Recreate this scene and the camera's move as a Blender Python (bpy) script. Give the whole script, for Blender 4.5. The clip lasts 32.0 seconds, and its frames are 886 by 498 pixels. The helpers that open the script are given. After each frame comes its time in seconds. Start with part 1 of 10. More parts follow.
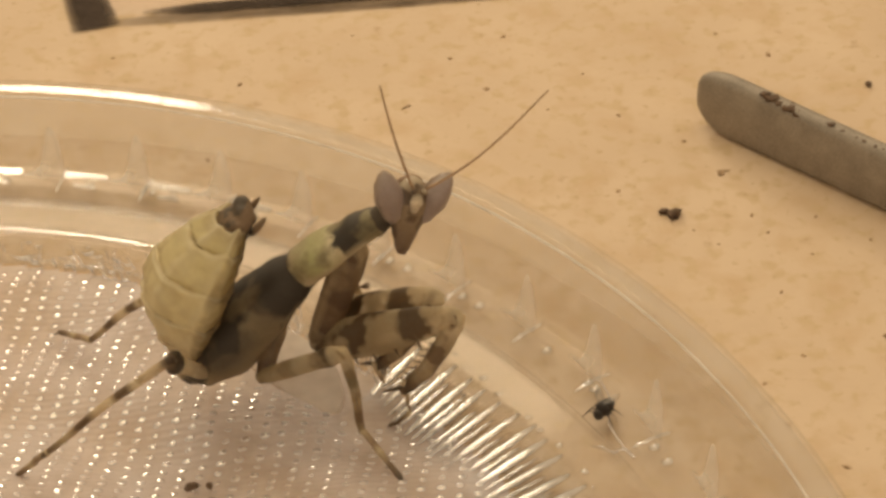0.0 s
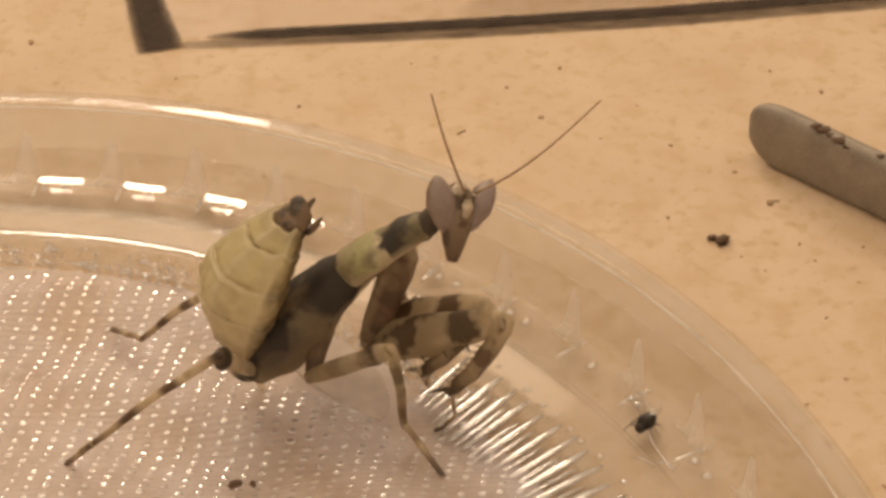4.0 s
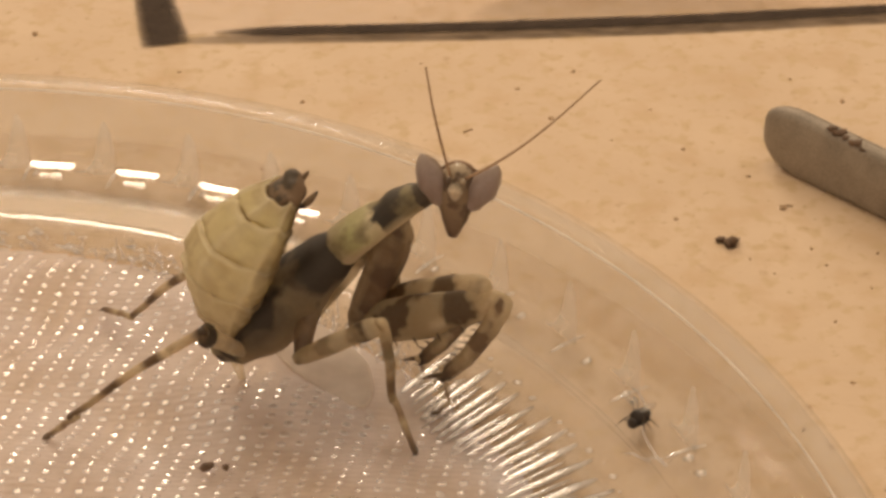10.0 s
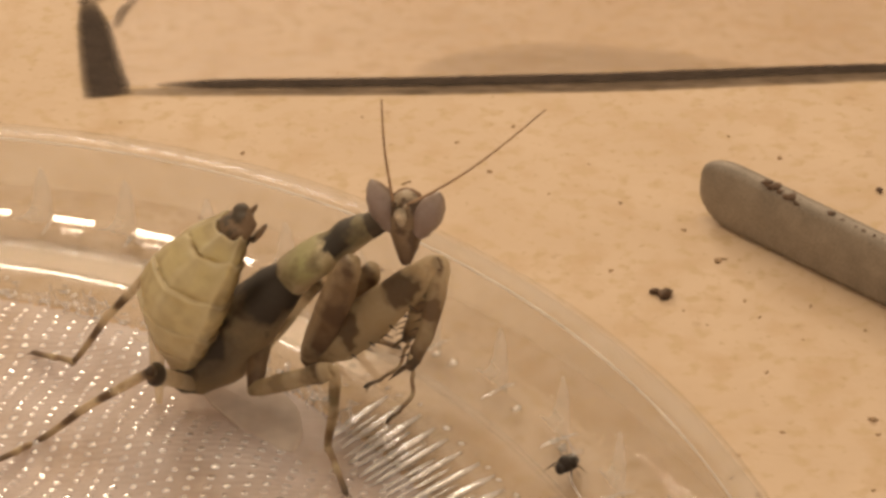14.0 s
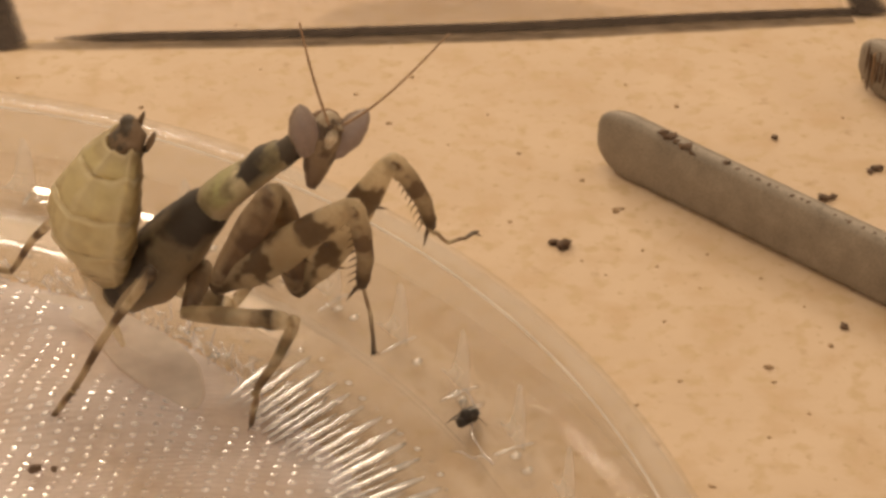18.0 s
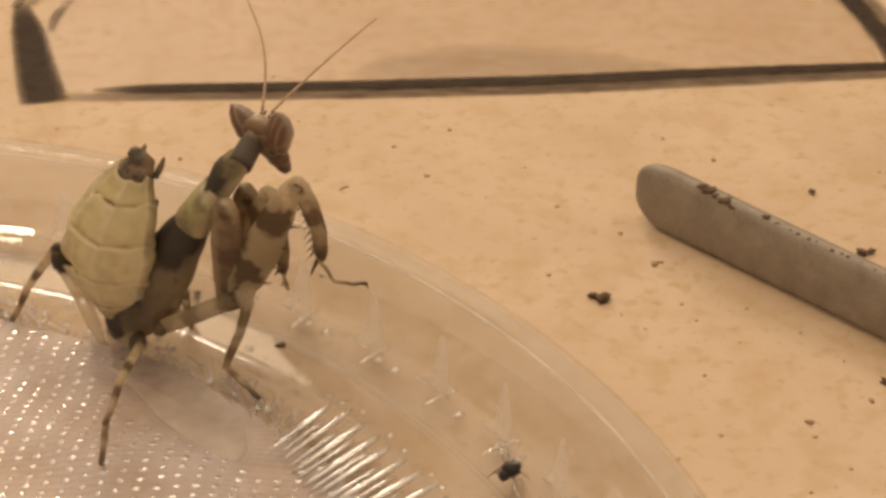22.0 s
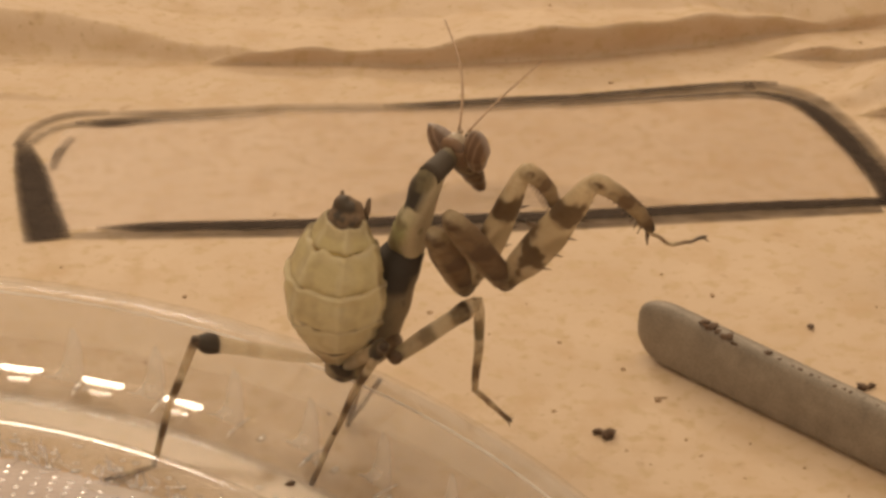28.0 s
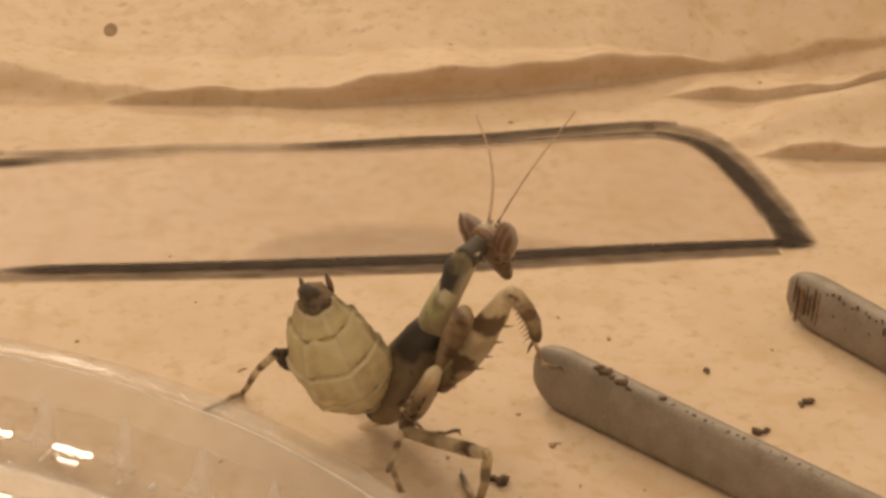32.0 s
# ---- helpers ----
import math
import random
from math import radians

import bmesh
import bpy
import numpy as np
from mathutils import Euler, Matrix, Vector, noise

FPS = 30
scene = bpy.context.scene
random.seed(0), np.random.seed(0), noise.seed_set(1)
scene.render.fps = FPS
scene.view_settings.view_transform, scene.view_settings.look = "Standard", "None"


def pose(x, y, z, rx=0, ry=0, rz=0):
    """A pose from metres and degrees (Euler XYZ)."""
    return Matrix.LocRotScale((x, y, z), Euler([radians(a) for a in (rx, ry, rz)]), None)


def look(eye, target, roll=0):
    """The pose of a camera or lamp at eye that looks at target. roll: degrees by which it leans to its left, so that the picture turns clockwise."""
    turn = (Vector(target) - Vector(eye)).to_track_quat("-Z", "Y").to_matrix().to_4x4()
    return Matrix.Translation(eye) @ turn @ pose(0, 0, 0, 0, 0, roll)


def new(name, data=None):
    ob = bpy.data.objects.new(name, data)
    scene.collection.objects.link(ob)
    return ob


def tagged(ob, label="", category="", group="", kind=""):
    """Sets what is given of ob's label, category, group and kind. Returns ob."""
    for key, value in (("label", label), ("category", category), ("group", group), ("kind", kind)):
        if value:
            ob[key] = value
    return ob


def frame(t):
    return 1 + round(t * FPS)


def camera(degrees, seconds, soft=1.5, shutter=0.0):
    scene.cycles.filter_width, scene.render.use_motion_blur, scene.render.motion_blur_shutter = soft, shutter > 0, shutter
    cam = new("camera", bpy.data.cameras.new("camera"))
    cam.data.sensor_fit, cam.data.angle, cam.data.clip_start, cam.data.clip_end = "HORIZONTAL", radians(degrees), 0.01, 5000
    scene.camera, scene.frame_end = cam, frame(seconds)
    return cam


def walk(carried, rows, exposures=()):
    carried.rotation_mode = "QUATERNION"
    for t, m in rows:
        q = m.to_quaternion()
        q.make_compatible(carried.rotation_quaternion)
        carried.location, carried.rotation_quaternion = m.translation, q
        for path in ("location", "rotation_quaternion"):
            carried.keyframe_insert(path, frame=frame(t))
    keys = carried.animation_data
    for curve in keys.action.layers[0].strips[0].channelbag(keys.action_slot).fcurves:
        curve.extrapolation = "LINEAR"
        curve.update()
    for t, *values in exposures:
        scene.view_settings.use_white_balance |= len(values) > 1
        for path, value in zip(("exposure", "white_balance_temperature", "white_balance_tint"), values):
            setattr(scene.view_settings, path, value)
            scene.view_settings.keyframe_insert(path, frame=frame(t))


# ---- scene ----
MM = 0.001  # lengths below are in millimetres


def view(x, y, z, yaw, down, roll):
    """The camera at x, y, z (mm), turned yaw degrees to the right, tilted down, rolled."""
    return pose(x * MM, y * MM, z * MM, 90 - down, 0, -yaw) @ pose(0, 0, 0, 0, 0, 1 * roll)


EXPOSURES = [(0.0, -0.02, 6500, 0), (1.1, -0.02, 6500, 0), (1.6, -0.03, 6500, 8), (7.2, -0.02, 6500, 8), (8.0, -0.10, 6500, 8), (8.8, -0.03, 6500, 8), (26.5, -0.03, 6500, 7.5), (27.6, -0.12, 6500, 7), (28.4, -0.10, 6500, 7), (29.2, -0.02, 6500, 6.5), (32.0, 0.0, 6500, 6.5)]
cam = camera(22, 32.0, soft=3.3)
walk(cam, [
    (0, view(-7.147, -134.820, 103.896, 0.633, 39.379, -1.974)),
    (0.5, view(-6.806, -135.541, 102.403, 0.977, 38.482, -1.565)),
    (1, view(-7.049, -136.043, 103.377, 0.841, 38.932, -1.809)),
    (1.5, view(-7.172, -137.595, 103.030, 0.615, 38.368, -1.710)),
    (2, view(-7.050, -137.886, 102.563, 0.386, 37.969, -1.560)),
    (2.5, view(-6.633, -138.406, 101.862, 0.005, 37.434, -1.478)),
    (3, view(-6.128, -139.813, 102.869, -0.490, 37.374, -1.624)),
    (3.5, view(-5.709, -139.611, 101.587, -0.918, 37.154, -1.558)),
    (4, view(-6.118, -139.861, 100.941, -1.390, 37.000, -1.509)),
    (4.5, view(-6.239, -140.393, 100.603, -2.130, 37.150, -1.695)),
    (6.5, view(-4.475, -139.537, 96.350, -2.502, 35.634, -1.134)),
    (7, view(-4.420, -139.502, 96.503, -2.439, 35.152, -1.035)),
    (7.5, view(-4.000, -140.032, 96.092, -2.381, 34.296, -0.874)),
    (8, view(-3.091, -140.340, 95.087, -1.880, 32.491, -0.306)),
    (8.5, view(-3.687, -139.638, 95.361, -1.644, 34.193, -0.540)),
    (9, view(-3.572, -139.149, 94.037, -1.655, 34.161, -0.171)),
    (9.5, view(-3.582, -138.756, 93.531, -2.742, 34.947, -0.856)),
    (10, view(-1.494, -139.243, 91.672, -3.317, 34.609, -0.996)),
    (10.5, view(0.060, -139.691, 90.794, -3.553, 33.938, -1.131)),
    (11, view(-0.415, -140.289, 90.828, -3.639, 33.523, -1.015)),
    (11.5, view(0.019, -140.680, 90.504, -3.472, 33.184, -0.917)),
    (12, view(0.018, -140.626, 89.914, -3.122, 32.996, -0.664)),
    (12.5, view(1.153, -140.558, 89.322, -3.441, 33.054, -0.951)),
    (13, view(0.430, -140.975, 89.792, -3.427, 33.070, -0.781)),
    (13.5, view(0.770, -140.855, 89.966, -3.235, 32.862, -0.579)),
    (14, view(1.193, -140.759, 89.562, -2.445, 32.443, 0.088)),
    (14.5, view(1.399, -140.642, 89.769, -1.569, 32.458, 0.417)),
    (15, view(1.588, -140.499, 89.654, -0.422, 32.414, 0.968)),
    (15.5, view(1.785, -140.614, 89.566, 0.086, 32.434, 1.191)),
    (17.5, view(1.402, -140.443, 91.315, 0.565, 34.409, 1.013)),
    (18, view(1.742, -140.650, 91.298, 0.345, 34.134, 0.854)),
    (18.5, view(1.201, -141.118, 91.442, -0.281, 33.404, 0.535)),
    (19, view(0.787, -140.928, 91.420, -0.385, 32.955, 0.579)),
    (19.5, view(0.843, -141.166, 90.944, -0.402, 32.826, 0.523)),
    (20, view(0.706, -141.176, 91.670, -0.922, 33.081, 0.130)),
    (20.5, view(0.510, -141.218, 91.087, -0.661, 32.926, 0.211)),
    (21, view(0.049, -141.139, 91.764, -0.665, 32.977, 0.446)),
    (21.5, view(-0.105, -140.843, 91.608, -0.282, 32.700, 0.840)),
    (22, view(-0.125, -140.746, 91.767, -0.089, 32.938, 0.877)),
    (22.5, view(-0.156, -140.905, 91.431, 0.283, 32.745, 0.980)),
    (23, view(-0.000, -140.943, 91.529, 0.048, 33.013, 0.649)),
    (23.5, view(0.007, -140.965, 91.527, 0.294, 33.204, 0.752)),
    (24, view(-0.158, -141.070, 91.452, 0.131, 33.179, 0.676)),
    (24.5, view(-0.640, -140.680, 91.670, 0.580, 33.095, 1.027)),
    (25, view(-0.922, -140.639, 92.052, 0.381, 32.961, 1.180)),
    (25.5, view(-0.277, -140.862, 92.154, 0.345, 32.150, 0.805)),
    (27.5, view(-2.286, -141.571, 92.705, 0.589, 31.051, 0.971)),
    (28, view(-3.042, -141.664, 93.474, 0.857, 29.819, 1.114)),
    (28.5, view(-1.836, -141.689, 93.310, 1.531, 29.149, 1.535)),
    (29, view(-1.694, -141.646, 93.287, 2.370, 28.780, 2.136)),
    (29.5, view(-1.247, -141.804, 93.256, 3.169, 28.639, 2.411)),
    (30, view(-1.827, -141.346, 93.113, 4.070, 28.869, 2.765)),
    (30.5, view(-1.320, -141.193, 92.845, 3.969, 29.097, 2.534)),
    (31, view(-1.062, -141.099, 92.997, 4.233, 29.114, 2.682)),
    (31.5, view(-1.780, -140.882, 93.464, 3.950, 29.134, 2.568)),
    (32, view(-1.120, -140.027, 94.460, 3.151, 29.187, 2.210)),
], EXPOSURES)

# ---- light: a broad warm hanging lamp overhead, a small tube lamp low behind, a dim warm room ----
room = bpy.data.worlds.new("room")
room.use_nodes = True
scene.world = room
room_light = room.node_tree.nodes["Background"]
room_light.inputs["Color"].default_value = (1.0, 0.75, 0.53, 1)
room_light.inputs["Strength"].default_value = 0.73


def lamp(name, size_x, size_y, colour, watts, at, target, label):
    data = bpy.data.lights.new(name, "AREA")
    data.shape, data.size, data.size_y, data.color, data.energy = "RECTANGLE", size_x, size_y, colour, watts
    ob = new(name, data)
    ob.matrix_world = look(at, target)
    return tagged(ob, label, "lamp")


lamp("ceiling_lamp", 0.36, 0.24, (1.0, 0.77, 0.53), 0.68, (-0.05, 0.10, 0.42), (-0.01, -0.01, 0), "broad warm lamp hanging above the table")
lamp("tube_lamp", 0.28, 0.17, (1.0, 0.80, 0.60), 3.6, (-0.24, 0.94, 0.61), (-0.02, -0.02, 0), "small warm tube lamp behind the table")

# ---- materials ----
def material(name, colour, rough=0.5, metal=0.0, scale=1.0, amount=0.15, bump=0.2, fine=6.0, coat=0.0, through_light=0.0, shine=0.5):
    """A surface of one colour with blotches and grain at two scales (scale: blotches per mm)."""
    m = bpy.data.materials.new(name)
    m.use_nodes = True
    n, l = m.node_tree.nodes, m.node_tree.links
    b = n["Principled BSDF"]
    where = n.new("ShaderNodeTexCoord")
    big, small = n.new("ShaderNodeTexNoise"), n.new("ShaderNodeTexNoise")
    for tex, s in ((big, scale * 1000), (small, scale * fine * 1000)):
        tex.inputs["Scale"].default_value, tex.inputs["Detail"].default_value = s, 4
        l.new(where.outputs["Object"], tex.inputs["Vector"])
    add = n.new("ShaderNodeMath")
    add.operation = "ADD"
    l.new(big.outputs["Fac"], add.inputs[0]), l.new(small.outputs["Fac"], add.inputs[1])
    ramp = n.new("ShaderNodeMapRange")
    ramp.inputs["From Min"].default_value, ramp.inputs["From Max"].default_value = 0.7, 1.3
    l.new(add.outputs[0], ramp.inputs["Value"])
    mix = n.new("ShaderNodeMix")
    mix.data_type = "RGBA"
    mix.inputs["A"].default_value = (*[c * (1 - amount) for c in colour], 1)
    mix.inputs["B"].default_value = (*[min(1, c * (1 + amount)) for c in colour], 1)
    l.new(ramp.outputs["Result"], mix.inputs["Factor"])
    l.new(mix.outputs["Result"], b.inputs["Base Color"])
    b.inputs["Roughness"].default_value, b.inputs["Metallic"].default_value = rough, metal
    b.inputs["Coat Weight"].default_value = coat
    b.inputs["Specular IOR Level"].default_value = shine
    if bump:
        h = n.new("ShaderNodeBump")
        h.inputs["Strength"].default_value, h.inputs["Distance"].default_value = bump, 0.0002
        l.new(add.outputs[0], h.inputs["Height"])
        l.new(h.outputs["Normal"], b.inputs["Normal"])
    if through_light:
        thin = n.new("ShaderNodeBsdfTranslucent")
        l.new(mix.outputs["Result"], thin.inputs["Color"])
        both = n.new("ShaderNodeMixShader")
        both.inputs["Fac"].default_value = through_light
        l.new(b.outputs[0], both.inputs[1]), l.new(thin.outputs[0], both.inputs[2])
        l.new(both.outputs[0], n["Material Output"].inputs["Surface"])
    return m


def paper_material():
    """Kraft card: warm tan, mottled, with fibre flecks and a faint grain along x."""
    m = bpy.data.materials.new("kraft_card")
    m.use_nodes = True
    n, l = m.node_tree.nodes, m.node_tree.links
    b = n["Principled BSDF"]
    where = n.new("ShaderNodeTexCoord")

    def noise_at(scale, detail, stretch=(1, 1, 1)):
        mp, tex = n.new("ShaderNodeMapping"), n.new("ShaderNodeTexNoise")
        mp.inputs["Scale"].default_value = stretch
        tex.inputs["Scale"].default_value, tex.inputs["Detail"].default_value = scale, detail
        l.new(where.outputs["Object"], mp.inputs["Vector"]), l.new(mp.outputs[0], tex.inputs["Vector"])
        return tex.outputs["Fac"]

    def blend(factor, a, colour, low, high):
        mr = n.new("ShaderNodeMapRange")
        mr.inputs["From Min"].default_value, mr.inputs["From Max"].default_value = low, high
        l.new(factor, mr.inputs["Value"])
        mix = n.new("ShaderNodeMix")
        mix.data_type = "RGBA"
        l.new(mr.outputs["Result"], mix.inputs["Factor"])
        if isinstance(a, tuple):
            mix.inputs["A"].default_value = a
        else:
            l.new(a, mix.inputs["A"])
        mix.inputs["B"].default_value = colour
        return mix.outputs["Result"]

    c = blend(noise_at(90, 3), (0.555, 0.416, 0.286, 1), (0.615, 0.472, 0.334, 1), 0.3, 0.7)
    c = blend(noise_at(260, 4), c, (0.52, 0.365, 0.217, 1), 0.50, 0.78)
    c = blend(noise_at(650, 3), c, (0.53, 0.391, 0.239, 1), 0.52, 0.66)
    c = blend(noise_at(420, 6), c, (0.4, 0.269, 0.154, 1), 0.66, 0.80)
    c = blend(noise_at(1300, 3), c, (0.43, 0.30, 0.175, 1), 0.63, 0.80)
    l.new(c, b.inputs["Base Color"])
    b.inputs["Roughness"].default_value = 0.75
    h = n.new("ShaderNodeBump")
    h.inputs["Strength"].default_value, h.inputs["Distance"].default_value = 0.35, 0.0003
    l.new(noise_at(700, 5), h.inputs["Height"]), l.new(h.outputs["Normal"], b.inputs["Normal"])
    return m


def plastic_material(name, haze, tint, rough, bump=0.0, bump_scale=400, gloss_min=0.03, gloss_max=0.3):
    """Thin clear plastic: what lies behind shows through, the surface gleams, a little haze scatters light."""
    m = bpy.data.materials.new(name)
    m.use_nodes = True
    n, l = m.node_tree.nodes, m.node_tree.links
    n.remove(n["Principled BSDF"])
    clear, gloss, cloud = n.new("ShaderNodeBsdfTransparent"), n.new("ShaderNodeBsdfGlossy"), n.new("ShaderNodeBsdfDiffuse")
    glow, scatter_mix = n.new("ShaderNodeBsdfTranslucent"), n.new("ShaderNodeMixShader")
    glow.inputs["Color"].default_value = (0.92, 0.90, 0.88, 1)
    scatter_mix.inputs["Fac"].default_value = 0.5
    l.new(cloud.outputs[0], scatter_mix.inputs[1]), l.new(glow.outputs[0], scatter_mix.inputs[2])
    clear.inputs["Color"].default_value = (*tint, 1)
    gloss.inputs["Roughness"].default_value = rough
    cloud.inputs["Color"].default_value = (0.9, 0.88, 0.86, 1)
    where = n.new("ShaderNodeTexCoord")
    spots = n.new("ShaderNodeTexNoise")
    spots.inputs["Scale"].default_value, spots.inputs["Detail"].default_value = 180, 4
    l.new(where.outputs["Object"], spots.inputs["Vector"])
    amount = n.new("ShaderNodeMapRange")
    amount.inputs["From Min"].default_value, amount.inputs["From Max"].default_value = 0.3, 0.7
    amount.inputs["To Min"].default_value, amount.inputs["To Max"].default_value = haze * 0.5, haze * 1.5
    l.new(spots.outputs["Fac"], amount.inputs["Value"])
    body, top = n.new("ShaderNodeMixShader"), n.new("ShaderNodeMixShader")
    l.new(amount.outputs["Result"], body.inputs["Fac"])
    l.new(clear.outputs[0], body.inputs[1]), l.new(scatter_mix.outputs[0], body.inputs[2])
    edge, gleam = n.new("ShaderNodeLayerWeight"), n.new("ShaderNodeMapRange")
    edge.inputs["Blend"].default_value = 0.22
    gleam.inputs["To Min"].default_value, gleam.inputs["To Max"].default_value = gloss_min, gloss_max
    l.new(edge.outputs["Facing"], gleam.inputs["Value"])
    l.new(gleam.outputs["Result"], top.inputs["Fac"])
    l.new(body.outputs[0], top.inputs[1]), l.new(gloss.outputs[0], top.inputs[2])
    l.new(top.outputs[0], n["Material Output"].inputs["Surface"])
    if bump:
        h = n.new("ShaderNodeBump")
        h.inputs["Strength"].default_value, h.inputs["Distance"].default_value = bump, 0.0004
        tex = n.new("ShaderNodeTexNoise")
        tex.inputs["Scale"].default_value, tex.inputs["Detail"].default_value = bump_scale, 3
        l.new(where.outputs["Object"], tex.inputs["Vector"])
        l.new(tex.outputs["Fac"], h.inputs["Height"])
        for shader in (gloss, cloud, edge):
            l.new(h.outputs["Normal"], shader.inputs["Normal"])
    return m


def ink_material(name, colour, worn):
    """Dry black ink: its density is a value of each stroke, thinning out at the edges; streaky, worn through to the card in places."""
    m = material(name, colour, 0.85, scale=0.5, amount=0.3, bump=0.1, shine=0.12)
    n, l = m.node_tree.nodes, m.node_tree.links
    where, mp, tex, mr = n.new("ShaderNodeTexCoord"), n.new("ShaderNodeMapping"), n.new("ShaderNodeTexNoise"), n.new("ShaderNodeMapRange")
    mp.inputs["Scale"].default_value = (0.22, 1, 1)
    tex.inputs["Scale"].default_value, tex.inputs["Detail"].default_value = 1000, 5
    mr.inputs["From Min"].default_value, mr.inputs["From Max"].default_value = 0.34, 0.70
    mr.inputs["To Min"].default_value, mr.inputs["To Max"].default_value = 1.0, 1.0 - worn
    density, times = n.new("ShaderNodeAttribute"), n.new("ShaderNodeMath")
    density.attribute_name, times.operation = "ink_amount", "MULTIPLY"
    clear, mix = n.new("ShaderNodeBsdfTransparent"), n.new("ShaderNodeMixShader")
    l.new(where.outputs["Object"], mp.inputs["Vector"]), l.new(mp.outputs[0], tex.inputs["Vector"])
    l.new(tex.outputs["Fac"], mr.inputs["Value"]), l.new(mr.outputs["Result"], times.inputs[0])
    l.new(density.outputs["Fac"], times.inputs[1]), l.new(times.outputs[0], mix.inputs["Fac"])
    l.new(clear.outputs[0], mix.inputs[1]), l.new(n["Principled BSDF"].outputs[0], mix.inputs[2])
    l.new(mix.outputs[0], n["Material Output"].inputs["Surface"])
    return m


CARD = paper_material()
INK = ink_material("black_ink", (0.052, 0.037, 0.028), 0.15)
INK_GREY = ink_material("worn_grey_ink", (0.125, 0.09, 0.062), 0.42)
FILM = plastic_material("clear_film", 0.07, (0.97, 0.955, 0.94), 0.35, 0.05, 60, 0.004, 0.03)
PLASTIC = plastic_material("clear_plastic", 0.065, (0.985, 0.98, 0.97), 0.07, 0.06, 250)
RIB = plastic_material("rib_plastic", 0.23, (0.995, 0.99, 0.985), 0.3, 0.1, 300, 0.02, 0.08)
LEDGE = plastic_material("ledge_plastic", 0.08, (0.985, 0.98, 0.97), 0.06, gloss_min=0.35, gloss_max=0.4)
BAR = plastic_material("bar_plastic", 0.26, (0.97, 0.96, 0.95), 0.14, 0.10, 500, 0.45, 0.55)
RIM_GLINT = plastic_material("rim_lip_plastic", 0.5, (0.99, 0.985, 0.98), 0.2, gloss_min=0.05, gloss_max=0.12)
for node in (*RIB.node_tree.nodes, *RIM_GLINT.node_tree.nodes):
    if node.type in ("BSDF_DIFFUSE", "BSDF_TRANSLUCENT"):
        node.inputs["Color"].default_value = (0.97, 0.93, 0.88, 1)
STEEL = material("dull_steel", (0.29, 0.25, 0.205), 0.6, 0.3, scale=0.5, amount=0.22, bump=0.2, fine=12, shine=0.3)
MESH = plastic_material("woven_mesh", 0.56, (0.97, 0.96, 0.96), 0.45, gloss_min=0.03, gloss_max=0.07)
KNOT = plastic_material("mesh_knot", 0.36, (0.97, 0.96, 0.96), 0.09, gloss_min=0.42, gloss_max=0.5)
FRINGE = plastic_material("mesh_fringe", 0.3, (0.97, 0.96, 0.96), 0.14, gloss_min=0.32, gloss_max=0.4)
for node in (*MESH.node_tree.nodes, *KNOT.node_tree.nodes, *FRINGE.node_tree.nodes):
    if node.type in ("BSDF_DIFFUSE", "BSDF_TRANSLUCENT"):
        node.inputs["Color"].default_value = (0.85, 0.80, 0.82, 1)
threads = MESH.node_tree
lines, relief, place = threads.nodes.new("ShaderNodeTexWave"), threads.nodes.new("ShaderNodeBump"), threads.nodes.new("ShaderNodeTexCoord")
lines.inputs["Scale"].default_value, lines.inputs["Distortion"].default_value, lines.bands_direction = 620, 1.5, "Y"
relief.inputs["Strength"].default_value, relief.inputs["Distance"].default_value = 0.5, 0.00012
threads.links.new(place.outputs["Object"], lines.inputs["Vector"]), threads.links.new(lines.outputs["Fac"], relief.inputs["Height"])
for node in threads.nodes:
    if node.type in ("BSDF_DIFFUSE", "BSDF_GLOSSY"):
        threads.links.new(relief.outputs["Normal"], node.inputs["Normal"])
PATCH = plastic_material("glue_patch", 0.62, (0.96, 0.94, 0.92), 0.5, 0.1, 150, 0.0, 0.05)
for node in PATCH.node_tree.nodes:
    if node.type in ("BSDF_DIFFUSE", "BSDF_TRANSLUCENT"):
        node.inputs["Color"].default_value = (0.82, 0.75, 0.68, 1)
RUST_PALE = material("rust_brown", (0.26, 0.165, 0.095), 0.75, scale=2, amount=0.4)
RUST = material("brown_grime", (0.115, 0.07, 0.042), 0.8, scale=2, amount=0.4)
CRUMB = material("dark_crumb", (0.12, 0.072, 0.043), 0.7, scale=3, amount=0.5, bump=0.5)
CRUMB_PALE = material("brown_crumb", (0.43, 0.29, 0.17), 0.8, scale=3, amount=0.4, bump=0.5)

# ---- helpers for meshes ----
def mesh_of(name, bm, mat, smooth=True):
    bmesh.ops.recalc_face_normals(bm, faces=bm.faces)
    data = bpy.data.meshes.new(name)
    bm.to_mesh(data)
    bm.free()
    for p in data.polygons:
        p.use_smooth = smooth
    for m in (mat if isinstance(mat, (list, tuple)) else [mat]):
        data.materials.append(m)
    return data


def part(name, bm, mat, parent, label="", smooth=True):
    ob = new(name, mesh_of(name, bm, mat, smooth))
    ob.parent = parent
    return tagged(ob, label)


def grid_mesh(rows, close_u=False, close_v=False, caps=False):
    """A bmesh skin over rows of points (mm)."""
    bm = bmesh.new()
    vs = [[bm.verts.new(Vector(p) * MM) for p in row] for row in rows]
    nr, nc = len(vs), len(vs[0])
    for i in range(nr if close_u else nr - 1):
        for j in range(nc if close_v else nc - 1):
            a, b = vs[i], vs[(i + 1) % nr]
            bm.faces.new((a[j], a[(j + 1) % nc], b[(j + 1) % nc], b[j]))
    if caps:
        bm.faces.new(vs[0]), bm.faces.new(vs[-1])
    return bm


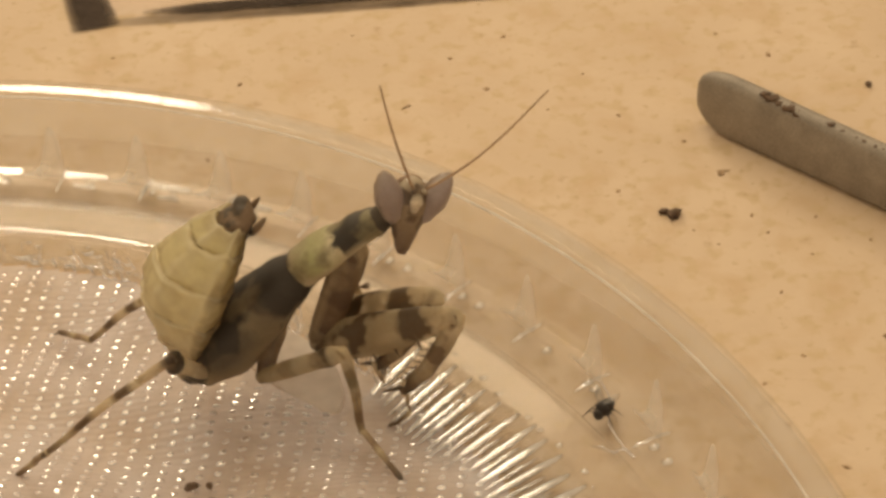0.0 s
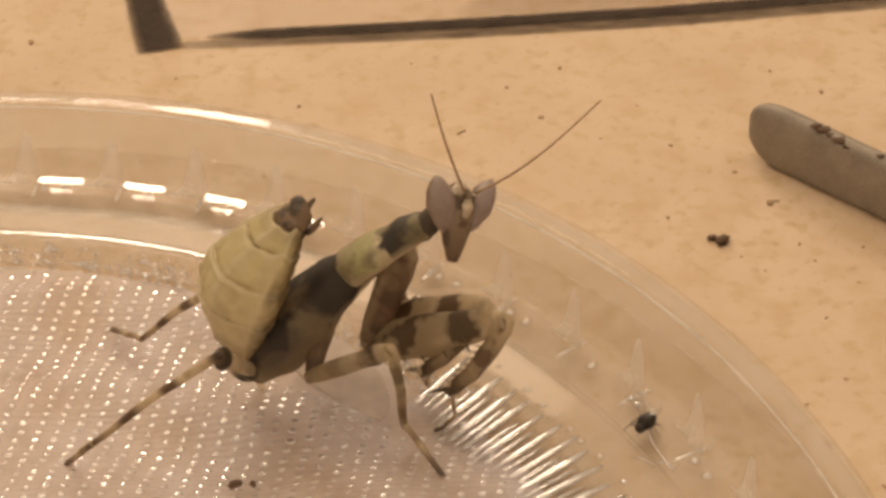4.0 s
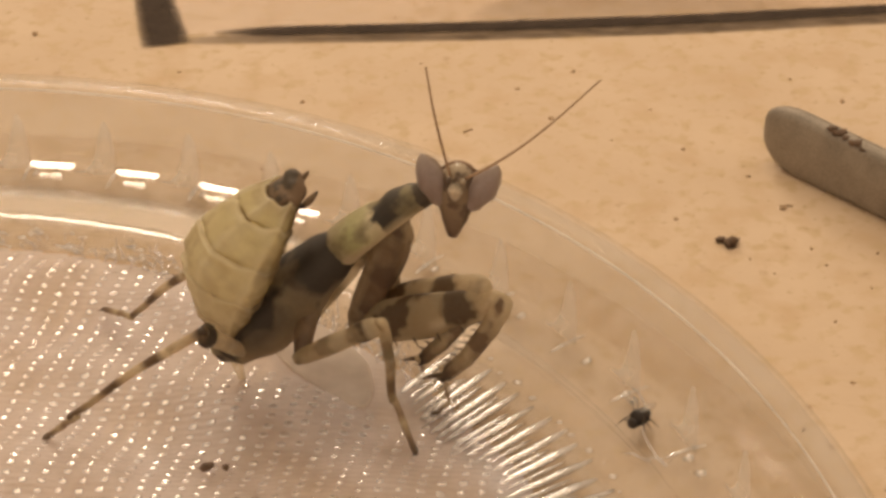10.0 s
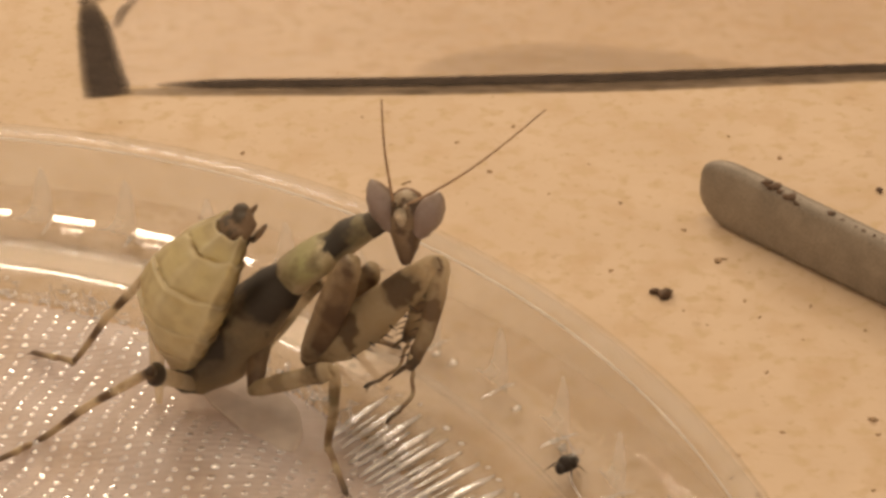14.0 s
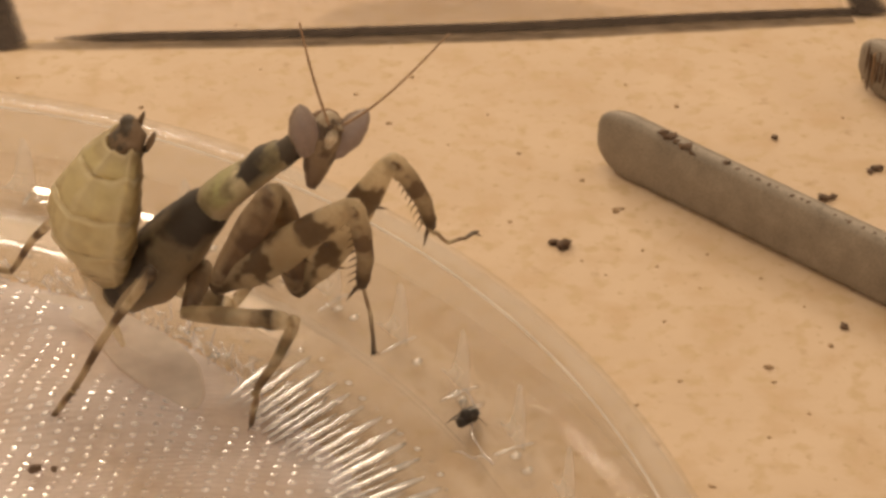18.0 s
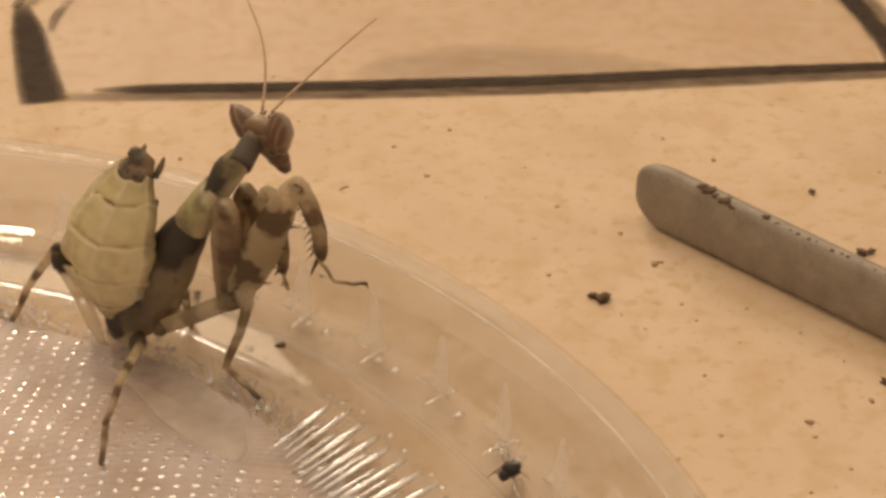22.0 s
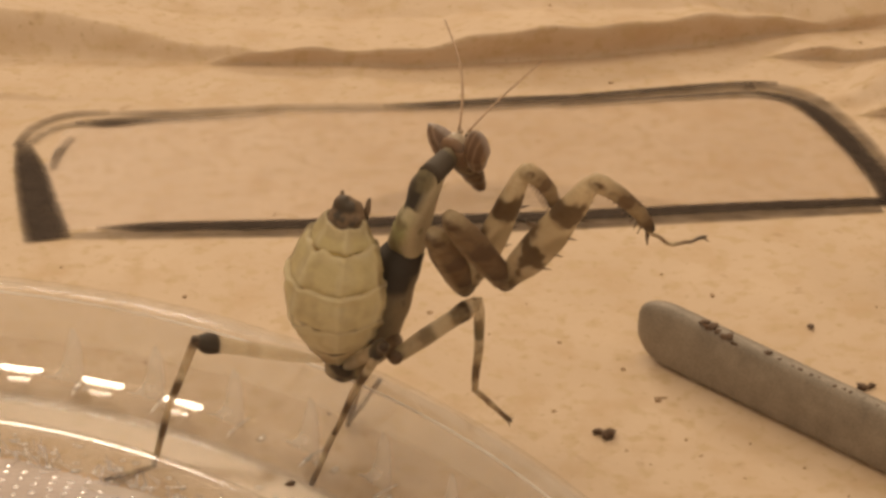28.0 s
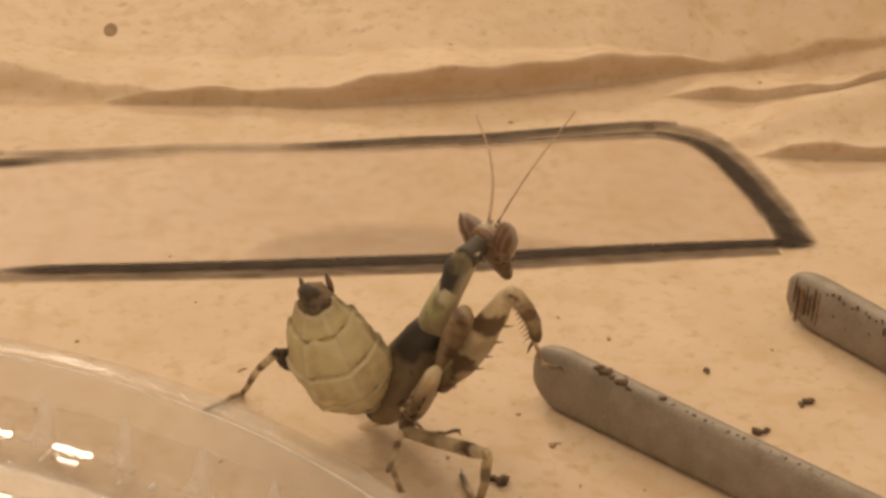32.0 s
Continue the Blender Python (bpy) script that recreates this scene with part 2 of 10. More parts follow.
def lathe(profile, steps=256, centre=(0, 0), a0=0.0, a1=360.0):
    """Turns a closed profile of (radius, z) round the centre."""
    full = abs(a1 - a0) >= 360
    rows = []
    for i in range(steps if full else steps + 1):
        a = radians(a0 + (a1 - a0) * i / steps)
        rows.append([(centre[0] + r * math.cos(a), centre[1] + r * math.sin(a), z) for r, z in profile])
    return grid_mesh(rows, close_u=full, close_v=True, caps=not full)


def slab(outline, z0, z1, bevel=0.0):
    """A plate with a closed outline of (x, y) between two heights, its upper edge drawn in by bevel."""
    n = len(outline)
    cx, cy = sum(p[0] for p in outline) / n, sum(p[1] for p in outline) / n
    def ring(z, inset):
        out = []
        for i, (x, y) in enumerate(outline):
            (ax, ay), (bx, by) = outline[i - 1], outline[(i + 1) % n]
            tx, ty = bx - ax, by - ay
            d = math.hypot(tx, ty) or 1
            out.append((x - inset * ty / d, y + inset * tx / d, z))
        return out
    rings = [ring(z0, 0), ring(z1 - bevel, 0), ring(z1, bevel)] if bevel else [ring(z0, 0), ring(z1, 0)]
    return grid_mesh(rings, close_v=True, caps=True)


# ---- the table: one sheet of card, wrinkled at the back ----
def fold(x, y, xs_, low, high, slope, tail):
    """A fold in the card: its front rises from the line low(x) to high(x), its back dies away."""
    if x <= xs_[0] or x >= xs_[-1]:
        return 0.0
    wobble = 0.22 * math.sin(x * 0.29 + low[0]) + 0.12 * math.sin(x * 0.83 + high[0])
    lo = float(np.interp(x, xs_, low)) + wobble * 0.5
    hi = max(lo, float(np.interp(x, xs_, high)) + wobble)
    if y < lo:
        return 0.0
    if y < hi:
        u = (y - lo) / (hi - lo)
        return slope * (hi - lo) * (u - 0.06 * math.sin(2 * math.pi * u))
    return slope * (hi - lo) * math.exp(-((y - hi) / tail) ** 1.5)


def creases(x, y):
    """The two sharp creases: the card is folded over there and leans towards the front."""
    if y < 46:
        return 0.0
    z = fold(x, y, (-25, -17.5, -10, -2.5, 13, 20.6, 25.2, 31, 37, 49, 62), (56.2, 56.5, 56.8, 56.6, 59.0, 61.2, 62.3, 64.3, 65.5, 67.6, 69.6), (56.2, 56.95, 57.36, 57.46, 60.29, 62.45, 63.44, 65.03, 65.99, 67.86, 69.6), 3.0, 13)
    return z + fold(x, y, (29, 37, 44, 58, 90, 110), (60, 59.0, 56.2, 57.0, 57, 56), (60, 59.4, 56.7, 57.5, 57.4, 56), 3.0, 4) + fold(x, y, (38.6, 41, 46, 60, 110), (46.9, 46.9, 46.9, 47.3, 47), (46.9, 47.35, 47.55, 47.75, 47), 3.0, 12)


def card_height(x, y):
    if y < 40:
        return 0.0
    z = creases(x, y)
    z += fold(x, y, (-110, -44, -38, -33, -27, -18), (57.6, 57.6, 57.7, 57.3, 56.8, 57), (57.6, 60.6, 60.4, 59.8, 58.3, 57), 1.2, 12)
    z += fold(x, y, (34, 44, 52, 70, 110), (48.6, 48.4, 48.4, 48.5, 49), (48.6, 53.5, 56.0, 57.0, 50), 0.45, 5)
    z += fold(x, y, (-120, -60, -40, -34), (48.6, 48.6, 48.2, 48), (48.6, 49.4, 49.0, 48), 0.5, 4)
    if y > 46:
        z += min(40, max(0, y - 66)) * (0.25 + 0.5 * min(1, max(0, (x + 20) / 50)))
        z += 0.10 * (noise.noise(Vector((x * 0.12, y * 0.25, 0))) + 0.5 * noise.noise(Vector((x * 0.3, y * 0.9, 5)))) * min(1, (y - 46) / 12)
    return z


def spread(fine_from, fine_to, step, far):
    inner = [fine_from + step * i for i in range(int((fine_to - fine_from) / step) + 1)]
    out = [fine_from - d for d in (far, far / 2, far / 4, far / 8, far / 16)], [inner[-1] + d for d in (far / 16, far / 8, far / 4, far / 2, far)]
    return out[0] + inner + out[1]


xs, ys = spread(-70, 80, 1.0, 1200), spread(38, 110, 0.25, 1200)
table = new("ground", mesh_of("ground", grid_mesh([[(x, y - 0.62 * creases(x, y), card_height(x, y)) for x in xs] for y in ys]), CARD))
tagged(table, "tan kraft card covering the table, wrinkled at the back", "table surface", kind="structure")


# ---- the black outline on the card ----
def stroke(name, path, mat, parent, z, ragged=0.06, label=""):
    """A flat ink stroke: path of (x, y, half width, density), dense in the middle, thinning at its edges."""
    pts = []
    for a, b in zip(path, path[1:]):
        k = max(2, int(math.hypot(b[0] - a[0], b[1] - a[1]) / 0.6))
        pts += [[p + (q - p) * i / k for p, q in zip(a, b)] for i in range(k)]
    pts.append(path[-1])
    # the corners of the path are rounded off
    for _ in range(6):
        pts = [pts[0]] + [[(p + 2 * q + r) / 4 for p, q, r in zip(a, b, c)] for a, b, c in zip(pts, pts[1:], pts[2:])] + [pts[-1]]
    rows, dense = [], []
    for i, (x, y, w, full) in enumerate(pts):
        a, b = pts[max(0, i - 1)], pts[min(len(pts) - 1, i + 1)]
        d = math.hypot(b[0] - a[0], b[1] - a[1]) or 1
        nx, ny = -(b[1] - a[1]) / d, (b[0] - a[0]) / d
        row = []
        for u, k in ((-1.0, 0.0), (-0.8, 0.55), (-0.5, 0.95), (0.0, 1.0), (0.5, 0.95), (0.8, 0.55), (1.0, 0.0)):
            s = u * (w + 0.22) + random.uniform(-ragged, ragged)
            row.append((x + nx * s, y + ny * s, z))
            dense.append(full * k)
        rows.append(row)
    ob = part(name, grid_mesh(rows), mat, parent, label, smooth=False)
    values = ob.data.attributes.new("ink_amount", "FLOAT", "POINT")
    values.data.foreach_set("value", dense)
    return ob


outline = tagged(new("black_outline"), "black rounded outline inked round a clear film strip on the card", "drawn outline")
outline.location = (0, 0, 0.02 * MM)
inside = [(-33, 23.6), (36.5, 30.2), (36.5, 38), (34.5, 46), (31, 50), (27, 51.4), (0, 48), (-28, 44.2), (-34.6, 42), (-35.5, 34)]
part("film", slab(inside, 0.0, 0.05), FILM, outline, "smooth clear film", smooth=False)
stroke("front_line", [(-29.5, 24.0, 0.1, 0.2), (-27.5, 24.2, 0.4, 0.7), (-25, 24.4, 0.7, 1), (-8.6, 25.5, 0.75, 1), (10.1, 27.2, 0.8, 1), (24.5, 29.1, 0.75, 1), (36.7, 30.4, 0.65, 1), (38.6, 30.5, 0.6, 0.95)], INK, outline, 0.11)
stroke("front_shade", [(-32, 22.7, 0.4, 0.3), (-28, 23.0, 0.7, 0.55), (-8.6, 24.25, 0.9, 0.85), (10.1, 25.85, 0.9, 0.9), (24.5, 27.65, 0.85, 0.8), (37, 29.2, 0.65, 0.7)], INK_GREY, outline, 0.07)
# a lens-shaped shadow on the film, painted as faint grey ink
stroke("film_stain", [(-8.5, 26.9, 0.5, 0.05), (-6.5, 28.0, 1.6, 0.16), (-2.3, 29.4, 2.9, 0.18), (4.0, 30.2, 3.3, 0.18), (12.2, 30.1, 2.2, 0.16), (19.8, 29.4, 0.5, 0.08)], INK_GREY, outline, 0.06)
stroke("end_line", [(-37.9, 39.4, 0.5, 0.4), (-37.4, 37.2, 0.9, 0.95), (-36.6, 34.6, 1.35, 1), (-35.3, 29.4, 1.6, 1), (-33.9, 24.4, 1.85, 1), (-33.3, 22.3, 1.9, 1), (-33.2, 21.9, 1.9, 0.9)], INK, outline, 0.15)
stroke("corner_line", [(-38.4, 38.5, 0.3, 0.6), (-37.7, 42.0, 0.45, 0.6), (-36.0, 44.3, 0.5, 0.5), (-34.0, 45.3, 0.5, 0.55), (-31.0, 45.4, 0.4, 0.45)], INK_GREY, outline, 0.19)
stroke("corner_wisp", [(-37.2, 39.2, 0.3, 0.4), (-36.3, 41.5, 0.35, 0.5), (-34.6, 43.0, 0.35, 0.45), (-33, 43.4, 0.3, 0.5)], INK_GREY, outline, 0.20)
stroke("corner_curl", [(-34.5, 34.0, 0.2, 0.2), (-34.7, 36.2, 0.35, 0.8), (-34.3, 38.3, 0.35, 0.7), (-33.6, 40.5, 0.3, 0.3)], INK_GREY, outline, 0.21)
stroke("corner_smear", [(-33.8, 43.2, 0.3, 0.2), (-32, 43.3, 0.65, 0.9), (-30, 43.5, 0.75, 1), (-28.6, 43.9, 0.5, 0.7), (-26, 44.2, 0.35, 0.4), (-20, 45.0, 0.35, 0.3), (-15, 45.7, 0.3, 0.1)], INK, outline, 0.23)
stroke("back_line", [(-31, 45.2, 0.3, 0.3), (-27, 45.3, 0.5, 0.8), (-20, 46.2, 0.5, 0.65), (-15, 46.9, 0.6, 0.45), (-5, 47.3, 0.7, 0.4), (2.8, 47.7, 0.75, 0.45), (10, 48.9, 0.75, 0.6), (20, 51.0, 0.7, 0.6), (29, 52.6, 0.7, 0.6)], INK_GREY, outline, 0.25)
stroke("back_line_dark", [(-6, 47.4, 0.2, 0.1), (-2, 47.8, 0.35, 0.9), (5.6, 49.1, 0.4, 0.9), (12.5, 50.0, 0.35, 0.9), (24.2, 52.6, 0.3, 0.9), (29.2, 53.5, 0.25, 0.8), (31.3, 53.3, 0.2, 0.5)], INK, outline, 0.27)
stroke("back_line_thin", [(10.4, 47.9, 0.15, 0.3), (18.6, 49.6, 0.2, 0.6), (24, 50.5, 0.2, 0.7), (29, 51.2, 0.25, 0.8), (32, 49.9, 0.25, 0.7)], INK, outline, 0.29)
stroke("far_end_shade", [(28, 52.7, 0.6, 0.5), (31.5, 52.4, 0.8, 0.65), (34, 50.3, 1.0, 0.6), (35.4, 47.3, 1.1, 0.55), (36.9, 42.6, 1.15, 0.65), (38.3, 36, 1.3, 0.8), (39.1, 30, 1.4, 0.85)], INK_GREY, outline, 0.31)
stroke("far_end_line", [(29, 51.2, 0.2, 0.5), (31.6, 50.4, 0.4, 0.9), (33.3, 48.6, 0.7, 1), (34.8, 45.2, 0.85, 1), (36.1, 41, 0.9, 1), (37.3, 36, 0.85, 0.9), (38.2, 32, 1.2, 0.95), (38.6, 29.6, 1.6, 1)], INK, outline, 0.34)


# ---- tweezers lying on their side ----
def blade(name, tip, way, length, high, thick, lean, parent, label, serrated=False):
    """A blade on edge: a rounded tip, an outer face, a bevelled upper edge."""
    d = Vector((*way, 0)).normalized()
    n = Vector((-d.y, d.x, 0))
    rows = []
    for i in range(61):
        s = length * (i / 60) ** 1.6
        k = min(1.0, s / 3.2)
        grow = math.sqrt(max(0.0, 1 - (1 - k) ** 2))
        h = high * (0.30 + 0.70 * grow) * (1 - 0.05 * math.sin(s * 0.09))
        z0 = 0.06 + (high - h) * 0.62
        t = thick * (0.55 + 0.45 * grow)
        base = Vector((*tip, 0)) + d * (s - 0.6)
        ring = []
        for u, z in ((-0.5, 0.1), (-0.5, 0.86), (-0.36, 0.97), (0, 1.0), (0.36, 0.97), (0.5, 0.86), (0.5, 0.1), (0.3, 0.0), (-0.3, 0.0)):
            q = base + n * (u * t + lean * (z - 0.5) * h)
            ring.append((q.x, q.y, z0 + z * h))
        rows.append(ring)
    return part(name, grid_mesh(rows, close_v=True, caps=True), STEEL, parent, label)


def lump(bm, at, size, seed, squash=(1, 1, 1)):
    rnd = random.Random(seed)
    made = bmesh.ops.create_icosphere(bm, subdivisions=2, radius=1.0)["verts"]
    off = Vector((rnd.uniform(0, 50), rnd.uniform(0, 50), 0))
    for v in made:
        k = 1 + 0.8 * noise.noise(v.co * 1.5 + off) + 0.5 * noise.noise(v.co * 3.7 + off)
        v.co = Vector((v.co.x * squash[0], v.co.y * squash[1], v.co.z * squash[2])) * k * size * MM + Vector(at) * MM


def tweezers():
    top = tagged(new("tweezers"), "dull grey steel tweezers lying on edge, tips apart, flecked with grime", "tweezers")
    near = blade("near_arm", (14.8, 5.6), (15.8, -15.0), 120, 5.2, 1.4, 0.05, top, "smooth outer face, grime along the edge")
    far = blade("far_arm", (36.4, 18.2), (11.2, -14.5), 96, 4.6, 1.7, 0.05, top, "serrated grip face at the tip")
    d = Vector((11.2, -14.5, 0)).normalized()
    n = Vector((-d.y, d.x, 0))
    rnd = random.Random(31)
    # grip grooves drawn as dark brown strips, every fourth one paler
    for i in range(8):
        bm = bmesh.new()
        lump(bm, (0, 0, 0), 1.0, 100 + i, (0.16, 0.10, 1.5 + 0.2 * math.sin(i * 2.3)))
        bmesh.ops.translate(bm, verts=bm.verts, vec=(Vector((36.4, 18.2, 2.3)) + d * (0.1 + 0.42 * i) - n * (0.55 + 0.31 * min(1, i / 2))) * MM)
        part("groove", bm, RUST if i % 4 != 3 else RUST_PALE, far, "dark brown grip groove")
    for i in range(30):
        bm = bmesh.new()
        low = i % 3 == 0
        lump(bm, (0, 0, 0), rnd.uniform(0.08, 0.16), 140 + i, (1.0, 0.6, rnd.uniform(0.8, 2.2)))
        z = rnd.uniform(1.2, 3.6) if low else 4.35 - 0.25 * (i % 2)
        bmesh.ops.translate(bm, verts=bm.verts, vec=(Vector((36.4, 18.2, z)) + d * (3.4 + 0.42 * i + rnd.uniform(-0.15, 0.15)) - n * (0.86 if low else 0.78)) * MM)
        part("grime", bm, RUST_PALE if low and i < 14 else RUST, far)
    dn = Vector((15.8, -15.0, 0)).normalized()
    nn = Vector((-dn.y, dn.x, 0))
    for i in range(26):
        bm = bmesh.new()
        lump(bm, (0, 0, 0), rnd.uniform(0.08, 0.17), 200 + i, (1.2, 0.8, 0.7))
        bmesh.ops.translate(bm, verts=bm.verts, vec=(Vector((14.9, 6.1, 5.05)) + dn * (9.0 + 0.9 * i + rnd.uniform(-0.4, 0.4)) - nn * rnd.uniform(0.5, 0.66)) * MM)
        part("grime", bm, RUST, near)
    for i, (s, z, size) in enumerate(((5.6, 5.2, 0.34), (6.2, 5.15, 0.4), (6.9, 5.0, 0.34), (7.8, 5.0, 0.42), (8.5, 4.9, 0.36), (11.4, 5.15, 0.22), (7.1, 2.4, 0.16))):
        p = Vector((14.9, 6.1, 0)) + dn * s - nn * (0.55 if z > 4 else 0.78)
        bm = bmesh.new()
        lump(bm, (p.x, p.y, z), size, 40 + i, (1.3, 1.0, 0.5))
        part("grime", bm, RUST, near)
    bow = [(14.6 + 15.8 / 21.8 * 119, 6.8 - 15.0 / 21.8 * 119), (36.2 + 11.2 / 18.3 * 95, 18.9 - 14.5 / 18.3 * 95)]
    bm = slab([(bow[0][0] - 3, bow[0][1] - 2), (bow[0][0] + 6, bow[0][1] - 9), (bow[1][0] + 8, bow[1][1] - 8), (bow[1][0] + 2, bow[1][1] + 2)], 0.1, 4.8, 0.4)
    part("bow", bm, STEEL, top)


tweezers()

# ---- the clear lid ----
LID = (-44.7, -57.0)


def on_ring(r, a, z):
    return (r * math.cos(radians(a)), r * math.sin(radians(a)), z)


def ridge_part(name, centre_line, half_width, height, mat, parent):
    """A low rounded ridge along a line of points."""
    rows = []
    n = len(centre_line)
    for i, p in enumerate(centre_line):
        a, b = Vector(centre_line[max(0, i - 1)]), Vector(centre_line[min(n - 1, i + 1)])
        d = (b - a).normalized()
        side = Vector((-d.y, d.x, 0)).normalized()
        k = min(1.0, 0.35 + 1.3 * min(i, n - 1 - i) / max(1, n - 1) * 2)
        p = Vector(p)
        rows.append([tuple(p + side * (half_width * k * u) + Vector((0, 0, height * k * v))) for u, v in ((-1, 0), (-0.85, 0.75), (-0.6, 1.05), (0.0, 0.95), (0.6, 0.78), (0.85, 0.5), (1, 0), (0, -0.1))])
    return part(name, grid_mesh(rows, close_v=True, caps=True), mat, parent)


def lid():
    top = tagged(new("plastic_lid"), "clear round plastic lid with moulded ribs and a woven mesh panel", "lid")
    top.location = (LID[0] * MM, LID[1] * MM, 0)
    rim = [(65.05, 0.05), (64.9, 3.0), (64.5, 5.5), (64.1, 5.9), (63.6, 6.02), (62.7, 6.1), (62.45, 6.05), (62.2, 5.8), (62.0, 5.3), (60.4, 1.4), (59.9, 1.0), (58.2, 0.55), (56.42, 0.22),
           (56.38, 0.22), (55.9, 1.2), (55.7, 1.40), (55.55, 1.42), (55.2, 1.3), (53.25, 0.45), (53.2, 0.45), (52.5, 1.36), (52.25, 1.5), (51.9, 1.54), (51.4, 1.56), (51.15, 1.5), (50.95, 1.36), (50.2, 0.35), (50.15, 0.35), (48.9, 0.9)]
    inner = [(48.9, 0.7), (50.15, 0.1), (50.25, 0.1), (51.3, 1.05), (52.1, 1.1), (53.1, 0.15), (53.2, 0.15), (55.2, 1.0), (55.6, 1.05), (56.2, 0.04), (56.4, 0.04), (58.2, 0.3), (59.9, 0.7), (60.5, 1.1),
             (62.3, 5.3), (62.8, 5.75), (63.8, 5.7), (64.2, 5.3), (64.98, 0.05)]
    # the corners between the long flanks stay tight
    profile = []
    for (r0, z0), (r1, z1) in zip(rim + inner, rim[1:] + inner + rim[:1]):
        d = math.hypot(r1 - r0, z1 - z0)
        profile += [(r0 + (r1 - r0) * k, z0 + (z1 - z0) * k) for k in ((0, 0.08 / d, 1 - 0.08 / d) if d > 0.6 else (0,))]
    part("rim", lathe(profile, 360), PLASTIC, top, "clear moulded rim")
    # a thin pale ring added to draw the light caught by the rim's edge
    glint_ring = [(62.15 + 0.09 * math.cos(radians(a)), 5.75 + 0.09 * math.sin(radians(a))) for a in range(0, 360, 60)]
    part("rim_lip", lathe(glint_ring, 300), RIM_GLINT, top, "thin whitish ring added as a light line along the rim")
    # beads of glue along the edge of the mesh
    rnd = random.Random(8)
    bm = bmesh.new()
    for i in range(260):
        a, r = rnd.uniform(38, 110), rnd.gauss(49.4, 0.9)
        x, y, z = on_ring(r, a, 1.0)
        size = rnd.uniform(0.08, 0.26)
        if i % 7 == 0:
            x, y, z = on_ring(rnd.gauss(52.95, 0.2), -8.0 + 1.68 * (i // 7) + rnd.uniform(-0.3, 0.3), 1.3)
        for v in bmesh.ops.create_icosphere(bm, subdivisions=1, radius=1.0)["verts"]:
            v.co = Vector((x + v.co.x * size * 1.4, y + v.co.y * size, z + v.co.z * size * 0.6)) * MM
    tagged(part("glue", bm, LEDGE, top, "glossy beads of glue"), kind="stuff")
    # pointed fins round the inner wall, each with two short ledges beside it, added for the lamp's glints
    count, turn = 56, 0.95
    # each fin: an upright edge, and a hollow slope that runs down towards the next one
    shape = [(59.3, 1.25, 4.6, 0.55), (59.3, 1.25, 3.8, 0.85), (59.3, 1.25, 3.2, 1.5), (59.3, 1.25, 2.75, 2.6), (59.25, 1.28, 2.5, 3.6), (59.2, 1.36, 2.25, 4.4), (59.15, 1.5, 2.05, 5.0), (59.1, 1.7, 1.88, 5.4)]
    fin = mesh_of("fin", grid_mesh([[(r, a, z), (r - 0.12, a, z), (r - 0.2, (a + b) / 2, z), (r - 0.12, b, z), (r, b, z), (r + 0.1, (a + b) / 2, z)] for r, a, b, z in shape], close_v=True, caps=True), RIB)
    long_glint_ledge = mesh_of("ledge", grid_mesh([[(58.1 + u * 0.27, y, 1.95 + v) for u, v in ((-1, -0.25), (-0.85, 0), (0.85, 0), (1, -0.25))] for y in (-2.5, -2.35, -1.4, -0.3, 0.6, 0.72)], close_v=True, caps=True), LEDGE, False)
    short_glint_ledge = mesh_of("ledge", grid_mesh([[(57.4 + u * 0.17, y, 1.5 + v) for u, v in ((-1, -0.25), (-0.85, 0), (0.85, 0), (1, -0.25))] for y in (-1.8, -1.65, -1.2, -0.7, -0.25, -0.12)], close_v=True, caps=True), LEDGE, False)
    # a low rounded rib runs outwards along the foot of each fin
    rows = []
    for k in range(9):
        r, w = 57.0 + 3.0 * k / 8, 0.13 * (1 if 0 < k < 8 else 0.5)
        rows.append([(r, 1.2 + w * math.cos(v), 1.0 + 0.1 * math.sin(math.pi * k / 8) + 0.8 * w * math.sin(v)) for v in (0, 0.8, 1.57, 2.34, 3.14, 4.2, 5.2)])
    rib = mesh_of("rib", grid_mesh(rows, close_v=True, caps=True), LEDGE)
    # small glossy lumps added for the glints at the feet of the fins
    bm = bmesh.new()
    lump(bm, (58.3, 0, 0.95), 0.26, 77, (1.3, 1.0, 0.8))
    nib = mesh_of("nib", bm, LEDGE)
    for i in range(count):
        for turn_by in (-1.0, 0.55, 1.3)[: 1 + (i * 7) % 3]:
            ob = new("nib", nib)
            ob.parent, ob.matrix_basis = top, pose(0, 0, 0, 0, 0, turn + 360 / count * i + turn_by)
        for data in (fin, rib, long_glint_ledge, short_glint_ledge) if 62 < (turn + 360 / count * i) < 200 else (fin, rib):
            ob = new(data.name.split(".")[0], data)
            ob.parent, ob.matrix_basis = top, pose(0, 0, 0, 0, 0, turn + 360 / count * i)
    # radial bars between the rim and the mesh
    rnd = random.Random(21)
    for i in range(63):
        a = -7.5 + 0.84 * i + rnd.uniform(-0.12, 0.12)
        broad = i % 2 == 0
        near, far = 46.0 + rnd.uniform(-0.3, 0.5), (52.7 if broad else 51.2) + rnd.uniform(-0.6, 0.2)
        rise = 0.03 + 0.068 * min(1.0, max(0.0, (a - 29) / 2.5))
        line = [on_ring(r, a + 0.6 * (r - 50) / 6, 0.95 + rise * (r - 49.5)) for r in np.linspace(near, far, 11)]
        ridge_part("bar", line, rnd.uniform(0.26, 0.34) if broad else rnd.uniform(0.13, 0.2), 0.3 if broad else 0.2, BAR, top)
    # loose thread ends of the mesh, fused into the plastic along its edge
    rnd = random.Random(5)
    rows_of = []
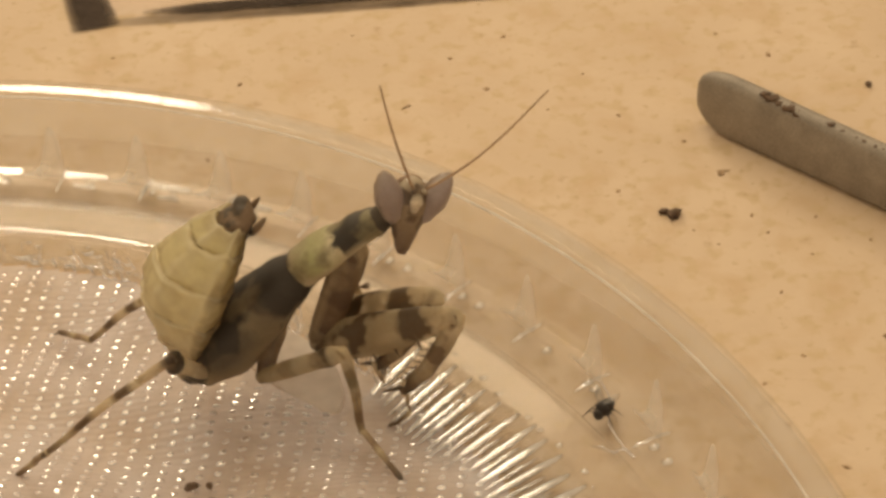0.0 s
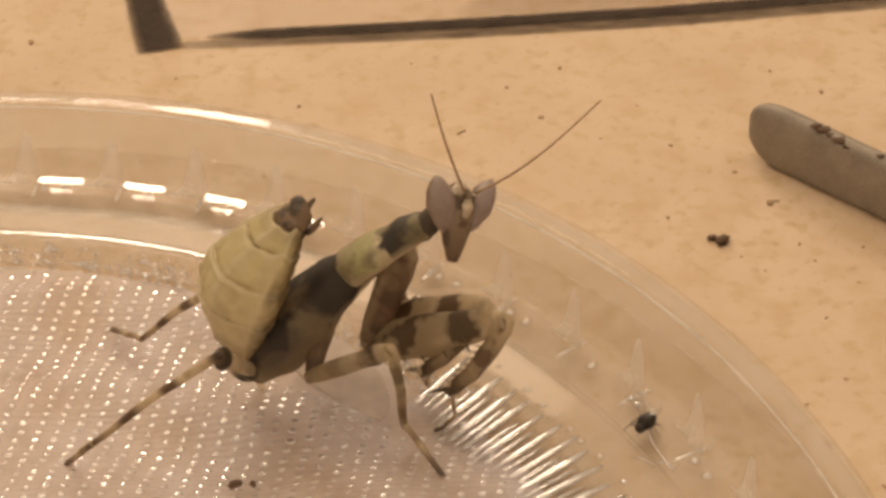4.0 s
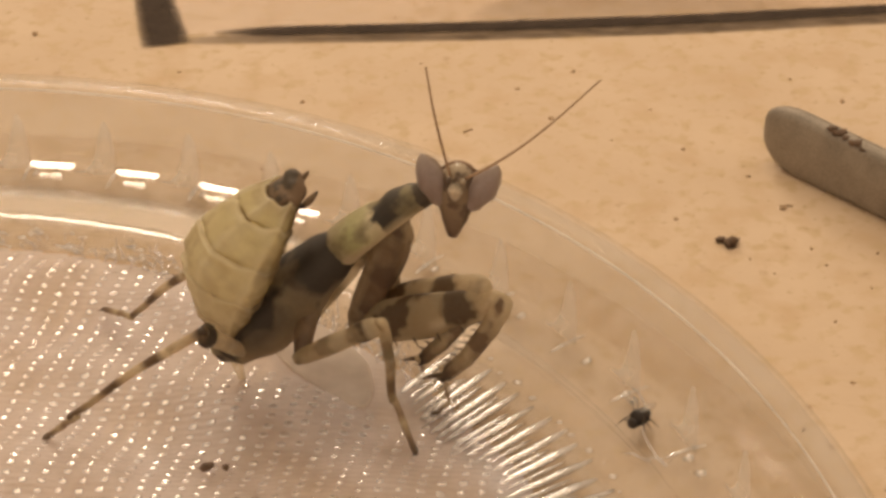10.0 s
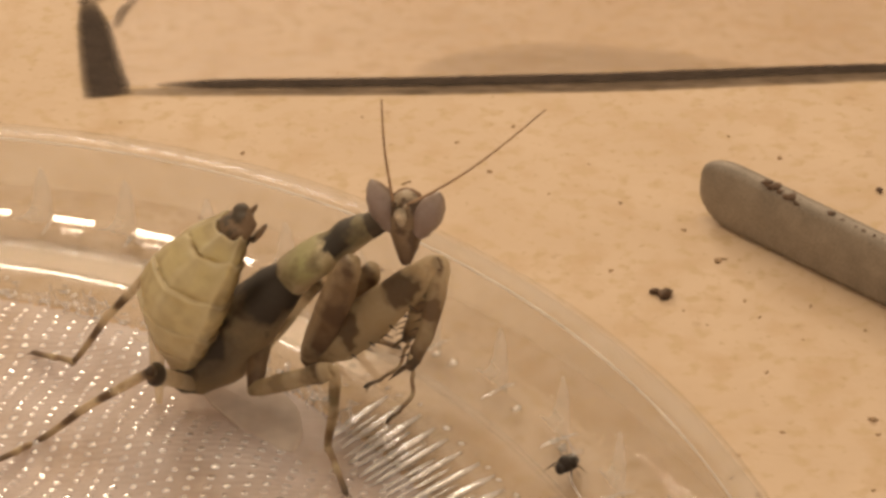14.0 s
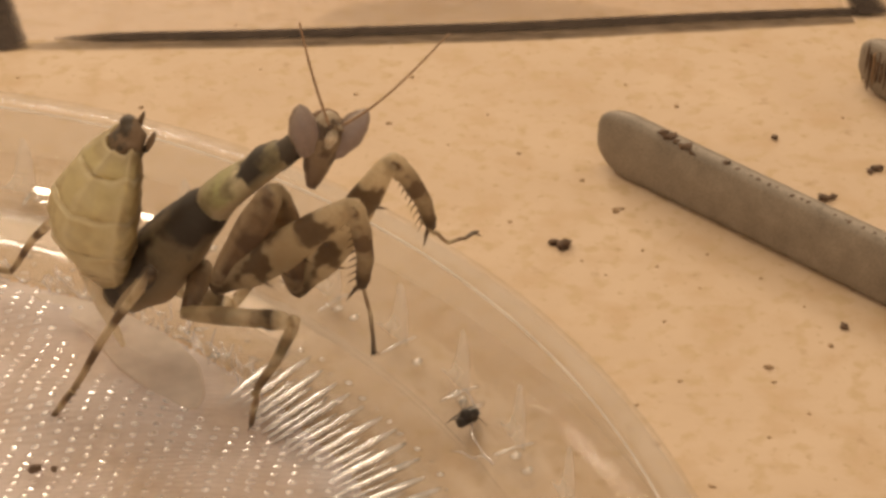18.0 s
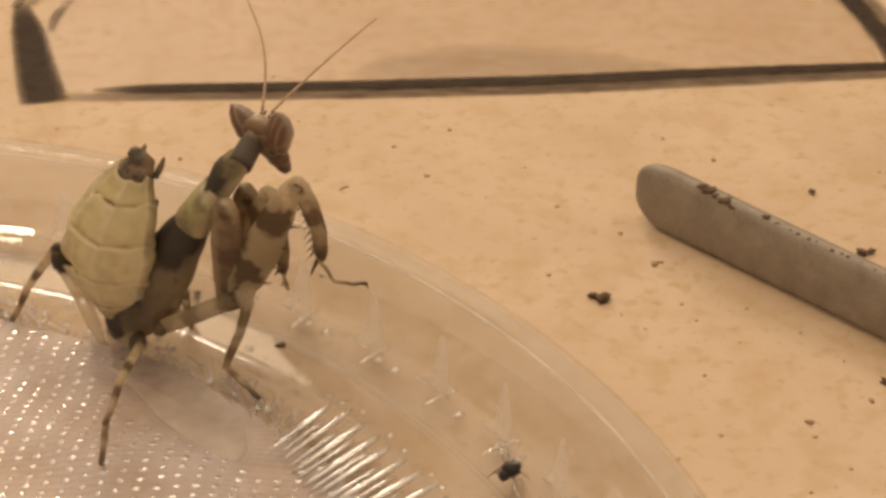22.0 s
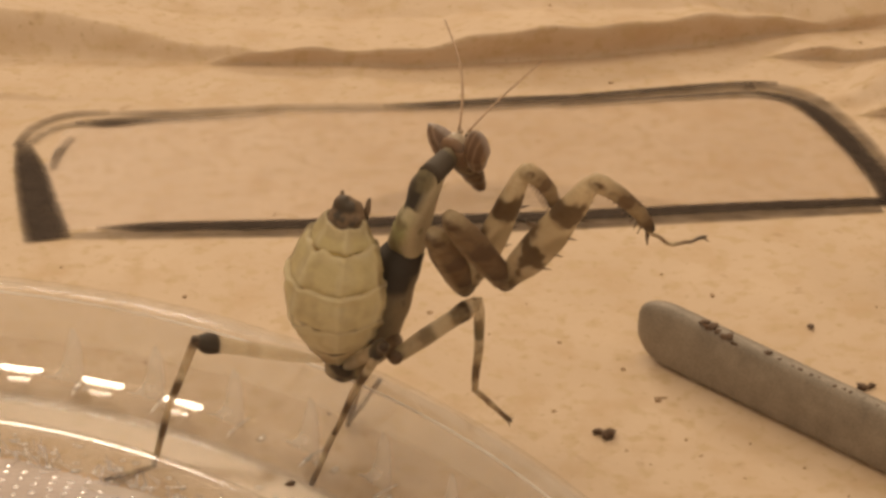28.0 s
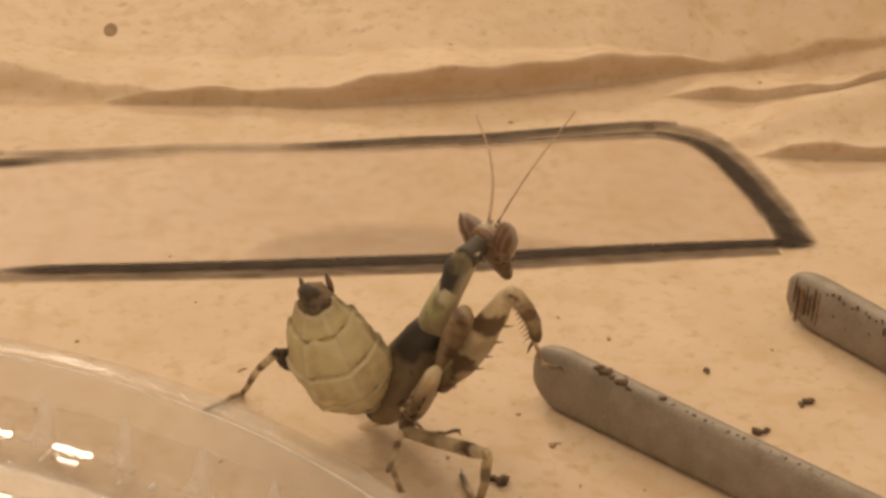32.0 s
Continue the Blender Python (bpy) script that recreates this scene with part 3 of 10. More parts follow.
    for i in range(260):
        a, r = rnd.uniform(44, 115), rnd.uniform(47.8, 50.4)
        turn_by, long = rnd.gauss(0.9, 0.45), rnd.uniform(0.7, 1.9)
        x, y, z = on_ring(r, a, rnd.uniform(0.75, 1.1))
        dx, dy = math.cos(radians(a) + turn_by), math.sin(radians(a) + turn_by)
        rows_of.append([[(x + dx * long * u + 0.05 * k, y + dy * long * u, z + 0.12 * math.sin(math.pi * u) + 0.05 * w) for k, w in ((-1, -1), (1, -1), (0, 1))] for u in (0, 0.33, 0.67, 1)])
    bm = bmesh.new()
    for rows in rows_of:
        vs = [[bm.verts.new(Vector(q) * MM) for q in row] for row in rows]
        for p, q in zip(vs, vs[1:]):
            for k in range(3):
                bm.faces.new((p[k], p[(k + 1) % 3], q[(k + 1) % 3], q[k]))
    tagged(part("fringe", bm, FRINGE, top, "frayed whitish thread ends"), kind="stuff")
    return top


def mesh_panel(parent):
    """The woven panel: a lattice of small bumps on a gently waving sheet."""
    step, radius = 0.3, 48.6

    def sheet(x, y):
        """The height of the sheet: slack waves, flat under the glue."""
        r, az = np.hypot(x, y), np.degrees(np.arctan2(y, x))
        calm = np.clip(1.4 * (1 - (((az - 52) / 11.0) ** 2 + ((r - 46.0) / 3.2) ** 2)), 0, 1)
        waves = 0.30 * np.sin(x * 0.30 + 1.3 * np.sin(y * 0.21)) + 0.34 * np.sin(y * 0.62 + 1.1 * np.sin(x * 0.23 + 2)) + 0.07 * np.sin(x * 1.1 + y * 0.9)
        return 0.95 + waves * np.clip((48.6 - r) / 3, 0, 1) * (1 - calm), calm

    n = int(2 * radius / step) + 1
    axis = -radius + step * np.arange(n)
    gx, gy = np.meshgrid(axis, axis)
    gz, calm = sheet(gx, gy)
    keep = np.hypot(gx, gy) <= radius
    number = -np.ones((n, n), int)
    number[keep] = np.arange(keep.sum())
    verts = (np.stack([gx[keep], gy[keep], gz[keep]], 1) * MM).tolist()
    a, b, c, d = number[:-1, :-1], number[:-1, 1:], number[1:, 1:], number[1:, :-1]
    whole = (a >= 0) & (b >= 0) & (c >= 0) & (d >= 0)
    faces = np.stack([a[whole], b[whole], c[whole], d[whole]], 1).tolist()

    def add(name, verts, faces, mat, label):
        data = bpy.data.meshes.new(name)
        data.from_pydata(verts, [], faces)
        data.materials.append(mat)
        data.polygons.foreach_set("use_smooth", [True] * len(data.polygons))
        ob = new(name, data)
        ob.parent = parent
        tagged(ob, label, kind="stuff")

    add("mesh_panel", verts, faces, MESH, "whitish woven plastic mesh")
    # the knots of the weave: shallow glossy domes in slanting columns
    rnd = random.Random(12)
    verts, faces = [], []
    along, across = Vector((0.165, 0.986)), Vector((0.986, -0.165))
    for i in range(-41, 42):
        for j in range(-64, 65):
            q = across * (1.2 * i) + along * (0.8 * (j + 0.4 * i % 1)) + Vector((rnd.gauss(0, 0.03), rnd.gauss(0, 0.03)))
            if q.length > 48.0:
                continue
            z, still = (float(v) for v in sheet(q.x, q.y))
            if still > 0.1:
                continue
            dzx, dzy = (float(sheet(q.x + 0.1, q.y)[0]) - z) / 0.1, (float(sheet(q.x, q.y + 0.1)[0]) - z) / 0.1
            tx, ty = rnd.gauss(0, 0.03), rnd.gauss(0, 0.03)
            size, first = rnd.uniform(0.85, 1.15), len(verts)
            for k, h in ((0.45, 0.047), (0.8, 0.028), (1.0, -0.04)):
                for m in range(8):
                    w = 2 * math.pi * m / 8
                    o = across * (0.31 * k * size * math.cos(w) + 0.06 * k * math.sin(w)) + along * (0.25 * k * size * math.sin(w))
                    verts.append(((q.x + o.x) * MM, (q.y + o.y) * MM, (z + 0.01 + (dzx + tx) * o.x + (dzy + ty) * o.y + h) * MM))
            verts.append((q.x * MM, q.y * MM, (z + 0.058) * MM))
            for m in range(8):
                e = (m + 1) % 8
                faces.append((first + 24, first + m, first + e))
                faces.append((first + m, first + 8 + m, first + 8 + e, first + e))
                faces.append((first + 8 + m, first + 16 + m, first + 16 + e, first + 8 + e))
    add("mesh_weave", verts, faces, KNOT, "small glossy knots of the weave")
    # a smooth smear of dried glue, tapering to one end
    inner = [(r, a) for a, r in ((44.3, 44.2), (45.5, 43.4), (50, 43.4), (54, 43.9), (58, 45.3), (62, 46.3), (66, 47.0))]
    outer = [(r, a) for a, r in ((66.3, 47.5), (61.5, 48.6), (57, 48.6), (52.5, 48.3), (48.5, 47.4), (45.4, 45.6))]
    blob = []
    for (r0, a0), (r1, a1) in zip(inner + outer, inner[1:] + outer + inner[:1]):
        for k in range(5):
            u = k / 5
            blob.append((r0 + (r1 - r0) * u + 0.12 * math.sin(9 * u + a0 * 3), a0 + (a1 - a0) * u))
    for _ in range(3):
        blob = [tuple((p[k] + 2 * q[k] + e[k]) / 4 for k in (0, 1)) for p, q, e in zip(blob[-1:] + blob[:-1], blob, blob[1:] + blob[:1])]
    blob = [on_ring(r, a, 0)[:2] for r, a in blob]
    blob.reverse()
    part("glue_patch", slab(blob, 0.95, 1.2, 0.12), PATCH, parent, "smooth cloudy glue patch")


the_lid = lid()
mesh_panel(the_lid)


# ---- the mantis nymph ----
def banded(name, length, stops, rough=0.45, warp=0.25, through_light=0.12, side=None, axis="X", blotch=None, clear=0.0):
    """Skin with pigment bands along the limb: stops of (place 0..1, colour). side: a second colour on the lower flank. clear: how glassy the pale skin is."""
    m = bpy.data.materials.new(name)
    m.use_nodes = True
    n, l = m.node_tree.nodes, m.node_tree.links
    b = n["Principled BSDF"]
    where, split, tex, grain = n.new("ShaderNodeTexCoord"), n.new("ShaderNodeSeparateXYZ"), n.new("ShaderNodeTexNoise"), n.new("ShaderNodeTexNoise")
    l.new(where.outputs["Object"], split.inputs[0])
    tex.inputs["Scale"].default_value, tex.inputs["Detail"].default_value = 900, 3
    grain.inputs["Scale"].default_value, grain.inputs["Detail"].default_value = 4500, 3
    for k in (tex, grain):
        l.new(where.outputs["Object"], k.inputs["Vector"])
    place = n.new("ShaderNodeMapRange")
    place.clamp = False
    place.inputs["From Max"].default_value = length * MM
    l.new(split.outputs[axis], place.inputs["Value"])
    shift = n.new("ShaderNodeMath")
    shift.operation = "MULTIPLY_ADD"
    l.new(tex.outputs["Fac"], shift.inputs[0])
    shift.inputs[1].default_value = warp
    l.new(place.outputs["Result"], shift.inputs[2])
    back = n.new("ShaderNodeMath")
    back.operation = "SUBTRACT"
    back.inputs[1].default_value = warp * 0.5
    l.new(shift.outputs[0], back.inputs[0])
    ramp = n.new("ShaderNodeValToRGB")
    e = ramp.color_ramp.elements
    while len(e) < len(stops):
        e.new(0.5)
    for k, (p, c) in zip(e, stops):
        k.position, k.color = p, (*c, 1)
    l.new(back.outputs[0], ramp.inputs["Fac"])
    colour = ramp.outputs["Color"]
    if side:
        low, high, other = side
        mr, mix = n.new("ShaderNodeMapRange"), n.new("ShaderNodeMix")
        mix.data_type = "RGBA"
        mr.inputs["From Min"].default_value, mr.inputs["From Max"].default_value = low * MM, high * MM
        l.new(split.outputs["Z"], mr.inputs["Value"])
        l.new(mr.outputs["Result"], mix.inputs["Factor"])
        mix.inputs["A"].default_value = (*other, 1)
        l.new(colour, mix.inputs["B"])
        colour = mix.outputs["Result"]
    if blotch:
        scale, low, high, other = blotch
        spot, edge, over = n.new("ShaderNodeTexNoise"), n.new("ShaderNodeMapRange"), n.new("ShaderNodeMix")
        over.data_type = "RGBA"
        spot.inputs["Scale"].default_value, spot.inputs["Detail"].default_value = scale, 2.5
        edge.inputs["From Min"].default_value, edge.inputs["From Max"].default_value = low, high
        l.new(where.outputs["Object"], spot.inputs["Vector"]), l.new(spot.outputs["Fac"], edge.inputs["Value"])
        l.new(edge.outputs["Result"], over.inputs["Factor"]), l.new(colour, over.inputs["A"])
        over.inputs["B"].default_value = (*other, 1)
        colour = over.outputs["Result"]
    mott, mm = n.new("ShaderNodeMix"), n.new("ShaderNodeMapRange")
    mott.data_type, mott.blend_type = "RGBA", "MULTIPLY"
    mm.inputs["From Min"].default_value, mm.inputs["From Max"].default_value = 0.35, 0.65
    mm.inputs["To Min"].default_value, mm.inputs["To Max"].default_value = 0.22, 0.0
    l.new(grain.outputs["Fac"], mm.inputs["Value"])
    l.new(mm.outputs["Result"], mott.inputs["Factor"])
    l.new(colour, mott.inputs["A"])
    mott.inputs["B"].default_value = (0.62, 0.55, 0.42, 1)
    patch, pm, wide = n.new("ShaderNodeTexNoise"), n.new("ShaderNodeMapRange"), n.new("ShaderNodeMix")
    patch.inputs["Scale"].default_value, patch.inputs["Detail"].default_value = 520, 4
    l.new(where.outputs["Object"], patch.inputs["Vector"])
    wide.data_type, wide.blend_type = "RGBA", "MULTIPLY"
    pm.inputs["From Min"].default_value, pm.inputs["From Max"].default_value = 0.38, 0.66
    pm.inputs["To Min"].default_value, pm.inputs["To Max"].default_value = 0.32, 0.0
    l.new(patch.outputs["Fac"], pm.inputs["Value"]), l.new(pm.outputs["Result"], wide.inputs["Factor"])
    l.new(mott.outputs["Result"], wide.inputs["A"])
    wide.inputs["B"].default_value = (0.66, 0.56, 0.42, 1)
    colour = wide.outputs["Result"]
    l.new(colour, b.inputs["Base Color"])
    b.inputs["Roughness"].default_value = rough
    bump = n.new("ShaderNodeBump")
    bump.inputs["Strength"].default_value, bump.inputs["Distance"].default_value = 0.5, 0.00012
    l.new(tex.outputs["Fac"], bump.inputs["Height"]), l.new(bump.outputs["Normal"], b.inputs["Normal"])
    if through_light:
        thin, both = n.new("ShaderNodeBsdfTranslucent"), n.new("ShaderNodeMixShader")
        l.new(colour, thin.inputs["Color"])
        both.inputs["Fac"].default_value = through_light
        l.new(b.outputs[0], both.inputs[1]), l.new(thin.outputs[0], both.inputs[2])
        l.new(both.outputs[0], n["Material Output"].inputs["Surface"])
        if clear:
            # unpigmented skin is thin and glassy
            pale, glass, skin = n.new("ShaderNodeMapRange"), n.new("ShaderNodeBsdfTransparent"), n.new("ShaderNodeMixShader")
            pale.inputs["From Min"].default_value, pale.inputs["From Max"].default_value = 0.12, 0.5
            pale.inputs["To Max"].default_value = clear
            l.new(colour, pale.inputs["Value"]), l.new(pale.outputs["Result"], skin.inputs["Fac"])
            l.new(both.outputs[0], skin.inputs[1]), l.new(glass.outputs[0], skin.inputs[2])
            l.new(skin.outputs[0], n["Material Output"].inputs["Surface"])
    return m


PALE, TAN, BROWN, DARK = (0.78, 0.67, 0.48), (0.52, 0.42, 0.275), (0.21, 0.14, 0.085), (0.078, 0.06, 0.043)
OLIVE, MOSS = (0.075, 0.060, 0.038), (0.27, 0.22, 0.13)


def abdomen_material():
    """Cream-green plates: whitish along their edges, tan at the root, shade painted brown on the back."""
    m = banded("abdomen_skin", 13.2, [(0.0, (0.50, 0.40, 0.27)), (0.10, (0.54, 0.44, 0.29)), (0.18, (0.80, 0.69, 0.49)), (0.24, (0.95, 0.87, 0.65)), (0.55, (0.94, 0.86, 0.58)), (0.84, (0.86, 0.78, 0.47)), (0.95, (0.55, 0.43, 0.25))], 0.36, 0.06, 0.62, blotch=(560, 0.49, 0.70, (0.74, 0.64, 0.40)))
    n, l = m.node_tree.nodes, m.node_tree.links
    b = n["Principled BSDF"]
    colour = b.inputs["Base Color"].links[0].from_socket
    for layer, paint, most in (("plate_edge", (0.95, 0.88, 0.68, 1), 0.7), ("plate_fold", (0.38, 0.29, 0.16, 1), 0.5), ("plate_back", (0.17, 0.115, 0.062, 1), 0.9)):
        amount, mix, scale = n.new("ShaderNodeAttribute"), n.new("ShaderNodeMix"), n.new("ShaderNodeMath")
        amount.attribute_name, mix.data_type, scale.operation = layer, "RGBA", "MULTIPLY"
        scale.inputs[1].default_value = most
        l.new(amount.outputs["Fac"], scale.inputs[0]), l.new(scale.outputs[0], mix.inputs["Factor"])
        l.new(colour, mix.inputs["A"])
        mix.inputs["B"].default_value = paint
        colour = mix.outputs["Result"]
    l.new(colour, b.inputs["Base Color"])
    for node in n:
        if node.type == "MAP_RANGE" and node.inputs["To Min"].default_value > 0.2:
            node.inputs["To Min"].default_value = 0.1
        if node.type == "BSDF_TRANSLUCENT":
            l.new(colour, node.inputs["Color"])
    return m


SKIN_ABDOMEN = abdomen_material()
SKIN_TIP = banded("abdomen_tip_skin", 2.5, [(0.0, (0.30, 0.19, 0.10)), (0.5, (0.22, 0.13, 0.065)), (1.0, BROWN)], 0.6, blotch=(900, 0.45, 0.58, DARK))
SKIN_THORAX = banded("thorax_skin", 10.2, [(0.0, (0.40, 0.325, 0.21)), (0.09, (0.22, 0.17, 0.105)), (0.19, (0.14, 0.11, 0.07)), (0.30, (0.105, 0.082, 0.056)), (0.5, (0.15, 0.117, 0.075)), (0.60, (0.24, 0.19, 0.12)), (0.70, (0.20, 0.155, 0.10)), (0.78, (0.058, 0.046, 0.035)), (1.0, (0.058, 0.046, 0.035))], 0.6, 0.22, 0.2, side=(-2.0, -0.3, (0.33, 0.25, 0.155)), blotch=(330, 0.55, 0.62, (0.05, 0.038, 0.028)))
SKIN_PRONOTUM = banded("pronotum_skin", 6.9, [(0.0, (0.14, 0.11, 0.07)), (0.06, (0.44, 0.37, 0.24)), (0.16, (0.40, 0.35, 0.20)), (0.3, (0.42, 0.40, 0.20)), (0.45, (0.46, 0.42, 0.23)), (0.53, (0.62, 0.54, 0.36)), (0.56, (0.045, 0.036, 0.028)), (0.72, (0.05, 0.04, 0.03)), (0.85, (0.075, 0.06, 0.043)), (1.0, (0.07, 0.055, 0.04))], 0.55, 0.26, 0.2, side=(-0.5, 0.15, (0.60, 0.51, 0.345)), blotch=(480, 0.58, 0.70, (0.24, 0.20, 0.11)))
SKIN_NECK = banded("neck_skin", 2.5, [(0.0, DARK), (0.5, DARK), (0.8, MOSS), (1.0, TAN)], 0.7, 0.2, 0.05)
SKIN_COXA = banded("coxa_skin", 7.6, [(0.0, TAN), (0.2, (0.30, 0.21, 0.13)), (0.6, (0.25, 0.165, 0.10)), (0.85, (0.13, 0.085, 0.055)), (1.0, TAN)], 0.45, 0.3, 0.42, side=(-0.75, -0.3, (0.46, 0.35, 0.23)), blotch=(420, 0.54, 0.66, (0.17, 0.11, 0.07)))
SKIN_FEMUR = banded("fore_femur_skin", 10.4, [(0.0, BROWN), (0.10, TAN), (0.24, (0.64, 0.53, 0.36)), (0.5, (0.60, 0.49, 0.32)), (0.72, (0.66, 0.55, 0.37)), (1.0, PALE)], 0.45, 0.25, 0.5, blotch=(430, 0.535, 0.61, (0.17, 0.118, 0.072)), clear=0.3)
SKIN_TIBIA = banded("fore_tibia_skin", 7.0, [(0.0, PALE), (0.25, TAN), (0.5, (0.26, 0.18, 0.11)), (0.62, TAN), (0.85, BROWN), (1.0, DARK)], 0.45, 0.3, 0.4, blotch=(500, 0.56, 0.62, BROWN), clear=0.3)
SKIN_TARSUS = banded("tarsus_skin", 4.4, [(0.0, TAN), (0.3, (0.28, 0.19, 0.12)), (0.45, TAN), (0.65, BROWN), (1.0, DARK)], 0.5, 0.1, 0.1)
SKIN_LEG = banded("leg_femur_skin", 7.2, [(0.0, (0.52, 0.43, 0.27)), (0.35, TAN), (0.42, MOSS), (0.5, (0.60, 0.51, 0.35)), (0.70, (0.60, 0.51, 0.35)), (0.76, (0.12, 0.085, 0.055)), (0.86, (0.12, 0.085, 0.055)), (0.91, PALE)], 0.45, 0.10, 0.5, blotch=(600, 0.56, 0.66, (0.30, 0.23, 0.14)), clear=0.38)
SKIN_SHIN = banded("leg_tibia_skin", 7.0, [(0.0, PALE), (0.2, (0.58, 0.48, 0.32)), (0.28, MOSS), (0.38, MOSS), (0.46, (0.60, 0.50, 0.34)), (0.66, TAN), (0.72, (0.26, 0.18, 0.11)), (0.83, (0.26, 0.18, 0.11)), (0.9, TAN)], 0.45, 0.08, 0.5, blotch=(900, 0.56, 0.66, (0.33, 0.25, 0.15)), clear=0.38)
SKIN_HIND_SHIN = banded("hind_tibia_skin", 11.2, [(0.0, (0.10, 0.065, 0.04)), (0.06, (0.66, 0.54, 0.38)), (0.26, PALE), (0.31, (0.20, 0.135, 0.08)), (0.38, (0.20, 0.135, 0.08)), (0.43, PALE), (0.57, (0.66, 0.54, 0.38)), (0.62, (0.19, 0.125, 0.075)), (0.71, (0.19, 0.125, 0.075)), (0.77, (0.58, 0.46, 0.31)), (0.86, TAN), (0.95, BROWN)], 0.45, 0.05, 0.4, blotch=(700, 0.58, 0.68, TAN), clear=0.25)
SKIN_HIND_THIGH = banded("hind_femur_skin", 7.5, [(0.0, PALE), (0.35, PALE), (0.46, TAN), (0.54, PALE), (0.76, (0.72, 0.61, 0.43)), (0.80, DARK), (0.95, DARK), (1.0, (0.22, 0.15, 0.09))], 0.45, 0.06, 0.4, clear=0.5)
SKIN_HEAD = banded("head_skin", 6.0, [(0.0, (0.26, 0.19, 0.125)), (0.2, (0.46, 0.38, 0.28)), (0.5, (0.30, 0.22, 0.15)), (1.0, TAN)], 0.32, 0.3, 0.08, axis="Z", side=(-3.3, -1.0, (0.13, 0.08, 0.05)), blotch=(900, 0.50, 0.57, (0.11, 0.07, 0.045)))
SKIN_FACE = material("face_skin", (0.46, 0.38, 0.28), 0.3, scale=1.6, amount=0.5, bump=0.4)


def eye_material():
    """Long mantis eye: lilac-grey in front, red-brown with pale stripes behind."""
    m = banded("eye_skin", 3.4, [(0.0, (0.34, 0.28, 0.24)), (0.2, (0.30, 0.235, 0.22)), (0.8, (0.24, 0.18, 0.165)), (1.0, (0.28, 0.19, 0.14))], 0.3, 0.3, 0.05)
    n, l = m.node_tree.nodes, m.node_tree.links
    b = n["Principled BSDF"]
    front = b.inputs["Base Color"].links[0].from_socket
    where, split, across, wave, lines, back, both, fore = (n.new("ShaderNode" + k) for k in ("TexCoord", "SeparateXYZ", "Math", "Math", "MapRange", "Mix", "Mix", "MapRange"))
    back.data_type = both.data_type = "RGBA"
    l.new(where.outputs["Object"], split.inputs[0])
    side = n.new("ShaderNodeMath")
    side.operation, across.operation, wave.operation = "ABSOLUTE", "MULTIPLY_ADD", "SINE"
    l.new(split.outputs["Y"], side.inputs[0])
    l.new(side.outputs[0], across.inputs[0])
    across.inputs[1].default_value = -1.75
    l.new(split.outputs["Z"], across.inputs[2])
    scale = n.new("ShaderNodeMath")
    scale.operation = "MULTIPLY"
    scale.inputs[1].default_value = 7000
    l.new(across.outputs[0], scale.inputs[0]), l.new(scale.outputs[0], wave.inputs[0])
    lines.inputs["From Min"].default_value, lines.inputs["From Max"].default_value = 0.1, 0.9
    l.new(wave.outputs[0], lines.inputs["Value"]), l.new(lines.outputs["Result"], back.inputs["Factor"])
    back.inputs["A"].default_value, back.inputs["B"].default_value = (0.14, 0.08, 0.048, 1), (0.245, 0.155, 0.095, 1)
    fore.inputs["From Min"].default_value, fore.inputs["From Max"].default_value = -0.25 * MM, 0.15 * MM
    l.new(split.outputs["X"], fore.inputs["Value"]), l.new(fore.outputs["Result"], both.inputs["Factor"])
    l.new(back.outputs["Result"], both.inputs["A"]), l.new(front, both.inputs["B"])
    l.new(both.outputs["Result"], b.inputs["Base Color"])
    return m


SKIN_EYE = eye_material()
SKIN_NAPE = banded("nape_skin", 1.0, [(0.0, (0.20, 0.12, 0.07)), (0.45, (0.30, 0.19, 0.115)), (0.5, (0.10, 0.06, 0.038)), (1.0, (0.24, 0.145, 0.085))], 0.5, 0.5, 0.05, axis="Z")
SKIN_ANTENNA = material("antenna_skin", (0.36, 0.24, 0.15), 0.5, scale=2, amount=0.3)
SKIN_PAD = banded("wing_pad_skin", 10.0, [(0.0, OLIVE), (0.5, DARK), (1.0, DARK)], 0.42, 0.3, 0.0, blotch=(600, 0.52, 0.6, (0.13, 0.10, 0.06)))
SPINE_TIP = material("dark_spine", (0.09, 0.055, 0.03), 0.4, scale=3, amount=0.3)

mantis = tagged(new("mantis"), "small praying mantis nymph, cream curled abdomen, dark thorax, banded legs", "mantis")
mantis.rotation_mode = "QUATERNION"
limbs = {}


def tube_mesh(sections, sides=16, power=1.0):
    """A skin over oval rings: sections of (x, half width, half height, lift)."""
    rows = []
    for x, w, h, lift in sections:
        ring = []
        for i in range(sides):
            a = 2 * math.pi * i / sides
            c, s = math.cos(a), math.sin(a)
            ring.append((x, w * math.copysign(abs(c) ** power, c), lift + h * math.copysign(abs(s) ** power, s)))
        rows.append(ring)
    return grid_mesh(rows, close_v=True, caps=True)


def smooth_sections(keys, steps=22):
    """Rounds a few key sections off into many."""
    xs_ = [k[0] for k in keys]
    out = []
    for i in range(steps + 1):
        u = i / steps
        x = xs_[0] + (xs_[-1] - xs_[0]) * u
        j = max(k for k in range(len(keys) - 1) if xs_[k] <= x + 1e-9)
        a, b = keys[j], keys[j + 1]
        w = (x - a[0]) / ((b[0] - a[0]) or 1)
        w = w * w * (3 - 2 * w)
        out.append((x, *[a[k] + (b[k] - a[k]) * w for k in (1, 2, 3)]))
    return out


def body_part(key, name, keys, mat, label="", steps=22, sides=16, power=1.0):
    ob = part(name, tube_mesh(smooth_sections(keys, steps), sides, power), mat, mantis, label)
    limbs[key] = ob
    return ob


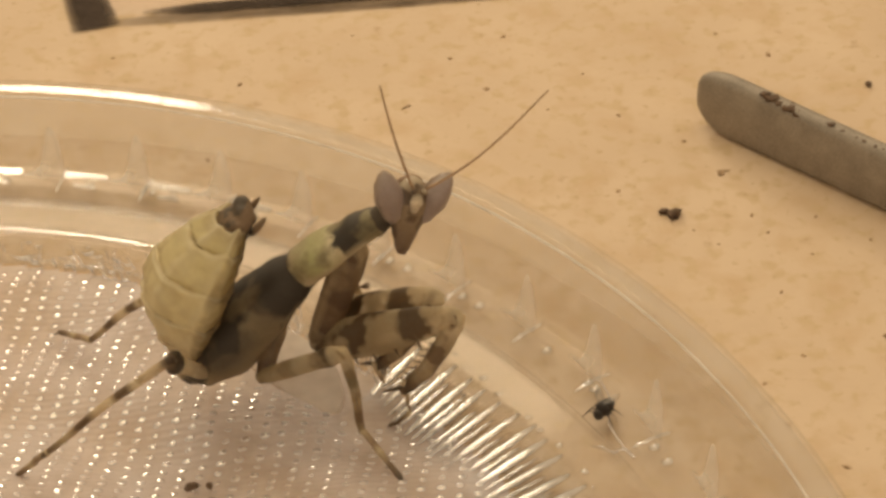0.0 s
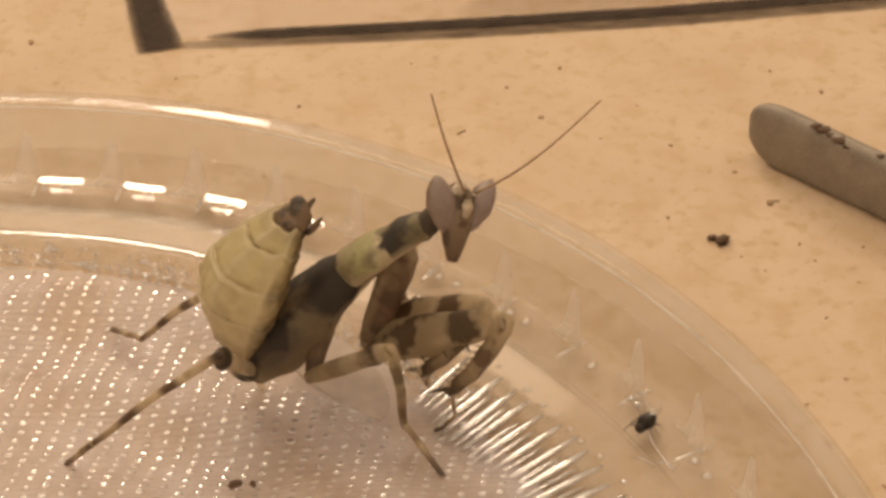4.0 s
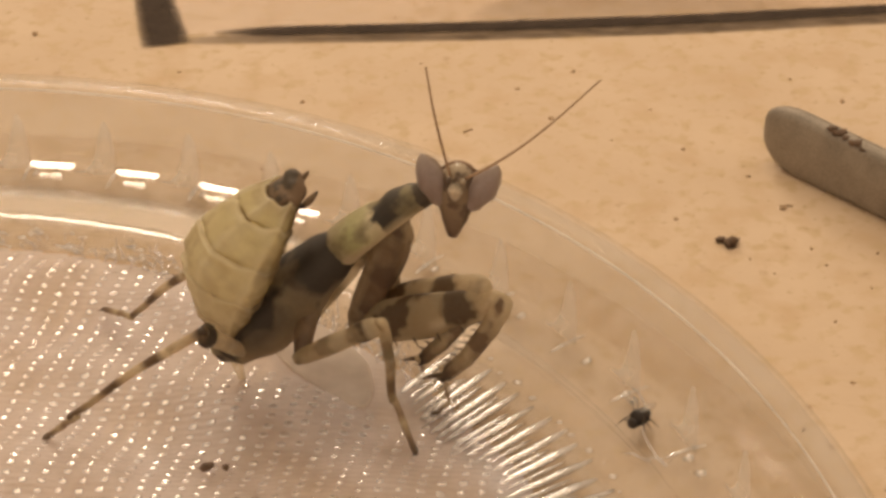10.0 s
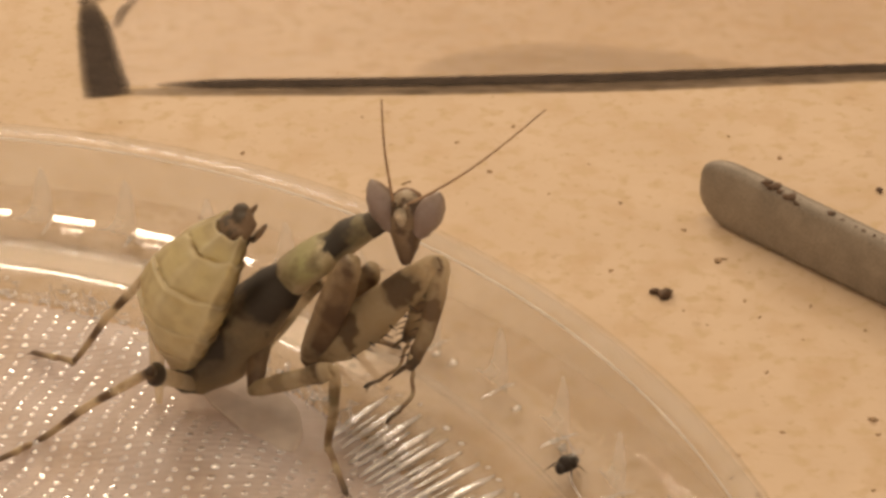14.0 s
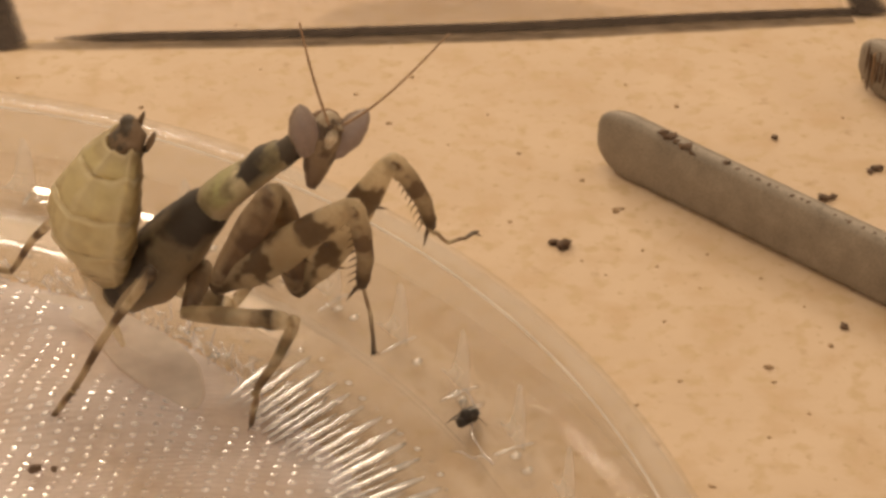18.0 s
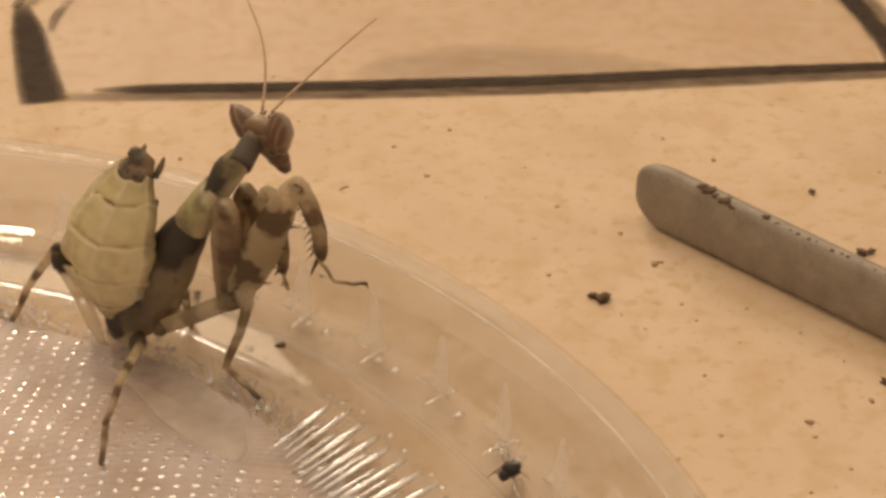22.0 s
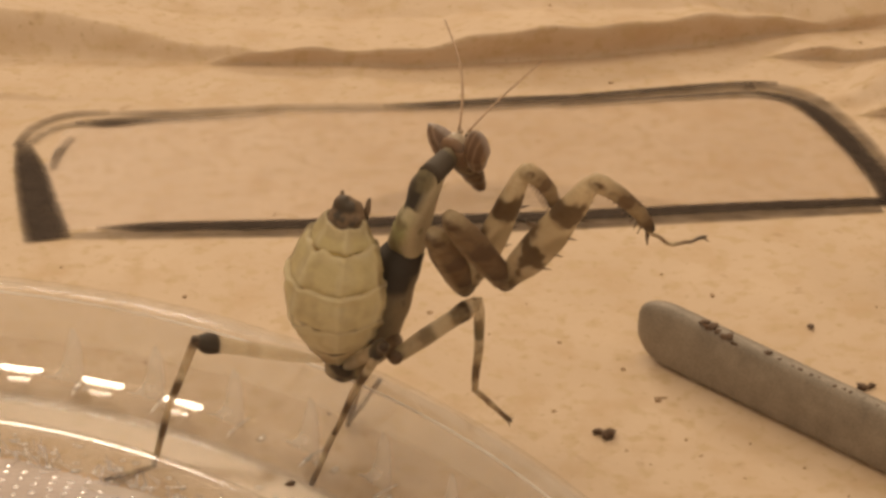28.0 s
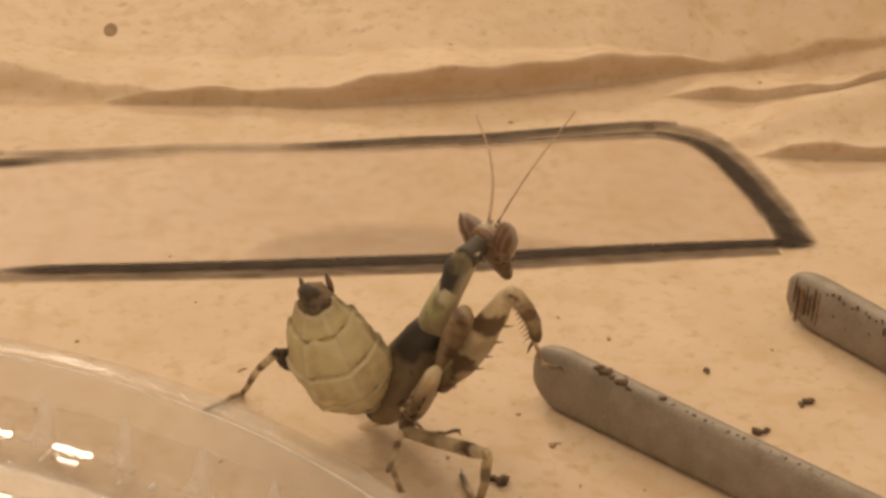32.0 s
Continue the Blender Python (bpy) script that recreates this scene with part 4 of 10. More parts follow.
def spine(parent, at, way, length, thick, mat):
    """A slightly hooked thorn on a limb."""
    d = Vector(way).normalized()
    side = d.cross(Vector((0, 1, 0))).normalized()
    bm = bmesh.new()
    rings = []
    for k, (s, r) in enumerate(((-0.15, 1.0), (0.3, 0.75), (0.7, 0.42), (1.0, 0.06))):
        c = Vector(at) + d * (s * length) + side * (0.12 * length * s * s)
        rings.append([bm.verts.new((c + (side * math.cos(a) + Vector((0, 1, 0)) * math.sin(a)) * thick * r) * MM) for a in (0, 1.57, 3.14, 4.71)])
    for p, q in zip(rings, rings[1:]):
        for i in range(4):
            bm.faces.new((p[i], p[(i + 1) % 4], q[(i + 1) % 4], q[i]))
    bm.faces.new(rings[-1])
    return part("spine", bm, mat, parent)


def abdomen():
    """Curled up: z is the pale belly, turned outwards; -z the back, painted in brown shade, towards the thorax."""
    def half(u):
        return np.interp(u, [0, 0.08, 0.19, 0.30, 0.40, 0.5, 0.62, 0.75, 0.83, 0.90, 1.0], [0.9, 1.4, 2.3, 3.05, 3.55, 3.75, 3.55, 2.95, 2.3, 1.5, 0.7])
    # corners of the cross section, as (side, height, plate edge, fold, back shade)
    section = [(0.0, 0.90, 0, 0, 0), (0.30, 0.87, 0, 0, 0), (0.44, 0.82, 1, 0, 0), (0.50, 0.76, 0.7, 0.5, 0), (0.70, 0.54, 0, 0, 0), (0.88, 0.30, 0, 0, 0), (0.95, 0.17, 0.9, 0, 0), (0.97, 0.08, 0.2, 0.8, 0.2),
               (1.0, -0.04, 0.2, 0.2, 0.6), (0.86, -0.22, 0, 0.2, 1), (0.55, -0.42, 0, 0, 1), (0.25, -0.50, 0, 0.3, 1)]
    coarse = section + [(0.0, -0.52, 0, 0.5, 1)] + [(-y, z, e, f, k) for y, z, e, f, k in section[:0:-1]]
    loop = []
    for p, q in zip(coarse, coarse[1:] + coarse[:1]):
        loop += [tuple(a + (b - a) * k / 3 for a, b in zip(p, q)) for k in range(3)]
    core = [(13.2 * u, 0.22 * half(u), 0.16 * half(u), 1.5 * math.sin(math.pi * u)) for u in np.linspace(0, 0.93, 24)]
    ob = part("abdomen", tube_mesh(core, 20), SKIN_ABDOMEN, mantis, "cream yellow-green abdomen curled upwards")
    limbs["abdomen"] = ob
    cuts = [0.01, 0.19, 0.40, 0.61, 0.80, 0.90]
    for i, (a, b) in enumerate(zip(cuts, cuts[1:])):
        rows, layers = [], ([], [], [])
        for k, grow, pale, dark in ((0.0, 0.90, 0.0, 1.0), (0.05, 0.95, 0.0, 0.7), (0.12, 0.98, 0.0, 0.25), (0.22, 0.99, 0.0, 0.0), (0.33, 1.0, 0.0, 0.0), (0.45, 1.005, 0.0, 0.0), (0.55, 1.0, 0.0, 0.0), (0.65, 1.0, 0.0, 0.0), (0.75, 1.005, 0.1, 0.0), (0.83, 1.01, 0.2, 0.0), (0.90, 1.025, 0.35, 0.0), (0.97, 1.045, 0.7, 0.0), (1.01, 1.04, 0.9, 0.0), (1.03, 0.95, 0.4, 0.8)):
            u = a + (b - a) * k
            h, lift = half(min(u, 0.92)) * grow, 1.5 * math.sin(math.pi * u)
            row = []
            for y, z, edge, crease, back in loop:
                rough = 1 + 0.06 * noise.noise(Vector((y * 2.4 + i * 3, z * 2.4, u * 16))) + 0.035 * noise.noise(Vector((y * 6, z * 6, u * 38))) + 0.018 * noise.noise(Vector((y * 14, z * 14, u * 80)))
                lobe = 0.35 * k * noise.noise(Vector((y * 3 + 5 * i, z * 3, 4))) + (0.30 * max(0.0, 1 - 4 * abs(abs(y) - 0.95)) - 0.12 * max(0.0, 1 - 5 * abs(abs(y) - 0.47))) * k
                row.append((13.2 * u + lobe, h * y * rough, lift + h * z * rough))
                for layer, value in zip(layers, (max(edge * 0.8, pale), max(crease * 0.7, dark), back)):
                    layer.append(min(1.0, max(0.0, value + 0.25 * noise.noise(Vector((y * 5, z * 5, u * 30 + i))))) if value else 0.0)
            rows.append(row)
        plate = part("segment", grid_mesh(rows, close_v=True), SKIN_ABDOMEN, ob)
        for layer, values in zip(("plate_edge", "plate_fold", "plate_back"), layers):
            plate.data.attributes.new(layer, "FLOAT", "POINT").data.foreach_set("value", values)
    tip = [(11.6, 1.4, 1.1, 0.45), (12.2, 1.35, 1.0, 0.35), (12.8, 1.1, 0.7, 0.3), (13.2, 0.9, 0.5, 0.25), (13.45, 0.3, 0.2, 0.2)]
    bm = tube_mesh(smooth_sections(tip, 10), 14)
    for v in bm.verts:
        v.co += Vector((noise.noise(v.co * 1400), noise.noise(v.co * 1400 + Vector((9, 0, 0))), noise.noise(v.co * 1400 + Vector((0, 9, 0))))) * 0.32 * MM
    part("tip", bm, SKIN_TIP, ob, "dark brown ragged tip")
    for y in (-1.0, 1.0):
        bm = tube_mesh([(11.8, 0.2, 0.2, -0.4), (12.4, 0.26, 0.24, -0.65), (13.0, 0.16, 0.14, -0.85), (13.25, 0.03, 0.03, -0.9)], 8)
        for v in bm.verts:
            v.co.y += y * MM
        part("cercus", bm, SKIN_TIP, ob)


abdomen()
thorax = body_part("thorax", "thorax", [(-0.8, 0.9, 0.9, -0.2), (0.5, 1.8, 1.7, -0.3), (3.0, 2.35, 2.3, -0.4), (6.0, 2.25, 2.05, -0.2), (8.8, 1.8, 1.6, 0.0), (10.4, 1.2, 1.25, 0.0), (11.0, 0.6, 0.7, 0)], SKIN_THORAX, "dark olive thorax with black blotches", 22, 16, 0.8)
for y in (-1, 1):
    for x0, big in ((6.9, 0.72), (5.2, 0.55)):
        rows = []
        for k in range(9):
            u = k / 8
            w = 1.15 * big * math.sin(math.pi * (0.12 + 0.86 * u)) ** 0.7
            x = x0 + 2.6 - 3.9 * big * u
            rows.append([(x, y * (1.0 + 0.5 * math.sin(2.2 * u)), 0.85 + w * 0.35 + 0.15 * u), (x, y * (1.12 + 0.45 * math.sin(2.2 * u)), 0.8 + 0.1 * u), (x, y * (1.25 + 0.42 * math.sin(2.2 * u)), 1.1 - w),
                         (x, y * (1.2 + 0.45 * math.sin(2.2 * u)), 0.7 - w), (x, y * (0.9 + 0.4 * u), 0.7)])
        part("wing_pad", grid_mesh(rows, close_v=True, caps=True), SKIN_PAD, thorax, "black wing pad")
body_part("pronotum", "pronotum", [(-0.5, 0.9, 0.9, 0.1), (0.4, 1.35, 1.3, 0.1), (1.6, 1.75, 1.15, 0.2), (3.0, 1.85, 1.0, 0.2), (4.0, 1.3, 0.95, 0.15), (5.2, 1.05, 1.05, 0.25), (6.4, 0.95, 0.9, 0.15), (7.2, 0.6, 0.65, 0)], SKIN_PRONOTUM, "saddle-shaped, pale green with a black collar", 22, 16, 0.8)
body_part("neck", "neck", [(-0.6, 0.85, 0.85, 0), (1.0, 0.75, 0.8, 0), (2.4, 0.5, 0.55, 0)], SKIN_NECK, "", 8, 10)


def head():
    keys = [(-3.8, 0.36, 0.36, 0.42), (-3.3, 0.58, 0.55, 0.35), (-2.4, 0.92, 0.74, 0.2), (-1.2, 1.35, 0.92, 0.0), (-0.2, 1.55, 0.95, -0.1), (0.5, 1.35, 0.85, -0.2), (1.1, 0.8, 0.6, -0.2), (1.45, 0.25, 0.25, -0.2)]
    bm = tube_mesh(smooth_sections(keys, 22), 16)
    for v in bm.verts:
        x, y, z = v.co
        v.co = (z, y, x)
    ob = part("head", bm, SKIN_HEAD, mantis, "triangular head with a tan face")
    limbs["head"] = ob
    for y in (-1, 1):
        eye = [(-0.5, 0.2, 0.25, 0), (0.5, 0.8, 0.72, 0), (1.7, 1.05, 1.0, 0), (2.6, 0.88, 0.86, 0), (3.25, 0.58, 0.58, 0), (3.65, 0.28, 0.32, 0), (3.8, 0.06, 0.06, 0)]
        bm = tube_mesh(smooth_sections(eye, 16), 14)
        d = Vector((-0.12, y * 1.5, 3.3)).normalized()
        side = Vector((1, 0, 0)) - d * d.x
        side.normalize()
        up = d.cross(side)
        for v in bm.verts:
            v.co = (Vector((0.08, y * 0.95, -1.5)) * MM) + d * v.co.x + side * v.co.y + up * v.co.z
        part("eye", bm, SKIN_EYE, ob, "long pointed lilac-grey eye")
        for k in range(4):
            bm = tube_mesh(smooth_sections([(-0.75, 0.04, 0.05, 0), (-0.3, 0.10, 0.13, 0.08), (0.4, 0.10, 0.13, 0.08), (0.9, 0.03, 0.04, 0)], 8), 8)
            for v in bm.verts:
                v.co = Vector((-0.88 - v.co.y / MM + 0.12 * k, y * (0.35 + 0.36 * k), v.co.x / MM * 0.6 - 0.05 + 0.22 * k)) * MM
            part("nape_stripe", bm, SKIN_NAPE, ob)
        bm = tube_mesh(smooth_sections([(0, 0.16, 0.16, 0), (0.3, 0.18, 0.18, 0), (0.55, 0.1, 0.1, 0)], 6), 8)
        for v in bm.verts:
            v.co = v.co + Vector((0.55, y * 0.45, 0.9)) * MM
        part("antenna_socket", bm, SKIN_HEAD, ob)
    bm = tube_mesh(smooth_sections([(0, 0.35, 0.12, 0), (0.5, 0.5, 0.22, 0.1), (1.1, 0.3, 0.14, 0.05), (1.4, 0.06, 0.05, 0)], 10), 10)
    for v in bm.verts:
        v.co = Vector((0.78 * MM + v.co.z, v.co.y, 0.6 * MM - v.co.x))
    part("face_shield", bm, SKIN_FACE, ob, "pale shield on the face")
    bm = tube_mesh(smooth_sections([(0, 0.9, 0.5, 0), (0.6, 1.4, 0.7, 0), (1.4, 1.5, 0.6, 0), (2.0, 0.9, 0.35, 0), (2.3, 0.4, 0.15, 0)], 10), 12)
    for v in bm.verts:
        v.co = Vector((-0.62 * MM + v.co.z, v.co.y, -0.9 * MM + v.co.x))
    part("nape", bm, SKIN_NAPE, ob, "red-brown back of the head")
    for piece in (ob, *ob.children):
        piece.data.transform(Matrix.Scale(0.92, 4))


head()

for flank in ("right", "left"):
    ob = part("antenna", tube_mesh([(11.0 * u, 0.10 * (1 - 0.45 * u), 0.10 * (1 - 0.45 * u), (0.9 if flank == "left" else -0.45) * math.sin(math.pi * u) * (1 - 0.3 * u)) for u in np.linspace(0, 1, 24)], 6), SKIN_ANTENNA, mantis, "thread-like brown antenna")
    limbs[flank + "_antenna"] = ob
    body_part(flank + "_fore_coxa", "fore_coxa", [(-0.5, 0.5, 0.5, 0), (0.3, 0.7, 0.85, 0), (2.5, 0.66, 1.08, 0), (5.5, 0.62, 1.0, 0), (7.2, 0.6, 0.85, 0), (8.0, 0.4, 0.5, 0)], SKIN_COXA, "brown grasping-leg coxa")
    ob = body_part(flank + "_fore_femur", "fore_femur", [(-0.5, 0.4, 0.5, 0), (0.4, 0.6, 0.8, 0), (2.2, 0.78, 1.42, -0.15), (4.4, 0.78, 1.5, -0.15), (7.4, 0.68, 1.2, 0), (9.6, 0.55, 0.85, 0.1), (10.5, 0.5, 0.72, 0), (10.9, 0.2, 0.3, 0)], SKIN_FEMUR, "banded grasping-leg femur")
    for k, x in enumerate((2.4, 3.1, 3.8, 4.6, 5.5, 6.4, 7.3, 8.2)):
        spine(ob, (x, 0.35 if k % 2 else -0.35, -1.25 + 0.06 * max(0, x - 4.5) * 1.2), (0.25, 0.25 if k % 2 else -0.25, -1), 1.05 if k in (1, 3) else 0.7, 0.12, SPINE_TIP)
    ob = body_part(flank + "_fore_tibia", "fore_tibia", [(-0.3, 0.4, 0.5, 0), (0.4, 0.5, 0.72, 0.05), (2.4, 0.45, 0.62, 0.35), (4.6, 0.4, 0.55, 0.4), (6.4, 0.35, 0.48, 0.15), (7.2, 0.2, 0.3, 0)], SKIN_TIBIA, "curved spiny grasping-leg tibia")
    for k in range(9):
        x = 1.4 + 0.6 * k
        spine(ob, (x, 0.0, -0.25 + 0.2 * math.sin(x * 0.45)), (0.55, 0.0, -1), 0.55 + 0.05 * k, 0.09, SPINE_TIP)
    spine(ob, (6.9, 0, -0.1), (0.75, 0, -0.65), 1.7, 0.22, SPINE_TIP)
    ob = body_part(flank + "_fore_tarsus", "fore_tarsus", [(-0.9, 0.15, 0.16, 0.2), (0.6, 0.14, 0.15, -0.4), (1.9, 0.12, 0.13, -0.85), (2.0, 0.16, 0.16, -0.87), (3.3, 0.13, 0.13, -0.5), (4.2, 0.17, 0.15, 0), (4.5, 0.08, 0.08, 0.1)], SKIN_TARSUS, "", 20, 8)
    for y in (-1, 1):
        spine(ob, (4.25, 0.1 * y, 0), (0.8, 0.5 * y, -0.4), 0.5, 0.08, SPINE_TIP)
    body_part(flank + "_mid_coxa", "mid_coxa", [(-0.6, 0.5, 0.5, 0), (0.4, 0.75, 0.85, 0), (2.4, 0.6, 0.65, 0), (3.6, 0.5, 0.5, 0), (3.9, 0.2, 0.2, 0)], SKIN_COXA)
    ob = body_part(flank + "_mid_femur", "mid_femur", [(-0.3, 0.35, 0.4, 0), (0.6, 0.45, 0.55, 0), (2.5, 0.5, 0.62, 0), (5.0, 0.5, 0.6, 0), (6.1, 0.5, 0.72, 0), (6.9, 0.45, 0.6, 0), (7.4, 0.25, 0.3, 0)], SKIN_LEG, "banded femur")
    body_part(flank + "_mid_tibia", "mid_tibia", [(-0.3, 0.3, 0.38, 0), (0.8, 0.34, 0.4, 0.15), (3.4, 0.3, 0.34, 0.2), (6.2, 0.24, 0.28, 0), (7.0, 0.2, 0.22, 0)], SKIN_SHIN, "banded tibia", 16, 10)
    ob = body_part(flank + "_mid_tarsus", "mid_tarsus", [(-0.1, 0.22, 0.24, 0), (1.4, 0.2, 0.22, 0.05), (1.6, 0.24, 0.25, 0), (2.9, 0.18, 0.2, 0), (3.9, 0.22, 0.2, 0), (4.25, 0.08, 0.08, 0)], SKIN_TARSUS, "", 18, 8)
    for y in (-1, 1):
        spine(ob, (4.0, 0.1 * y, 0), (0.8, 0.6 * y, -0.2), 0.5, 0.08, SPINE_TIP)
    body_part(flank + "_hind_femur", "hind_femur", [(-2.3, 0.18, 0.18, 0), (-1.2, 0.28, 0.28, 0), (-0.3, 0.36, 0.4, 0), (0.8, 0.42, 0.5, 0), (4.0, 0.42, 0.52, 0), (5.4, 0.44, 0.58, 0), (6.6, 0.5, 0.8, 0), (7.4, 0.4, 0.5, 0), (7.7, 0.2, 0.2, 0)], SKIN_HIND_THIGH, "banded femur with a dark lobe")
    body_part(flank + "_hind_tibia", "hind_tibia", [(-0.3, 0.28, 0.34, 0), (1.0, 0.29, 0.33, 0.1), (5.5, 0.25, 0.28, 0.25), (10.2, 0.20, 0.22, 0), (11.4, 0.17, 0.18, 0)], SKIN_HIND_SHIN, "long banded tibia", 18, 10)
    ob = body_part(flank + "_hind_tarsus", "hind_tarsus", [(-0.1, 0.22, 0.24, 0), (1.4, 0.2, 0.22, 0.05), (1.6, 0.24, 0.25, 0), (2.7, 0.18, 0.2, 0), (3.7, 0.22, 0.2, 0), (4.05, 0.08, 0.08, 0)], SKIN_TARSUS, "", 18, 8)
    for y in (-1, 1):
        spine(ob, (3.8, 0.1 * y, 0), (0.8, 0.6 * y, -0.2), 0.5, 0.08, SPINE_TIP)

# ---- a dead fruit fly on the lid ----
def fly():
    top = tagged(new("dead_fly"), "tiny dead black fruit fly lying on the lid", "fly")
    top.matrix_world = pose(4.2 * MM, -27.1 * MM, 1.5 * MM, 8, -6, 235) @ Matrix.Diagonal((0.82, 1.15, 1.35, 1))
    shell = material("fly_shell", (0.026, 0.018, 0.013), 0.6, scale=4, amount=0.4)
    wing = plastic_material("fly_wing", 0.06, (0.9, 0.88, 0.85), 0.2)
    part("abdomen", tube_mesh(smooth_sections([(-1.15, 0.05, 0.05, 0), (-0.9, 0.30, 0.28, 0), (-0.45, 0.42, 0.4, 0), (0.05, 0.32, 0.32, 0)], 10), 10), shell, top)
    part("thorax", tube_mesh(smooth_sections([(-0.05, 0.2, 0.2, 0), (0.25, 0.42, 0.45, 0.1), (0.6, 0.36, 0.4, 0.1), (0.85, 0.15, 0.15, 0)], 8), 10), shell, top)
    part("head", tube_mesh(smooth_sections([(0.8, 0.1, 0.1, 0), (1.0, 0.32, 0.28, 0), (1.2, 0.28, 0.25, 0), (1.3, 0.05, 0.05, 0)], 8), 10), shell, top)
    for y in (-1, 1):
        rows = [[(0.4 - 1.3 * u, y * (0.15 + 0.5 * u + w * 0.32 * math.sin(math.pi * (0.08 + 0.9 * u))), 0.45 + 0.25 * u + 0.015 * k) for w, k in ((-1, 0), (0, 1), (1, 0), (0, -1))] for u in np.linspace(0, 1, 8)]
        part("wing", grid_mesh(rows, close_v=True, caps=True), wing, top, "clear folded wing")
        for x, dx in ((0.1, -0.5), (0.35, 0.1), (0.6, 0.6)):
            d = Vector((dx, y * 0.8, -0.25))
            rows = []
            for s, r in ((0, 0.05), (0.5, 0.045), (1.0, 0.02)):
                c = Vector((x, y * 0.25, -0.1)) + d * s + Vector((0, 0, 0.25 * math.sin(math.pi * s)))
                rows.append([tuple(c + Vector((r, 0, 0))), tuple(c + Vector((0, 0, r))), tuple(c - Vector((r, 0, 0))), tuple(c - Vector((0, 0, r)))])
            part("leg", grid_mesh(rows, close_v=True, caps=True), shell, top)


fly()


# ---- crumbs and frass scattered on the card ----
def crumb(x, y, size, seed, mat=None, z=None, label=""):
    rnd = random.Random(seed)
    bm = bmesh.new()
    lump(bm, (0, 0, 0), size, seed, (1.25, 0.85, 0.6 if size > 0.26 else 0.35))
    low = min(v.co.z for v in bm.verts)
    ob = new("crumb", mesh_of("crumb", bm, mat or (CRUMB if size > 0.26 else CRUMB_PALE)))
    ob.matrix_world = pose(x * MM, y * MM, (card_height(x, y) if z is None else z) * MM - low - 0.02 * MM, 0, 0, rnd.uniform(0, 360))
    return tagged(ob, label or "small dark brown crumb on the kraft card", "crumb", "crumbs on the card")


